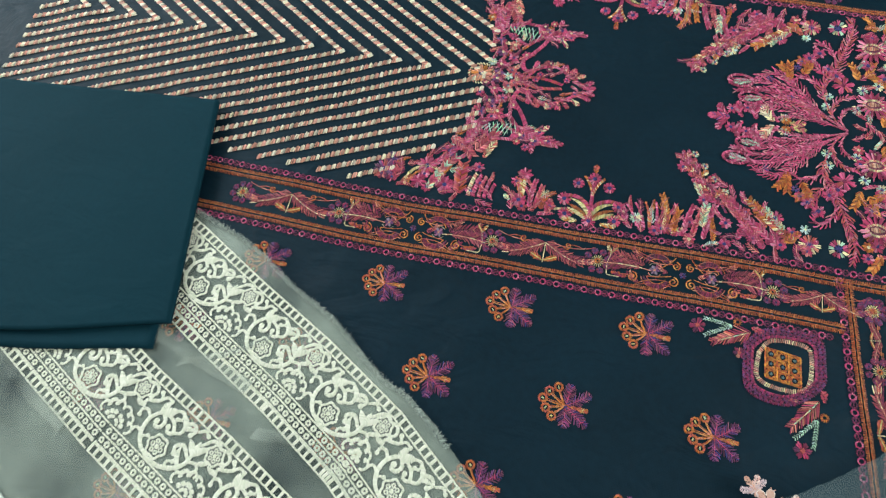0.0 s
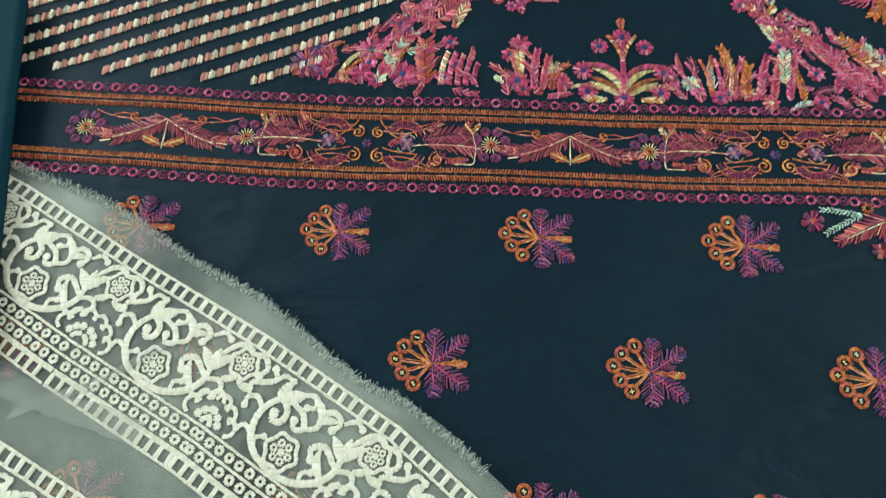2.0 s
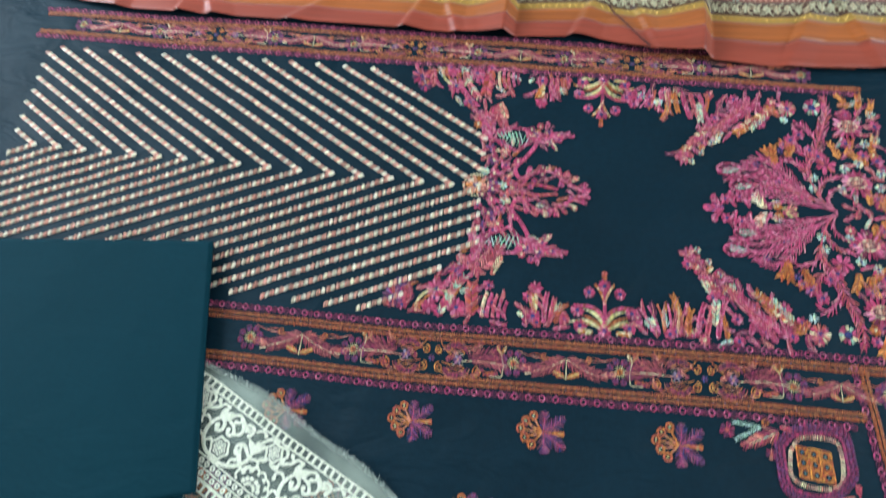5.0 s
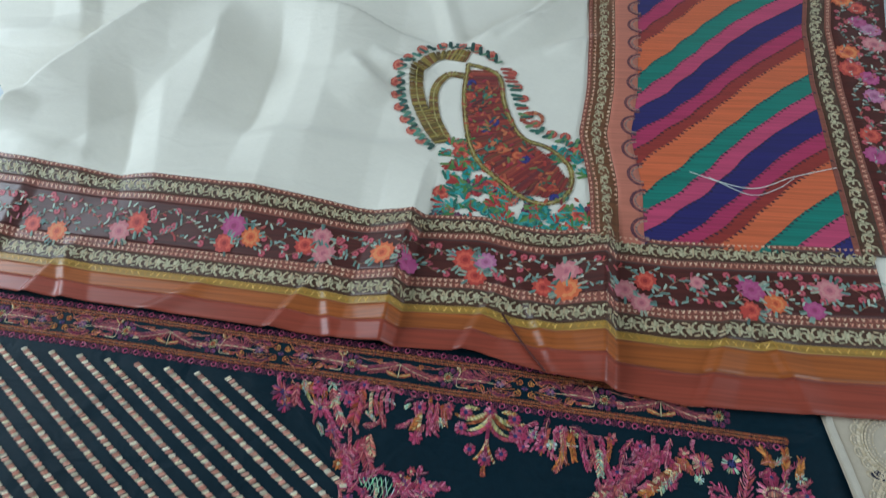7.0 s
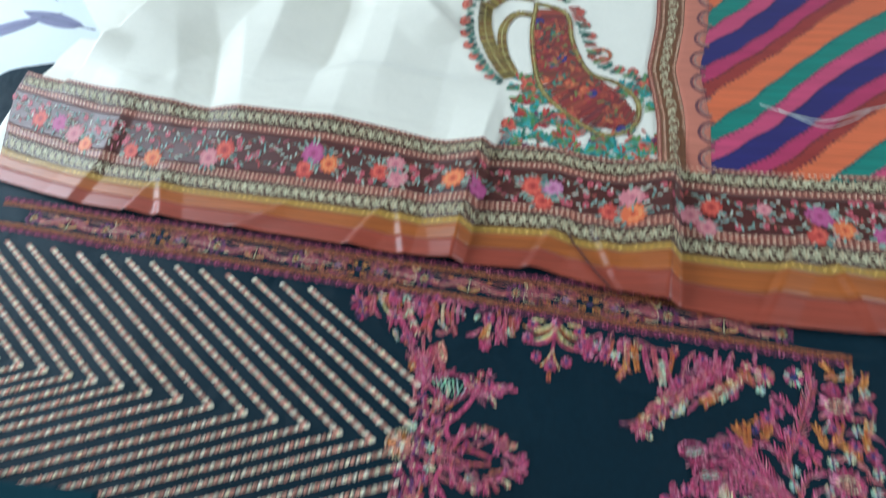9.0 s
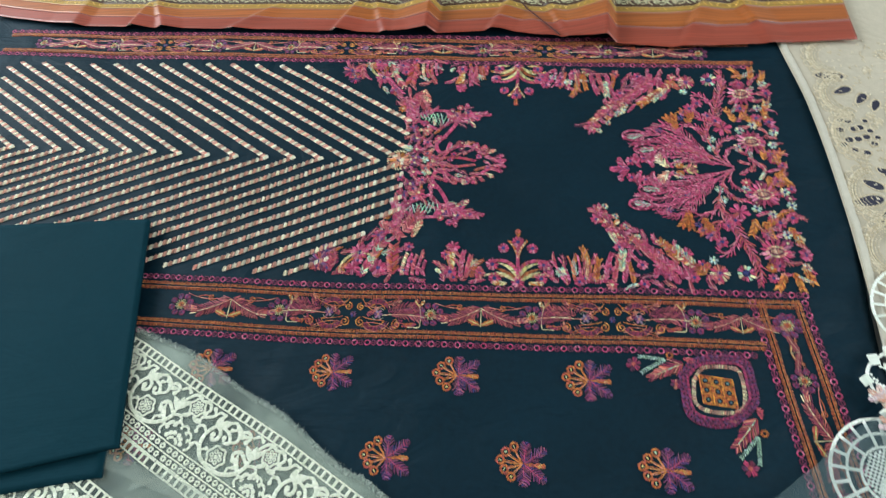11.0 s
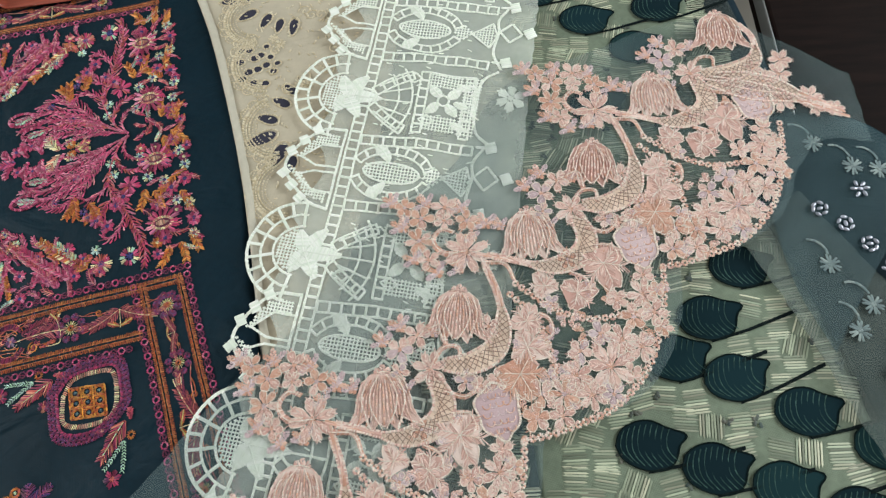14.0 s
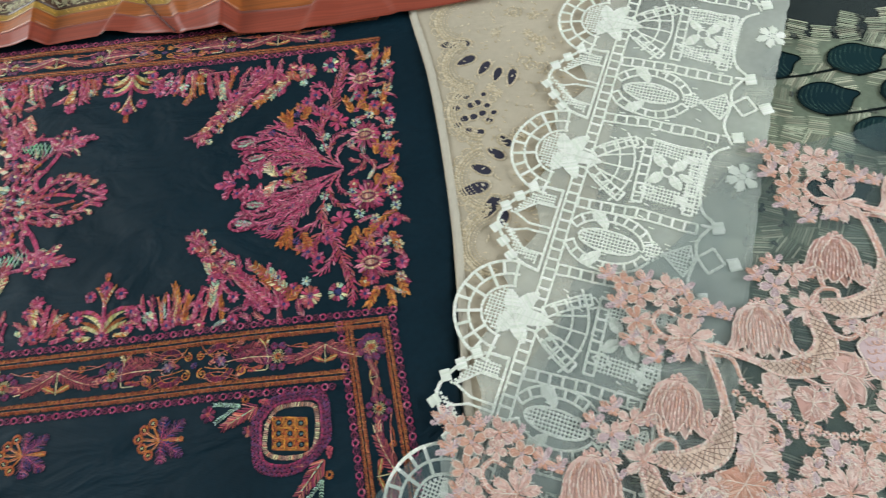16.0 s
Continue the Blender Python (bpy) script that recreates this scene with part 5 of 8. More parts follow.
    petal(0.055, -0.018, 120, 0.010, 0.0050, 30)
    petal(0.055, -0.020, 40, 0.011, 0.0044, -30)
    scroll([(0.078, -0.020), (0.084, -0.010), (0.091, -0.008), (0.094, -0.0105)], 0.0036)
    scroll([(0.068, -0.013), (0.073, -0.008), (0.078, -0.010)], 0.0032, 0.0022)
    scroll([(0.000, -0.0105), (0.008, -0.008), (0.013, -0.013), (0.011, -0.019)], 0.0036, 0.0026)
    scroll([(0.012, -0.030), (0.010, -0.024), (0.016, -0.020), (0.021, -0.015), (0.017, -0.010)], 0.0036, 0.0024)
    scroll([(0.021, -0.016), (0.024, -0.010), (0.030, -0.010)], 0.0030, 0.0020)
    petal(0.012, -0.028, 200, 0.010, 0.0046, -40)
    petal(0.086, -0.032, 20, 0.010, 0.0042, 40)
    # the half sun on the ring rows, one half at each end of the repeat
    for x, a0, a1 in ((0.094, 90, 172), (0.0, 8, 90)):
        for k in range(3):
            b0, b1 = a0 + (a1 - a0) * k / 3, a0 + (a1 - a0) * (k + 1) / 3
            m = radians((b0 + b1) / 2)
            s.cord(circle(x + 0.0150 * math.cos(m), -0.0585 + 0.0150 * math.sin(m), 0.0046, 10, math.degrees(m) - 100, math.degrees(m) + 100), 0.0028, 0.0010, WHITE, 78)
            s.ring(x + 0.0090 * math.cos(m), -0.0585 + 0.0090 * math.sin(m), 0, 0.0026, 8, WHITE, 0.0012)
            s.ring(x + 0.0045 * math.cos(m), -0.0585 + 0.0045 * math.sin(m), 0, 0.0018, 7, WHITE, 0.0010)
    for y in (-0.060, -0.0688, -0.0776):
        s.cord([(0, y), (0.094, y)], 0.0018, 0.0013, WHITE, 80)
    for y in (-0.0644, -0.0732):
        for k in range(13):
            s.ring(0.0036 + 0.00723 * k, y, 0.0009, 0.0031, 10, WHITE, 0.0013)
    for y0, y1 in ((-0.0005, -0.0085), (-0.0790, -0.0870)):
        s.cord([(0, y0), (0.094, y0)], 0.0020, 0.0013, WHITE, 80)
        s.cord([(0, y1), (0.094, y1)], 0.0018, 0.0013, WHITE, 80)
        for k in range(13):
            s.stitch(0.0072 * k, y0, 0.0072 * k, y1, 0.0019, WHITE)
            s.stitch(0.0072 * k + 0.0012, y0, 0.0072 * k + 0.0012, y1, 0.0015, WHITE)


def lace_band(outer, units, shift):
    line = smooth_line(outer, 200)
    stops = [(x, y) for x, y, a, _ in evenly(line, 0.094)]
    for (x, y), (x2, y2) in list(zip(stops, stops[1:]))[:units]:
        s = Sew(lie_organza, 0.0006, 0.35, 0.15, slim=1.0)
        s.home = (x, y, math.degrees(math.atan2(y2 - y, x2 - x)), math.hypot(x2 - x, y2 - y) / 0.094, 1)
        s.at(*s.home)
        lace_unit(s)
        s.done("lace_repeat", lace, COTTON)


lace_band([(-0.300, 0.066), (-0.228, 0.032), (-0.162, -0.004), (-0.084, -0.047), (-0.013, -0.083), (0.056, -0.126), (0.107, -0.165), (0.20, -0.25)], 6, 0)
lace_band([(-0.47, 0.018), (-0.345, -0.055), (-0.228, -0.118), (-0.155, -0.154), (-0.083, -0.188), (-0.028, -0.216), (0.08, -0.28)], 6, 0)
sheet("folded_layer", [(-0.62, -0.12), (-0.47, -0.205), (-0.40, -0.225), (-0.35, -0.262), (-0.30, -0.275), (-0.20, -0.33)], [(-0.62, -0.45), (-0.40, -0.45), (-0.30, -0.46), (-0.20, -0.47)], 40, 40, lambda x, y: lie_organza(x, y) + 0.004 + wave(x, y, 0.06, 0.003, 13), woven("white_organza_fold", (0.74, 0.78, 0.70), rough=0.5, mottle=0.2, clear=0.16, cloud=0.4), lace, 0.0006, "", 0.006)
# soft folds of the organza between the bands
FOLD = woven("organza_fold", (0.62, 0.68, 0.58), rough=0.5, mottle=0.3, clear=0.84, cloud=0.8, sheen=0.1)
for line, wide in (([(-0.33, -0.03), (-0.26, -0.075), (-0.17, -0.105), (-0.10, -0.125)], 0.014), ([(-0.18, -0.120), (-0.13, -0.098), (-0.095, -0.075)], 0.008), ([(-0.08, -0.165), (-0.02, -0.165), (0.05, -0.21)], 0.012), ([(-0.14, -0.26), (-0.09, -0.24), (-0.03, -0.26)], 0.012), ([(-0.40, -0.12), (-0.34, -0.165), (-0.27, -0.20)], 0.013)):
    sheet("fold", [(x, y) for x, y in line], [(x - 0.4 * wide, y - wide) for x, y in line], 40, 6, lambda x, y: lie_organza(x, y) + 0.0022 + wave(x, y, 0.012, 0.0012, 15), FOLD, lace, 0.0004, "", 0.0015)
# frayed threads along the cut edge
s = Sew(lie_organza, 0.0008, 0.4, slim=1.0)
for x, y, a, t in evenly(smooth_line([(-0.225, 0.040), (-0.15, 0.012), (-0.085, -0.026), (-0.040, -0.048), (0.02, -0.092), (0.055, -0.108), (0.10, -0.142)], 120), 0.00022):
    b = a + random.uniform(0.6, 2.4)
    n = random.uniform(0.001, 0.0048)
    x, y = x - random.uniform(0, 0.006) * math.sin(a) * -1, y - random.uniform(0, 0.006) * math.cos(a)
    s.stitch(x, y, x + n * math.cos(b), y + n * math.sin(b), 0.00028, ["8f9a92", "a8b0a6", "c4c8bc", "7f8a84"], random.uniform(0, 0.003))
fray = s.done("frayed_edge", lace, COTTON)
fray["kind"] = "stuff"


# ---- printed shawl ----
def silk(name, colour, streak=0.35, depth=0.52):
    """Silk with fine streaks along the hem."""
    m, n, l, b = material(name)
    colour = tuple(c * depth for c in colour)
    b.inputs["Roughness"].default_value, b.inputs["Sheen Weight"].default_value = 0.42, 0.1
    t = n.new("ShaderNodeTexNoise")
    t.inputs["Scale"].default_value, t.inputs["Detail"].default_value = 30, 5.0
    l.new(coords(n, l, (0.25, 12, 1), 0.05), t.inputs[0])
    r = n.new("ShaderNodeValToRGB")
    r.color_ramp.elements[0].color = (*(c * (1 - streak) for c in colour), 1)
    r.color_ramp.elements[1].color = (*(min(1, c * (1 + streak)) for c in colour), 1)
    r.color_ramp.elements[0].position, r.color_ramp.elements[1].position = 0.35, 0.65
    l.new(t.outputs[0], r.inputs[0])
    l.new(r.outputs[0], b.inputs["Base Color"])
    return m


ORANGE_SILK, CORAL_SILK = silk("orange_silk", lin("d9762f"), 0.22), silk("coral_silk", lin("c8583e"), 0.18)
GOLD_SILK, MAROON_SILK = silk("gold_silk", lin("e4b24e"), 0.2), silk("maroon_print", lin("6a2d26"), 0.25)
BROWN_SILK, PINK_SILK, BLUSH_SILK = silk("brown_print", lin("6e4a34"), 0.3), silk("pink_print", lin("b86a58"), 0.2), silk("blush_silk", lin("e08a72"), 0.1, 0.72)

HEM_X = (-0.66, -0.621, -0.482, -0.371, -0.25, -0.115, 0.067, 0.171, 0.234, 0.315, 0.395, 0.567, 0.72)
HEM_Y = (0.572, 0.561, 0.533, 0.524, 0.517, 0.508, 0.494, 0.496, 0.479, 0.465, 0.455, 0.458, 0.462)


def hem(x):
    return float(np.interp(x, HEM_X, HEM_Y))


def trim(x):
    """How wide the orange hem shows at x."""
    return float(np.interp(x, (-0.65, -0.4, -0.06, 0.21, 0.31, 0.41, 0.6), (0.036, 0.036, 0.041, 0.041, 0.056, 0.062, 0.064)))


def across(x, v):
    """A place v above the gold line, over the hem's point x."""
    return x - 0.12 * v * (0.25 - x), hem(x) + trim(x) + v * 0.96


def strip(name, va, vb, x0, x1, mat, up=0.0022, nv=6):
    xs = np.linspace(x0, x1, 40)
    low = [(x, hem(x) - 0.005 + (trim(x) + 0.005) * va[1]) if isinstance(va, tuple) else across(x, va) for x in xs]
    top = [(x, hem(x) - 0.005 + (trim(x) + 0.005) * vb[1]) if isinstance(vb, tuple) else across(x, vb) for x in xs]
    return sheet(name, low, top, 420, nv, lambda x, y: lie_shawl(x, y) + up, mat, shawl, 0.0004)


R = 0.62
strip("orange_hem", ("hem", 0.0), ("hem", 0.55), -0.645, R, CORAL_SILK)
strip("orange_hem", ("hem", 0.55), ("hem", 1.0), -0.645, R, ORANGE_SILK)
strip("gold_line", 0.0, 0.0105, -0.645, R, GOLD_SILK)
strip("leaf_border", 0.0105, 0.036, -0.645, R, BROWN_SILK)
strip("pink_line", 0.036, 0.050, -0.645, R, PINK_SILK)
strip("floral_border", 0.050, 0.110, -0.645, R, MAROON_SILK, 0.0022, 14)
strip("pink_line", 0.110, 0.120, -0.645, R, PINK_SILK)
strip("leaf_border", 0.120, 0.143, -0.645, R, BROWN_SILK)
strip("pink_line", 0.143, 0.149, -0.645, R, PINK_SILK)


def lie_print(x, y):
    return lie_shawl(x, y) + 0.0025


def leaf_run(place, n, wide, name):
    """The pale curled leaves that repeat along a border; place(t, v) with v from -1 to 1."""
    tones = ["c8c09c", "b8b08e", "a8a080", "c0ac88"]
    s = Sew(lie_print, 0.0002, 0.08, 0.2, slim=1.0)
    for i in range(n):
        t, m = (i + 0.5) / n, 1 if i % 2 else -1
        s.run(spiral(*place(t, 0.12 * m), wide * 0.32, 90 * m, 0.9, m, 9), wide * 0.11, tones, 0.0020)
        root = place(t + 0.30 / n, -0.65 * m)
        for q in (-1, 0, 1):
            mid, tip = place(t + (0.36 + 0.10 * q) / n, -0.05 * m), place(t + (0.42 + 0.24 * q) / n, (0.70 - 0.22 * abs(q)) * m)
            s.stitch(*root, *mid, wide * 0.07, tones)
            s.stitch(*mid, *tip, wide * 0.13, tones)
        s.stitch(*place(t - 0.32 / n, -0.72 * m), *place(t + 0.22 / n, -0.60 * m), wide * 0.10, tones)
    s.done(name, shawl, PRINT)


def tick_run(place, n, size, col, name):
    s = Sew(lie_print, 0.0002, 0.08, 0.3, slim=1.0)
    for i in range(n):
        a, b = place((i + 0.5) / n, -0.7), place((i + 0.9) / n, 0.7)
        s.stitch(*a, *b, size, col)
        s.stitch(*place((i + 0.3) / n, 0.6), *place((i + 0.8) / n, -0.6), size * 0.8, col)
    s.done(name, shawl, PRINT)


def along(v0, v1, x0=-0.64, x1=R):
    return lambda t, v: across(x0 + (x1 - x0) * t, (v0 + v1) / 2 + v * (v1 - v0) / 2)


leaf_run(along(0.0115, 0.035), 100, 0.022, "leaf_print")
leaf_run(along(0.121, 0.142), 100, 0.021, "leaf_print")
for v0, v1 in ((0.0365, 0.043), (0.0435, 0.0495), (0.1105, 0.1195), (0.1435, 0.1485)):
    tick_run(along(v0, v1), 190, 0.0016, ["e0b094", "d89a80", "e8c8a8"], "tick_print")
tick_run(along(0.001, 0.0095), 150, 0.0012, ["b88a38", "c89a40", "f0c868"], "tick_print")


def rose(s, x, y, r, cols):
    for k, f in enumerate((1.0, 0.72, 0.45, 0.22)):
        n = 12 - 2 * k
        pts = []
        for i in range(n * 2):
            a = 6.283 * i / (n * 2) + k
            q = r * f * (1.06 if i % 2 else 0.88) * random.uniform(0.94, 1.06)
            pts.append((x + q * math.cos(a), y + q * math.sin(a)))
        s.blob(pts, cols[(0, 1, 0, 2)[k] % len(cols)], 0, 0.00008 * k)


def vine_print(s, place, t0, t1, turns):
    """Branching stems and small leaves that wander along a border."""
    for k in range(3):
        pts = [place(t0 + (t1 - t0) * i / 40, 0.75 * math.sin(turns * 6.283 * i / 40 + 2.1 * k)) for i in range(41)]
        s.run(pts, 0.0011, ["8a6a50", "7a5a48", "a07058"], 0.004)
        for x, y, a, t in evenly(pts, 0.0075):
            b = a + random.choice((-1, 1)) * random.uniform(0.5, 1.2)
            n = random.uniform(0.005, 0.010)
            col = random.choice([["b0bfae", "8aa69a"], ["90a8a0", "c8c8b8"], ["b04a48", "a04a58"], ["6f8a80", "5a7a74"]])
            s.stitch(x, y, x + n * math.cos(b), y + n * math.sin(b), 0.0028, col)
            if random.random() < 0.25:
                rose(s, x + n * math.cos(b), y + n * math.sin(b), 0.0045, ["b8485a", "c86a70", "8a3038", "d88a80"])


ROSES = {"m": ["b04a80", "b85a88", "983a68", "c878a0"], "r": ["c0463c", "d8604c", "9a2f2c", "e08068"], "o": ["d8683c", "e08850", "b84a2c", "eca070"], "p": ["c87880", "d08c8c", "b06070", "d8a09c"], "l": ["b87098", "c486a4", "a05a80", "cc98b0"]}
floral = along(0.050, 0.110)
s = Sew(lie_print, 0.0002, 0.08, 0.25, slim=1.0)
vine_print(s, floral, 0.0, 1.0, 9)
s.done("vine_print", shawl, PRINT)
for x, y, r, c in ((-0.305, 0.617, 0.015, "p"), (-0.284, 0.630, 0.016, "r"), (-0.429, 0.620, 0.013, "r"), (-0.392, 0.612, 0.015, "o"), (-0.153, 0.634, 0.017, "m"), (-0.128, 0.621, 0.014, "o"), (-0.161, 0.611, 0.014, "r"),
                   (-0.037, 0.630, 0.014, "p"), (-0.030, 0.606, 0.016, "p"), (-0.056, 0.616, 0.014, "r"), (0.045, 0.608, 0.017, "o"), (0.077, 0.597, 0.014, "m"), (0.147, 0.612, 0.017, "r"), (0.172, 0.611, 0.014, "l"), (0.161, 0.590, 0.015, "r"),
                   (0.268, 0.603, 0.016, "p"), (0.242, 0.580, 0.014, "r"), (0.269, 0.578, 0.017, "o"), (0.336, 0.585, 0.014, "p"), (0.360, 0.599, 0.014, "r"), (0.354, 0.569, 0.013, "p"), (0.419, 0.601, 0.010, "p"), (0.478, 0.596, 0.017, "m"), (0.502, 0.580, 0.014, "o"),
                   (0.472, 0.566, 0.013, "r"), (0.565, 0.603, 0.016, "p"), (0.543, 0.575, 0.013, "m"), (-0.53, 0.640, 0.015, "p"), (-0.56, 0.655, 0.014, "m"), (-0.505, 0.625, 0.013, "o"), (-0.595, 0.66, 0.014, "r")):
    s = Sew(lie_print, 0.0006, 0.08, slim=1.0)
    for k in range(7):
        a = random.uniform(0, 6.283)
        s.stitch(x + r * 0.7 * math.cos(a), y + r * 0.7 * math.sin(a), x + r * 1.4 * math.cos(a), y + r * 1.4 * math.sin(a), 0.0032, ["8aa090", "6a8880", "5f7068", "a0a490"])
    rose(s, x, y, r * 0.95, ROSES[c])
    s.done("rose_print", shawl, PRINT)

# the border column and the striped panel
COL_Y = (0.645, 0.746, 0.836, 0.934, 1.05, 1.282, 1.45)
COL_X = (0.303, 0.304, 0.292, 0.305, 0.310, 0.315, 0.300)


def column(y):
    return float(np.interp(y, COL_Y, COL_X))


def upright(name, d0, d1, mat, up=0.0026, wob=0.0):
    ys = np.linspace(0.652, 1.43, 30)
    grow = lambda y: 1 + 0.45 * (y - 0.65)
    sheet(name, [(column(y) + d0 * grow(y), y) for y in ys], [(column(y) + (d1 + wob * abs(math.sin(y * 28))) * grow(y), y) for y in ys], 160, 5, lambda x, y: lie_shawl(x, y) + up, mat, shawl, 0.0004)


upright("leaf_column", 0.0, 0.030, silk("tan_print", lin("8a5836"), 0.25, 0.62))
upright("blush_column", 0.030, 0.060, BLUSH_SILK)
upright("pink_line", -0.0055, 0.0, PINK_SILK)
col_at = lambda d0, d1: (lambda t, v: (column(0.655 + 0.775 * t) + ((d0 + d1) / 2 + v * (d1 - d0) / 2) * (1.0 + 0.35 * t), 0.655 + 0.775 * t))
leaf_run(col_at(0.007, 0.024), 44, 0.020, "leaf_print")
tick_run(col_at(0.001, 0.006), 90, 0.0018, ["e0b094", "d89a80", "e8c8a8"], "tick_print")
tick_run(col_at(0.025, 0.030), 90, 0.0018, ["e0b094", "d89a80", "e8c8a8"], "tick_print")
tick_run(col_at(-0.005, -0.001), 90, 0.0014, ["e0b094", "d89a80"], "tick_print")


def right_edge(y):
    return float(np.interp(y, (0.64, 0.80, 0.96, 1.09, 1.33, 1.45), (0.606, 0.612, 0.620, 0.634, 0.690, 0.72)))


def panel_stripe(k, y0, y1, col):
    """One printed stripe that climbs across the panel."""
    n, m = 34, 4
    verts, faces = [], []
    top = lambda x: 1.445 - max(0.0, x - 0.60) * 0.8
    for i in range(n + 1):
        for j in range(m + 1):
            base = y0 + (y1 - y0) * j / m
            x = 0.345 + 0.30 * i / n
            rise = 0.80 + 0.55 * (base - 0.66)
            y = base + rise * (x - 0.375) + 0.006 * math.sin((x - 0.36) / 0.26 * 6.283 + base * 4)
            y = min(max(y, 0.652), top(x))
            left = column(y) + 0.056 * (1 + 0.45 * (y - 0.65)) + 0.003 * math.sin(y * 130)
            x = left + (right_edge(y) - left) * i / n
            verts.append((x, y, lie_shawl(x, y) + 0.0022))
    for i in range(n):
        for j in range(m):
            q = [i * (m + 1) + j, (i + 1) * (m + 1) + j, (i + 1) * (m + 1) + j + 1, i * (m + 1) + j + 1]
            if abs(verts[q[0]][1] - verts[q[3]][1]) + abs(verts[q[1]][1] - verts[q[2]][1]) > 1e-5:
                faces.append(q)
    if not faces:
        return
    me = bpy.data.meshes.new("panel_stripe")
    me.from_pydata(verts, [], faces)
    me.update()
    me.polygons.foreach_set("use_smooth", [True] * len(me.polygons))
    me.materials.append(STRIPES[col])
    ob = new("panel_stripe", me)
    ob.parent = shawl
    s = Sew(lambda x, y: lie_shawl(x, y) + 0.0023, 0.0001, 0.08, 0.4, 1.0)
    edge = [(v[0], v[1]) for v in verts[m::m + 1] if 0.66 < v[1] < 1.43]
    if len(edge) > 2:
        for x, y, a, t in evenly(edge, 0.0075):
            for q in ((0.0, 0.005), (0.3, 0.004)):
                s.stitch(x, y, x + q[1] * math.cos(a + q[0] - 0.9), y + q[1] * math.sin(a + q[0] - 0.9), 0.0018, ["241a28", "30203a", "3a2430"])
        s.done("stripe_edge", shawl, PRINT)


STRIPES = {"navy": silk("navy_stripe", lin("302a74"), 0.2, 0.76), "pink": silk("pink_stripe", lin("d8507a"), 0.15, 0.76), "teal": silk("teal_stripe", lin("2c8c7c"), 0.2, 0.76), "orange": silk("orange_stripe", lin("f0784a"), 0.15, 0.76), "red": silk("red_stripe", lin("a83a34"), 0.15, 0.76), "magenta": silk("magenta_stripe", lin("c63a6a"), 0.15, 0.76)}
ORDER = (("navy", 0.040), ("pink", 0.030), ("teal", 0.034), ("orange", 0.046), ("red", 0.022), ("magenta", 0.026))
level, k = 0.648 - 0.198 * 2, 0
while level < 1.4:
    col, size = ORDER[k % 6]
    size *= 1 + max(0.0, level - 0.66) * 1.25
    panel_stripe(k, level, level + size, col)
    level, k = level + size, k + 1
s = Sew(lie_print, 0.0004, 0.08, slim=1.0)
for i in range(16):
    y = 0.675 + 0.046 * i
    x = column(y) + 0.058 * (1 + 0.45 * (y - 0.65))
    s.cord(circle(x + 0.006, y, 0.0185, 12, 90, 270), 0.0045, 0.0016, ["6a3a44", "5a3440", "7a4a4c"], 80)
    s.cord(circle(x + 0.006, y, 0.0135, 12, 90, 270), 0.003, 0.0016, ["b08a78", "8a6a68"], 80)
s.done("scallop_print", shawl, PRINT)


# the far border of the panel
def far_at(d0, d1):
    return lambda t, v: (right_edge(0.655 + 0.70 * t) + (d0 + d1) / 2 + v * (d1 - d0) / 2, 0.655 + 0.70 * t)


def far_strip(name, d0, d1, mat):
    ys = np.linspace(0.655, 1.36 - d0 * 0.8, 24)
    sheet(name, [(right_edge(y) + d0, y) for y in ys], [(right_edge(y) + d1, y) for y in ys], 120, 6, lambda x, y: lie_shawl(x, y) + 0.0024, mat, shawl, 0.0004)


far_strip("pink_line", 0.0, 0.007, PINK_SILK)
far_strip("leaf_border", 0.007, 0.034, BROWN_SILK)
far_strip("pink_line", 0.034, 0.044, PINK_SILK)
far_strip("floral_border", 0.044, 0.125, MAROON_SILK)
leaf_run(far_at(0.009, 0.032), 40, 0.024, "leaf_print")
tick_run(far_at(0.035, 0.043), 80, 0.0018, ["e0b094", "d89a80"], "tick_print")
s = Sew(lie_print, 0.0004, 0.08, slim=1.0)
vine_print(s, far_at(0.046, 0.120), 0.0, 1.0, 5)
for i in range(12):
    t = (i + 0.5) / 12
    for q in range(2):
        rose(s, *far_at(0.046, 0.120)(t + 0.03 * q, (-0.6, 0.5, 0.0)[(i + q) % 3]), random.uniform(0.012, 0.019), ROSES["mropl"[(i * 2 + q) % 5]])
s.done("rose_border_print", shawl, PRINT)


# paisley
def lie_motif(x, y):
    return lie_shawl(x, y) + 0.0009


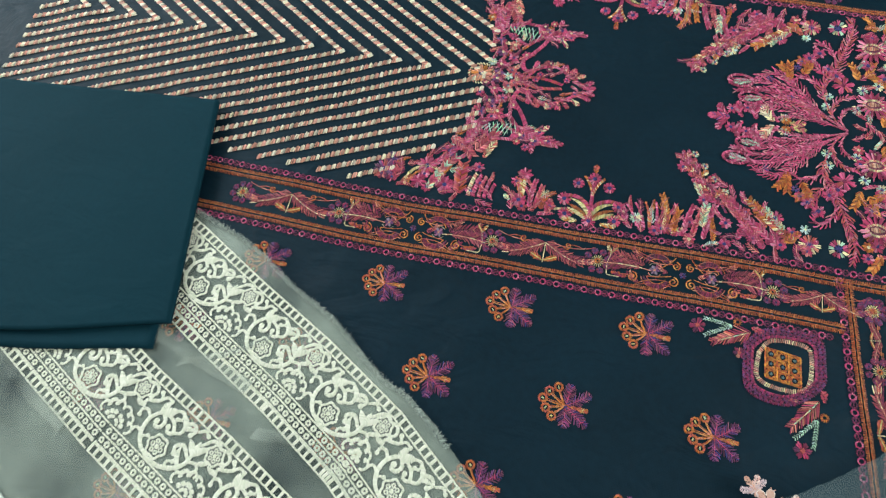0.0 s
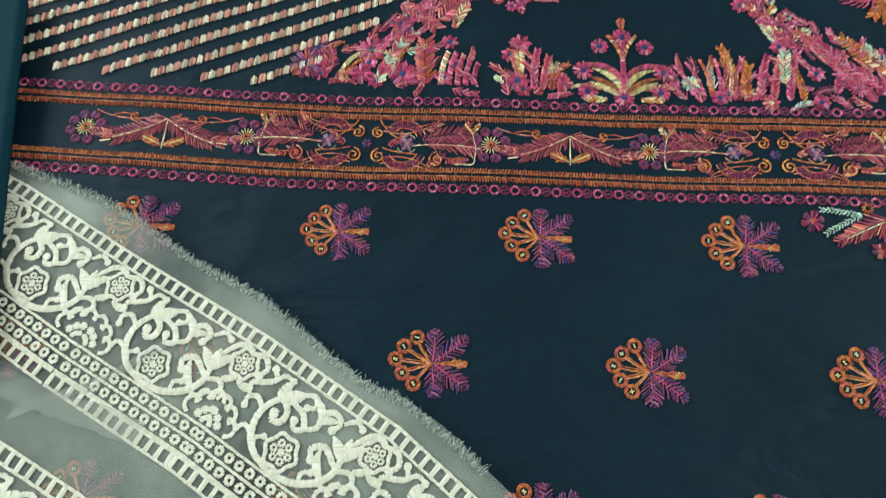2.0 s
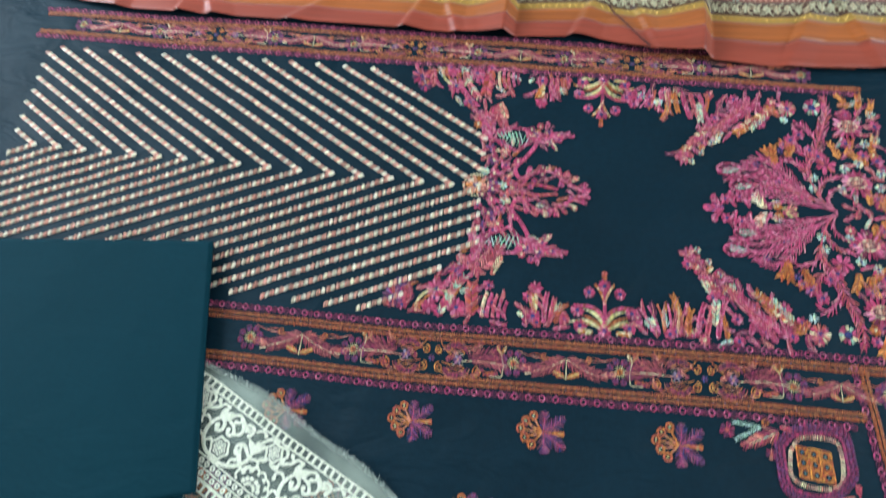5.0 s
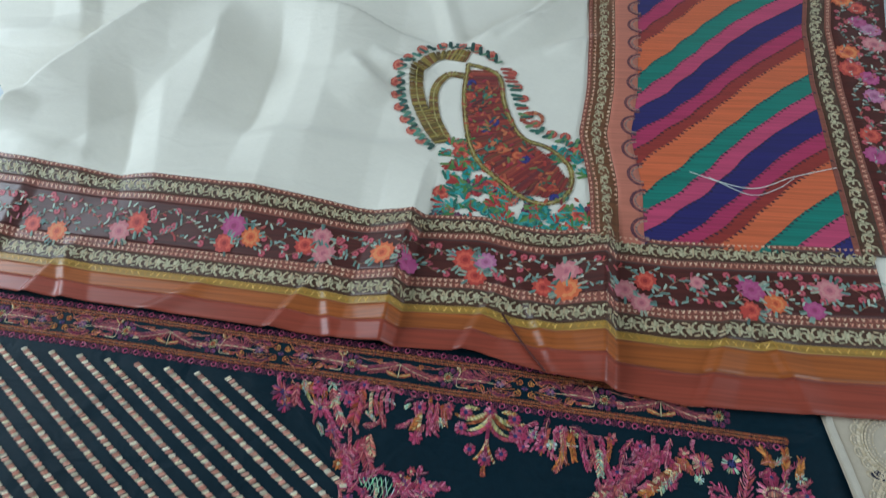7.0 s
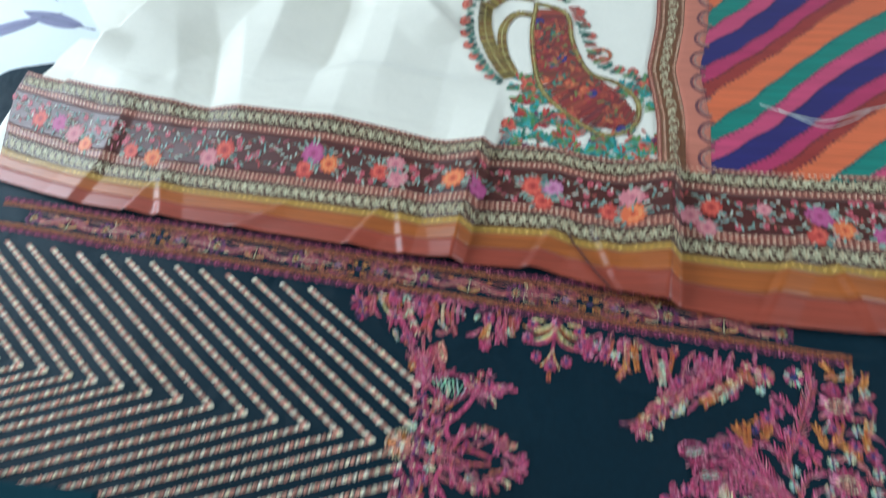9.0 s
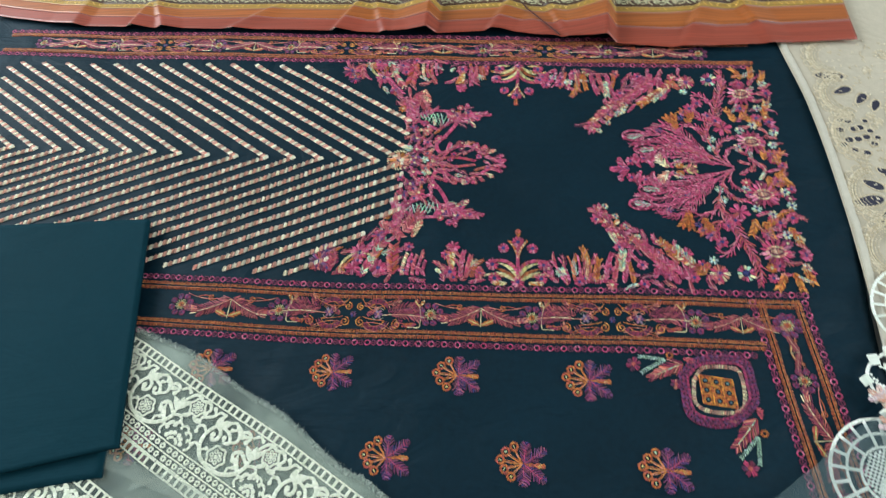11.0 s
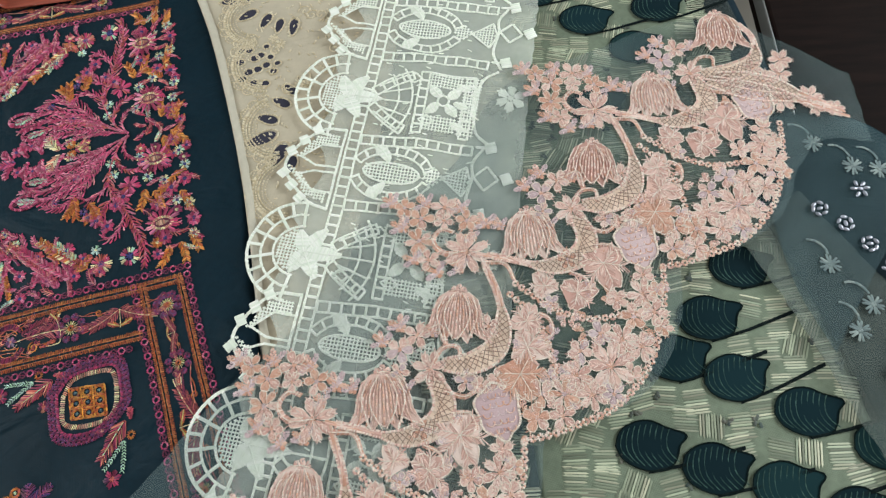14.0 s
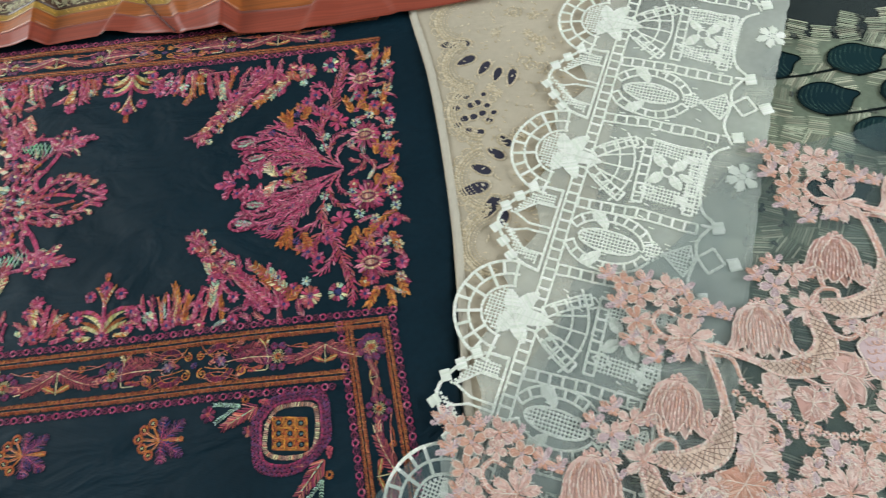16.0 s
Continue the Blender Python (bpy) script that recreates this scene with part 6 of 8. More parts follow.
def paisley(ox, oy, flip=1):
    s = Sew(lie_motif, 0.0002, 0.08, 0.2, slim=1.0).at(ox, oy, 0, 1, flip)
    body = smooth_line([(-0.002, 0.072), (0.046, 0.052), (0.060, -0.015), (0.086, -0.078), (0.126, -0.100), (0.155, -0.136), (0.150, -0.182), (0.111, -0.199), (0.061, -0.164), (0.020, -0.111), (-0.001, -0.009), (-0.002, 0.072)], 60)
    mid = smooth_line([(0.022, 0.060), (0.026, 0.0), (0.050, -0.085), (0.098, -0.142), (0.128, -0.164), (0.146, -0.172)], 30)
    wide = lambda t: float(np.interp(t, (0.0, 0.3, 0.55, 0.85, 1.0), (0.050, 0.066, 0.078, 0.086, 0.040)))
    s.cord(mid, wide, 0.0022, ["8a302c", "94382e", "7a2a2a", "9a4434", "6a2c30", "74402c"], 88, 0.0032)
    s.done("paisley_body", shawl, PRINT)["kind"] = "stuff"
    s = Sew(lie_motif, 0.0006, 0.08, 0.2, slim=1.0).at(ox, oy, 0, 1, flip)
    for i in range(170):
        x, y = mid[random.randrange(3, 30)]
        x, y = x + random.uniform(-0.026, 0.026), y + random.uniform(-0.026, 0.026)
        a, n = random.uniform(0, 360), random.uniform(0.007, 0.014)
        s.stitch(x, y, x + n * math.cos(a), y + n * math.sin(a), 0.004, ["3f5a4a", "b0583c", "7a7a44", "a02f40", "a83c34", "b05038", "5a2a30", "c07048", "7a3030"], 0.0002)
        if i % 14 == 0:
            rose(s, x, y, 0.008, [["2c2c70", "3c3c88", "202058"], ["c85a3a", "d87a50", "a03c2c"], ["3a6a60", "5a8a70", "284a48"]][i % 3])
    for pts, w in ((body, 0.008), (smooth_line([(-0.004, 0.086), (-0.050, 0.094), (-0.078, 0.055), (-0.072, -0.004), (-0.048, -0.060), (-0.024, -0.098)], 40), 0.024), (smooth_line([(-0.002, 0.046), (-0.032, 0.048), (-0.048, 0.010), (-0.040, -0.044), (-0.020, -0.088)], 30), 0.015)):
        s.cord(pts, w, 0.0022, ["6a5a24", "8a7430", "5a4420", "a08c48", "7a4a28"], 80, 0.0026)
        s.run(pts, 0.0022, ["a89a5c", "b4a870", "94884c"], 0.0045, 0.0002)
    s.done("paisley_outline", shawl, PRINT)
    s = Sew(lie_motif, 0.0006, 0.08, 0.2, slim=1.0).at(ox, oy, 0, 1, flip)
    hook = smooth_line([(0.040, 0.078), (-0.010, 0.100), (-0.055, 0.108), (-0.094, 0.058), (-0.088, -0.010), (-0.060, -0.070), (-0.034, -0.104)], 60)
    for i, (x, y, a, t) in enumerate(evenly(hook, 0.013)):
        b = a - 1.57
        s.stitch(x, y, x + 0.016 * math.cos(b + 0.5), y + 0.016 * math.sin(b + 0.5), 0.006, ["3f6a62", "5a8a78", "2f4f48"])
        s.stitch(x, y, x + 0.014 * math.cos(b - 0.5), y + 0.006 * math.sin(b - 0.5), 0.005, ["6a8a70", "3a5a50"])
        if i % 2:
            rose(s, x + 0.014 * math.cos(b), y + 0.006 * math.sin(b), 0.009, ["c05a4c", "d8846c", "a03c38"])
    side = smooth_line([(0.048, 0.066), (0.070, 0.0), (0.092, -0.060), (0.130, -0.086), (0.172, -0.100)], 50)
    for i, (x, y, a, t) in enumerate(evenly(side, 0.010)):
        b = a + 1.2 + 0.5 * math.sin(3.1 * i)
        s.stitch(x, y, x + 0.020 * math.cos(b), y + 0.020 * math.sin(b), 0.006, ["2f5a50", "3a6a5a", "6a8a5a", "a0483c"])
        if i % 3 == 1:
            rose(s, x + 0.016 * math.cos(b), y + 0.016 * math.sin(b), 0.008, ["b04a40", "d0705c", "8a302c"])
    s.cord(bend(0.088, -0.048, 100, 0.062, -250, 18), lambda t: 0.010 * (1 - 0.6 * t), 0.002, ["a05038", "c07850", "7a3828"], 80, 0.0024)
    s.done("paisley_leaves", shawl, PRINT)
    # the flowered corner round its foot
    s = Sew(lie_motif, 0.0003, 0.08, 0.2, slim=1.0).at(ox, oy, 0, 1, flip)
    for i in range(360):
        u, v = random.random(), random.random()
        x, y = -0.018 + 0.200 * u, -0.238 + (0.135 + 0.02 * math.sin(9 * u)) * v
        if min((x - q[0]) ** 2 + (y - q[1]) ** 2 for q in mid) < 0.040 ** 2 or (u > 0.2 and v > 0.85 and u < 0.75):
            continue
        kind = i % 5
        if kind == 0:
            rose(s, x, y, random.uniform(0.006, 0.014), random.choice([["8a2430", "b03a40", "601a28"], ["c0483c", "d87058", "902f2c"], ["2f7070", "4a9a90", "205050"], ["5a2a48", "7a4060", "3a1a30"]]))
        else:
            a, n = random.uniform(0, 6.283), random.uniform(0.010, 0.018)
            for q in (-0.5, 0, 0.5):
                s.stitch(x, y, x + n * math.cos(a + q), y + n * math.sin(a + q), 0.0042, random.choice([["2f6a58", "3f7a60"], ["2f8a8a", "4aa09a"], ["4a7a3c", "6a8a4a"], ["a03430", "c04a40"]]))
    s.done("corner_print", shawl, PRINT)["kind"] = "stuff"


paisley(0.119, 0.907)
s = Sew(lie_motif, 0.0004, 0.08, 0.2, slim=1.0)
for f, tones, w in ((1.0, ["6a5a24", "8a7430", "a08c48"], 0.02), (0.62, ["c05a3c", "d07a50"], 0.03), (0.25, ["3f6a62", "b03a38"], 0.03)):
    s.cord(circle(-0.02, 1.40, 0.105 * f, 50), w, 0.003, tones, 80, 0.0036)
for i in range(26):
    a = 6.283 * i / 26
    x, y = -0.02 + 0.128 * math.cos(a), 1.40 + 0.135 * math.sin(a)
    if y < 1.44:
        s.stitch(x * 0.95, y - 0.004, x, y + 0.012 * math.sin(a), 0.008, ["3f6a62", "5a8a78"])
        rose(s, x, y, 0.011, ["c05a4c", "d8846c", "a03c38"])
s.done("paisley_tip", shawl, PRINT)


# loose threads lying on the shawl
for pts, wide, tones, label in (([(0.429, 0.775), (0.463, 0.760), (0.508, 0.751), (0.559, 0.774), (0.617, 0.794)], 0.0012, ["e8ece4", "dfe4dc"], "pale loose thread lying across the striped panel"), ([(0.452, 0.767), (0.500, 0.740), (0.535, 0.752), (0.560, 0.772)], 0.0010, ["dfe8e0", "d0dcd4"], "pale loose thread lying across the striped panel"), ([(0.196, 0.540), (0.212, 0.516), (0.226, 0.496), (0.246, 0.472)], 0.0022, ["4a1a14", "5a2018"], "dark red thread hanging over the orange hem")):
    s = Sew(lie_print, 0.0012, 0.8, 0.1, slim=1.0)
    s.run(smooth_line(pts, 40), wide, tones, 0.004)
    tagged(s.done("loose_thread", None, COTTON), label, "thread", "loose threads")


# ---- beige eyelet edge ----
s = Sew(lie_beige, 0.0003, 0.5, 0.15, slim=1.0)
TAN = ["dccbae", "d2c0a2", "e2d4ba", "c8b696"]
EDGE = [(0.5135, 0.62), (0.5255, 0.47), (0.5425, 0.35), (0.5495, 0.196), (0.5475, 0.107), (0.5435, 0.044), (0.54, -0.05)]
sheet("bound_edge", EDGE, [(x + 0.0075, y) for x, y in EDGE], 160, 3, lambda x, y: lie_beige(x, y) + 0.0016 + wave(x, y, 0.02, 0.0008, 35), woven("folded_edge", (0.60, 0.54, 0.44), rough=0.8, mottle=0.15), eyelet, 0.001, "pale folded edge", 0.0008)
SCALLOPS = ((0.592, 0.366, 0.034), (0.594, 0.304, 0.036), (0.594, 0.222, 0.037), (0.590, 0.150, 0.034), (0.590, 0.430, 0.034))
for cx, cy, r in SCALLOPS:
    s = Sew(lie_beige, 0.0003, 0.5, 0.15, slim=1.0)
    for f, w in ((1.0, 0.0035), (0.90, 0.002), (0.82, 0.002)):
        s.cord(circle(cx, cy, r * f, 30, 100, 262), w, 0.0014, TAN, 76)
    for f in (1.12, 0.95, 0.72, 0.62):
        for k in range(int(34 * f)):
            a = radians(100 + 162 * k / (34 * f))
            s.stitch(cx + r * f * math.cos(a) - 0.0008, cy + r * f * math.sin(a), cx + r * f * math.cos(a) + 0.0008, cy + r * f * math.sin(a), 0.0016, TAN)
    for k in range(9):
        a = radians(105 + 18 * k)
        s.run(circle(cx + r * 1.03 * math.cos(a), cy + r * 1.03 * math.sin(a), 0.0065, 8, 105 + 18 * k - 95, 105 + 18 * k + 95), 0.0016, TAN, 0.0022)
    s.done("scallop", eyelet, COTTON)
HOLE_SHADE = plain("eyelet_shadow", (0.03, 0.028, 0.05), rough=0.9)


def eyelet_hole(x, y, r, long=1.0, ang=0.0):
    """A bound hole; a dark disc laid on the cloth paints in its shade."""
    r *= 1.28
    s = Sew(lie_beige, 0.0003, 0.6, 0.12, slim=1.0).at(x, y, ang)
    s.cord([(r * long * math.cos(a) * (1 if math.cos(a) < 0 else 1.25), r * math.sin(a) * (1 - 0.25 * math.cos(a) * (long > 1))) for a in np.linspace(0, 6.283, 22)], 0.0022, 0.0012, TAN, 80)
    ring = s.done("eyelet", eyelet, COTTON)
    bm = bmesh.new()
    pts = [Vector((*s.w(r * long * 0.86 * math.cos(a) * (1 if math.cos(a) < 0 else 1.25), r * 0.86 * math.sin(a)), 0)) for a in np.linspace(0, 6.283, 15)[:-1]]
    for p in pts:
        p.z = lie_beige(p.x, p.y) + 0.0004
    bm.faces.new([bm.verts.new(p) for p in pts])
    part("shade_disc", bm, HOLE_SHADE, ring)


for x, y, r in ((0.570, 0.327, 0.0036), (0.579, 0.325, 0.0032), (0.567, 0.312, 0.0036), (0.574, 0.297, 0.0038), (0.583, 0.313, 0.0036), (0.590, 0.315, 0.0036), (0.594, 0.301, 0.0034), (0.600, 0.291, 0.0032), (0.584, 0.298, 0.0036), (0.566, 0.290, 0.0036), (0.577, 0.282, 0.0034), (0.589, 0.278, 0.0034), (0.600, 0.310, 0.0030), (0.606, 0.300, 0.0028), (0.584, 0.334, 0.003), (0.598, 0.325, 0.0028)):
    eyelet_hole(x, y, r)
for x, y, r, n, a in ((0.586, 0.233, 0.0046, 1.9, 150), (0.603, 0.249, 0.0044, 1.8, 140), (0.615, 0.262, 0.0040, 1.7, 125), (0.628, 0.268, 0.0036, 1.6, 110), (0.576, 0.212, 0.0060, 2.2, 190), (0.590, 0.190, 0.0060, 1.9, 230), (0.586, 0.374, 0.0046, 1.9, 200), (0.604, 0.361, 0.0044, 1.8, 230), (0.632, 0.344, 0.0044, 2.0, 250), (0.577, 0.398, 0.0060, 2.2, 175), (0.617, 0.350, 0.0040, 1.8, 245), (0.600, 0.175, 0.0046, 1.7, 245)):
    eyelet_hole(x, y, r, n, a)
s = Sew(lie_beige, 0.0003, 0.5, 0.2, slim=1.0)
for i in range(420):
    x, y = random.uniform(0.575, 0.70), random.uniform(0.14, 0.46)
    a = 3.1 * math.sin(40 * x) + 2.7 * math.cos(33 * y)
    s.stitch(x, y, x + 0.004 * math.cos(a), y + 0.004 * math.sin(a), 0.0016, TAN)
for i in range(14):
    s.run(spiral(random.uniform(0.60, 0.68), random.uniform(0.18, 0.44), 0.008, 60 * i, 1.3, (-1) ** i), 0.0018, TAN, 0.0024)
    s.daisy(random.uniform(0.60, 0.68), random.uniform(0.18, 0.44), 0.002, 0.007, 6, TAN, TAN, 2, 0.0016)
s.done("tone_stitching", eyelet, COTTON)["kind"] = "stuff"

# ---- cutwork lace ----
IVORY = ["f6f7ec", "f0f2e6", "fbfaf2", "eaeee0"]
CUT = (0.597, 0.173, -115.4)
CX, SX = math.cos(radians(CUT[2])), math.sin(radians(CUT[2]))
cut_at = lambda a, b: (CUT[0] + a * CX - b * SX, CUT[1] + a * SX + b * CX)
sheet("net", [cut_at(a, 0.028 + 0.012 * math.cos(a * 72)) for a in np.linspace(-0.55, 0.50, 40)], [cut_at(a, 0.232 + 0.014 * math.sin(a * 5)) for a in np.linspace(-0.55, 0.50, 40)], 120, 40, lie_cutwork, WHITE_NET, cutwork, 0.0005, "", 0.003)


def ladder(s, pts, gap, rung, w=0.0026):
    """Two cords with bars between them."""
    s.cord([(x, y) for x, y in pts], w, 0.0013, IVORY, 82)
    off = []
    for x, y, a, t in evenly(pts, rung):
        qx, qy = x - gap * math.sin(a), y + gap * math.cos(a)
        off.append((qx, qy))
        s.stitch(x, y, qx, qy, w * 1.0, IVORY, 0, 0.05)
    s.cord(off, w, 0.0013, IVORY, 82)


def lattice(s, pts, pitch=0.0034):
    """A netted filling inside a closed outline of few points."""
    p = np.array(pts)
    lo, hi = p.min(0), p.max(0)

    def inside(x, y):
        hit = False
        for (ax, ay), (bx, by) in zip(pts, pts[1:] + pts[:1]):
            if (ay > y) != (by > y) and x < (bx - ax) * (y - ay) / (by - ay) + ax:
                hit = not hit
        return hit

    for x in np.arange(lo[0], hi[0], pitch):
        for y in np.arange(lo[1], hi[1], pitch):
            if inside(x, y):
                s.stitch(x - pitch * 0.6, y, x + pitch * 0.6, y, 0.0014, IVORY)
                s.stitch(x, y - pitch * 0.6, x, y + pitch * 0.6, 0.0014, IVORY)


def white_square(s, x, y, r, ang=0.0):
    for k in range(5):
        q = (k - 2) * r * 0.42
        c, d = math.cos(radians(ang)), math.sin(radians(ang))
        s.stitch(x + q * c - r * d, y + q * d + r * c, x + q * c + r * d, y + q * d - r * c, r * 0.56, IVORY, 0.0006, 0.04)


def cut_house(s):
    base = [(-0.046, 0.050), (-0.040, 0.022), (0.0, -0.002), (0.034, 0.026), (0.042, 0.050)]
    s.cord(smooth_line(base, 30), 0.0036, 0.0013, IVORY, 82)
    s.cord([(-0.046, 0.050), (0.042, 0.050)], 0.003, 0.0013, IVORY, 82)
    lattice(s, [(-0.040, 0.046), (-0.036, 0.024), (-0.002, 0.002), (-0.012, 0.014), (-0.026, 0.028), (-0.028, 0.046)], 0.003)
    lattice(s, [(0.036, 0.046), (0.030, 0.026), (0.002, 0.002), (0.008, 0.014), (0.022, 0.030), (0.026, 0.046)], 0.003)
    for m, w in ((-1, 0.026), (1, 0.024)):
        s.cord([(m * w, 0.048), (m * w, 0.030), (m * 0.010, 0.012), (m * 0.003, 0.028), (m * 0.003, 0.048)], 0.0026, 0.0013, IVORY, 82)
    for k in range(3):
        white_square(s, -0.014 - 0.014 * k, 0.001 + 0.010 * k, 0.0048, 35)
        white_square(s, 0.010 + 0.012 * k, -0.001 + 0.011 * k, 0.0048, -35)
    # the fish and the tulip beside it
    fish = [(-0.006 + 0.011 * math.sin(t) * (1 if t < 3.1 else 1), 0.104 - 0.028 * math.cos(t)) for t in np.linspace(0, 6.283, 20)]
    s.cord(fish, 0.0026, 0.0012, IVORY, 80)
    lattice(s, fish[:-1], 0.0034)
    ladder(s, [(-0.006 + 0.021 * math.sin(t), 0.104 - 0.033 * math.cos(t)) for t in np.linspace(0.3, 2.9, 16)], -0.009, 0.0085)
    ladder(s, [(-0.006 - 0.021 * math.sin(t), 0.104 - 0.033 * math.cos(t)) for t in np.linspace(0.3, 2.9, 16)], 0.009, 0.0085)
    lattice(s, [(-0.008, 0.134), (0.003, 0.146), (-0.008, 0.156), (-0.019, 0.146)], 0.0032)
    lattice(s, [(-0.008, 0.154), (0.008, 0.176), (-0.008, 0.180), (-0.024, 0.176)], 0.0032)
    s.cord([(-0.008, 0.154), (0.008, 0.176), (-0.008, 0.182), (-0.024, 0.176), (-0.008, 0.154)], 0.0024, 0.0012, IVORY, 80)
    for m in (-1, 1):
        s.pad(-0.006 + m * 0.026, 0.086, 90 + m * 30, 0.020, 0.010, IVORY, m * 40, 0.0016)
    s.cord([(-0.014, 0.184), (-0.001, 0.196), (-0.014, 0.208), (-0.027, 0.196), (-0.014, 0.184)], 0.0032, 0.0012, IVORY, 80)
    white_square(s, -0.016, 0.216, 0.0056, 30)
    for a in (-0.043, 0.030):
        ladder(s, [(a, 0.066), (a - 0.004, 0.12), (a - 0.004, 0.178)], -0.010, 0.011)
        white_square(s, a - 0.005, 0.196, 0.0056, 20)
        s.stitch(a - 0.004, 0.180, a - 0.005, 0.194, 0.003, IVORY)


def cut_fan(s):
    for r, w in ((0.050, 0.0034), (0.037, 0.0028), (0.025, 0.0028)):
        s.cord(circle(0, 0.036, r, 34, 182, 358), w, 0.0013, IVORY, 82)
    for k in range(11):
        a = radians(186 + 16.8 * k)
        s.stitch(0.037 * math.cos(a), 0.036 + 0.037 * math.sin(a), 0.050 * math.cos(a), 0.036 + 0.050 * math.sin(a), 0.003, IVORY, 0, 0.05)
        if k % 2 == 0:
            s.stitch(0.025 * math.cos(a), 0.036 + 0.025 * math.sin(a), 0.037 * math.cos(a), 0.036 + 0.037 * math.sin(a), 0.003, IVORY, 0, 0.05)
    lattice(s, circle(0, 0.036, 0.023, 14, 185, 355), 0.0032)
    for a, n in ((35, 0.030), (90, 0.036), (145, 0.030), (-160, 0.022), (-20, 0.022)):
        s.pad(0, 0.040, a, n, 0.014, IVORY, 0, 0.0017)
    for a0, q in ((35, 1), (145, -1)):
        ladder(s, bend(0.012 * q, 0.064, 90 - 42 * q, 0.046, 18 * q), 0.010 * q, 0.010)
    for k in range(5):
        a = radians(58 + 16 * k)
        s.cord([(0.030 * math.cos(a), 0.046 + 0.030 * math.sin(a)), (0.062 * math.cos(a), 0.046 + 0.062 * math.sin(a))], 0.0024, 0.0013, IVORY, 82)
    s.cord(circle(0, 0.046, 0.048, 18, 50, 130), 0.0024, 0.0013, IVORY, 82)
    s.cord(circle(0, 0.046, 0.062, 18, 50, 130), 0.0026, 0.0013, IVORY, 82)
    for x, y in ((-0.030, 0.106), (0.018, 0.126)):
        s.cord([(x - 0.006, y), (x, y + 0.008), (x + 0.006, y), (x, y - 0.008), (x - 0.006, y)], 0.0022, 0.0012, IVORY, 80)
    s.cord(circle(-0.006, 0.140, 0.0058, 14), 0.0026, 0.0012, IVORY, 80)
    for a in (45, 135, 225, 315):
        s.pad(-0.006 + 0.006 * math.cos(radians(a)), 0.140 + 0.006 * math.sin(radians(a)), a, 0.016, 0.010, IVORY, 0, 0.0017)
    ladder(s, [(-0.038, 0.112), (0.034, 0.114)], 0.009, 0.010)
    ladder(s, [(-0.038, 0.160), (0.034, 0.162)], 0.009, 0.010)
    s.cord([(-0.038, 0.112), (-0.038, 0.170)], 0.0024, 0.0013, IVORY, 82)
    lattice(s, [(-0.036, 0.124), (-0.036, 0.156), (-0.022, 0.156), (-0.022, 0.124)], 0.0034)
    lattice(s, [(0.014, 0.124), (0.014, 0.156), (0.030, 0.156), (0.030, 0.124)], 0.0034)
    lattice(s, [(-0.036, 0.160), (-0.036, 0.178), (0.030, 0.178), (0.030, 0.160)], 0.0036)
    for x in (-0.028, -0.006, 0.018):
        s.pad(x, 0.152, 60, 0.014, 0.008, IVORY, 30, 0.0017)
    s.daisy(-0.020, 0.207, 0.004, 0.017, 6, IVORY, IVORY, 6, 0.002)
    s.cord(smooth_line([(-0.050, 0.190), (-0.036, 0.176), (-0.006, 0.172), (0.024, 0.178), (0.036, 0.192)], 30), 0.0034, 0.0013, IVORY, 82)


for k in range(-3, 3):
    for draw, da, name in ((cut_house, 0.0, "house_motif"), (cut_fan, 0.0877, "fan_motif")):
        a = 0.1755 * k + da
        x, y = cut_at(a, 0.0)
        s = Sew(lie_cutwork, 0.0004, 0.32, 0.12, slim=1.0).at(x, y, CUT[2])
        draw(s)
        s.done(name, cutwork, COTTON)
    s = Sew(lie_cutwork, 0.0004, 0.32, 0.12, slim=1.0).at(*cut_at(0.1755 * k, 0.0), CUT[2])
    ladder(s, [(-0.046, 0.054), (0.05, 0.055), (0.1295, 0.054)], 0.011, 0.0098)
    s.done("ladder_bar", cutwork, COTTON)
    s = Sew(lie_cutwork, 0.0004, 0.32, 0.12, slim=1.0).at(*cut_at(0.1755 * k, 0.0), CUT[2])
    s.cord(smooth_line([(-0.048, 0.190), (-0.030, 0.181), (-0.012, 0.183), (0.014, 0.181), (0.034, 0.192)], 24), 0.0034, 0.0013, IVORY, 82)
    s.done("wavy_edge", cutwork, COTTON)
    s = Sew(lie_cutwork, 0.0004, 0.32, 0.12, slim=1.0).at(*cut_at(0.1755 * k, 0.0), CUT[2])
    for q in range(60):
        x, y = random.uniform(-0.045, 0.129), random.uniform(0.07, 0.176)
        s.stitch(x, y, x + random.uniform(-0.003, 0.003), y + 0.006, 0.0014, IVORY)
    s.done("loose_threads", cutwork, COTTON)["kind"] = "stuff"

# ---- dark net with leaves ----
sheet("net", [(0.56, -0.62), (0.80, -0.64), (1.07, -0.60)], [(0.60, 0.62), (0.90, 0.60), (1.10, 0.34)], 60, 80, lie_leaf_net, DARK_NET, leaf_net, 0.0008)
sheet("lining", [(0.545, -0.62), (0.80, -0.64), (1.075, -0.60)], [(0.59, 0.62), (0.90, 0.60), (1.11, 0.34)], 40, 60, lambda x, y: lie_leaf_net(x, y) - 0.003, NAVY, leaf_net, 0.0008)
LEAVES = [(0.934, -0.082), (0.893, -0.108), (0.935, -0.137), (0.980, -0.179), (0.843, -0.170), (0.889, -0.201), (0.937, -0.229), (0.941, 0.262), (0.979, 0.212), (0.980, -0.045), (0.915, 0.155), (0.800, -0.235), (0.845, -0.265), (0.890, -0.295), (0.985, -0.262), (0.94, -0.32), (1.02, 0.255), (0.985, 0.305), (0.90, 0.315), (1.03, -0.22)]
GREENS = ["14282e", "182e34", "12242a", "1a3236"]
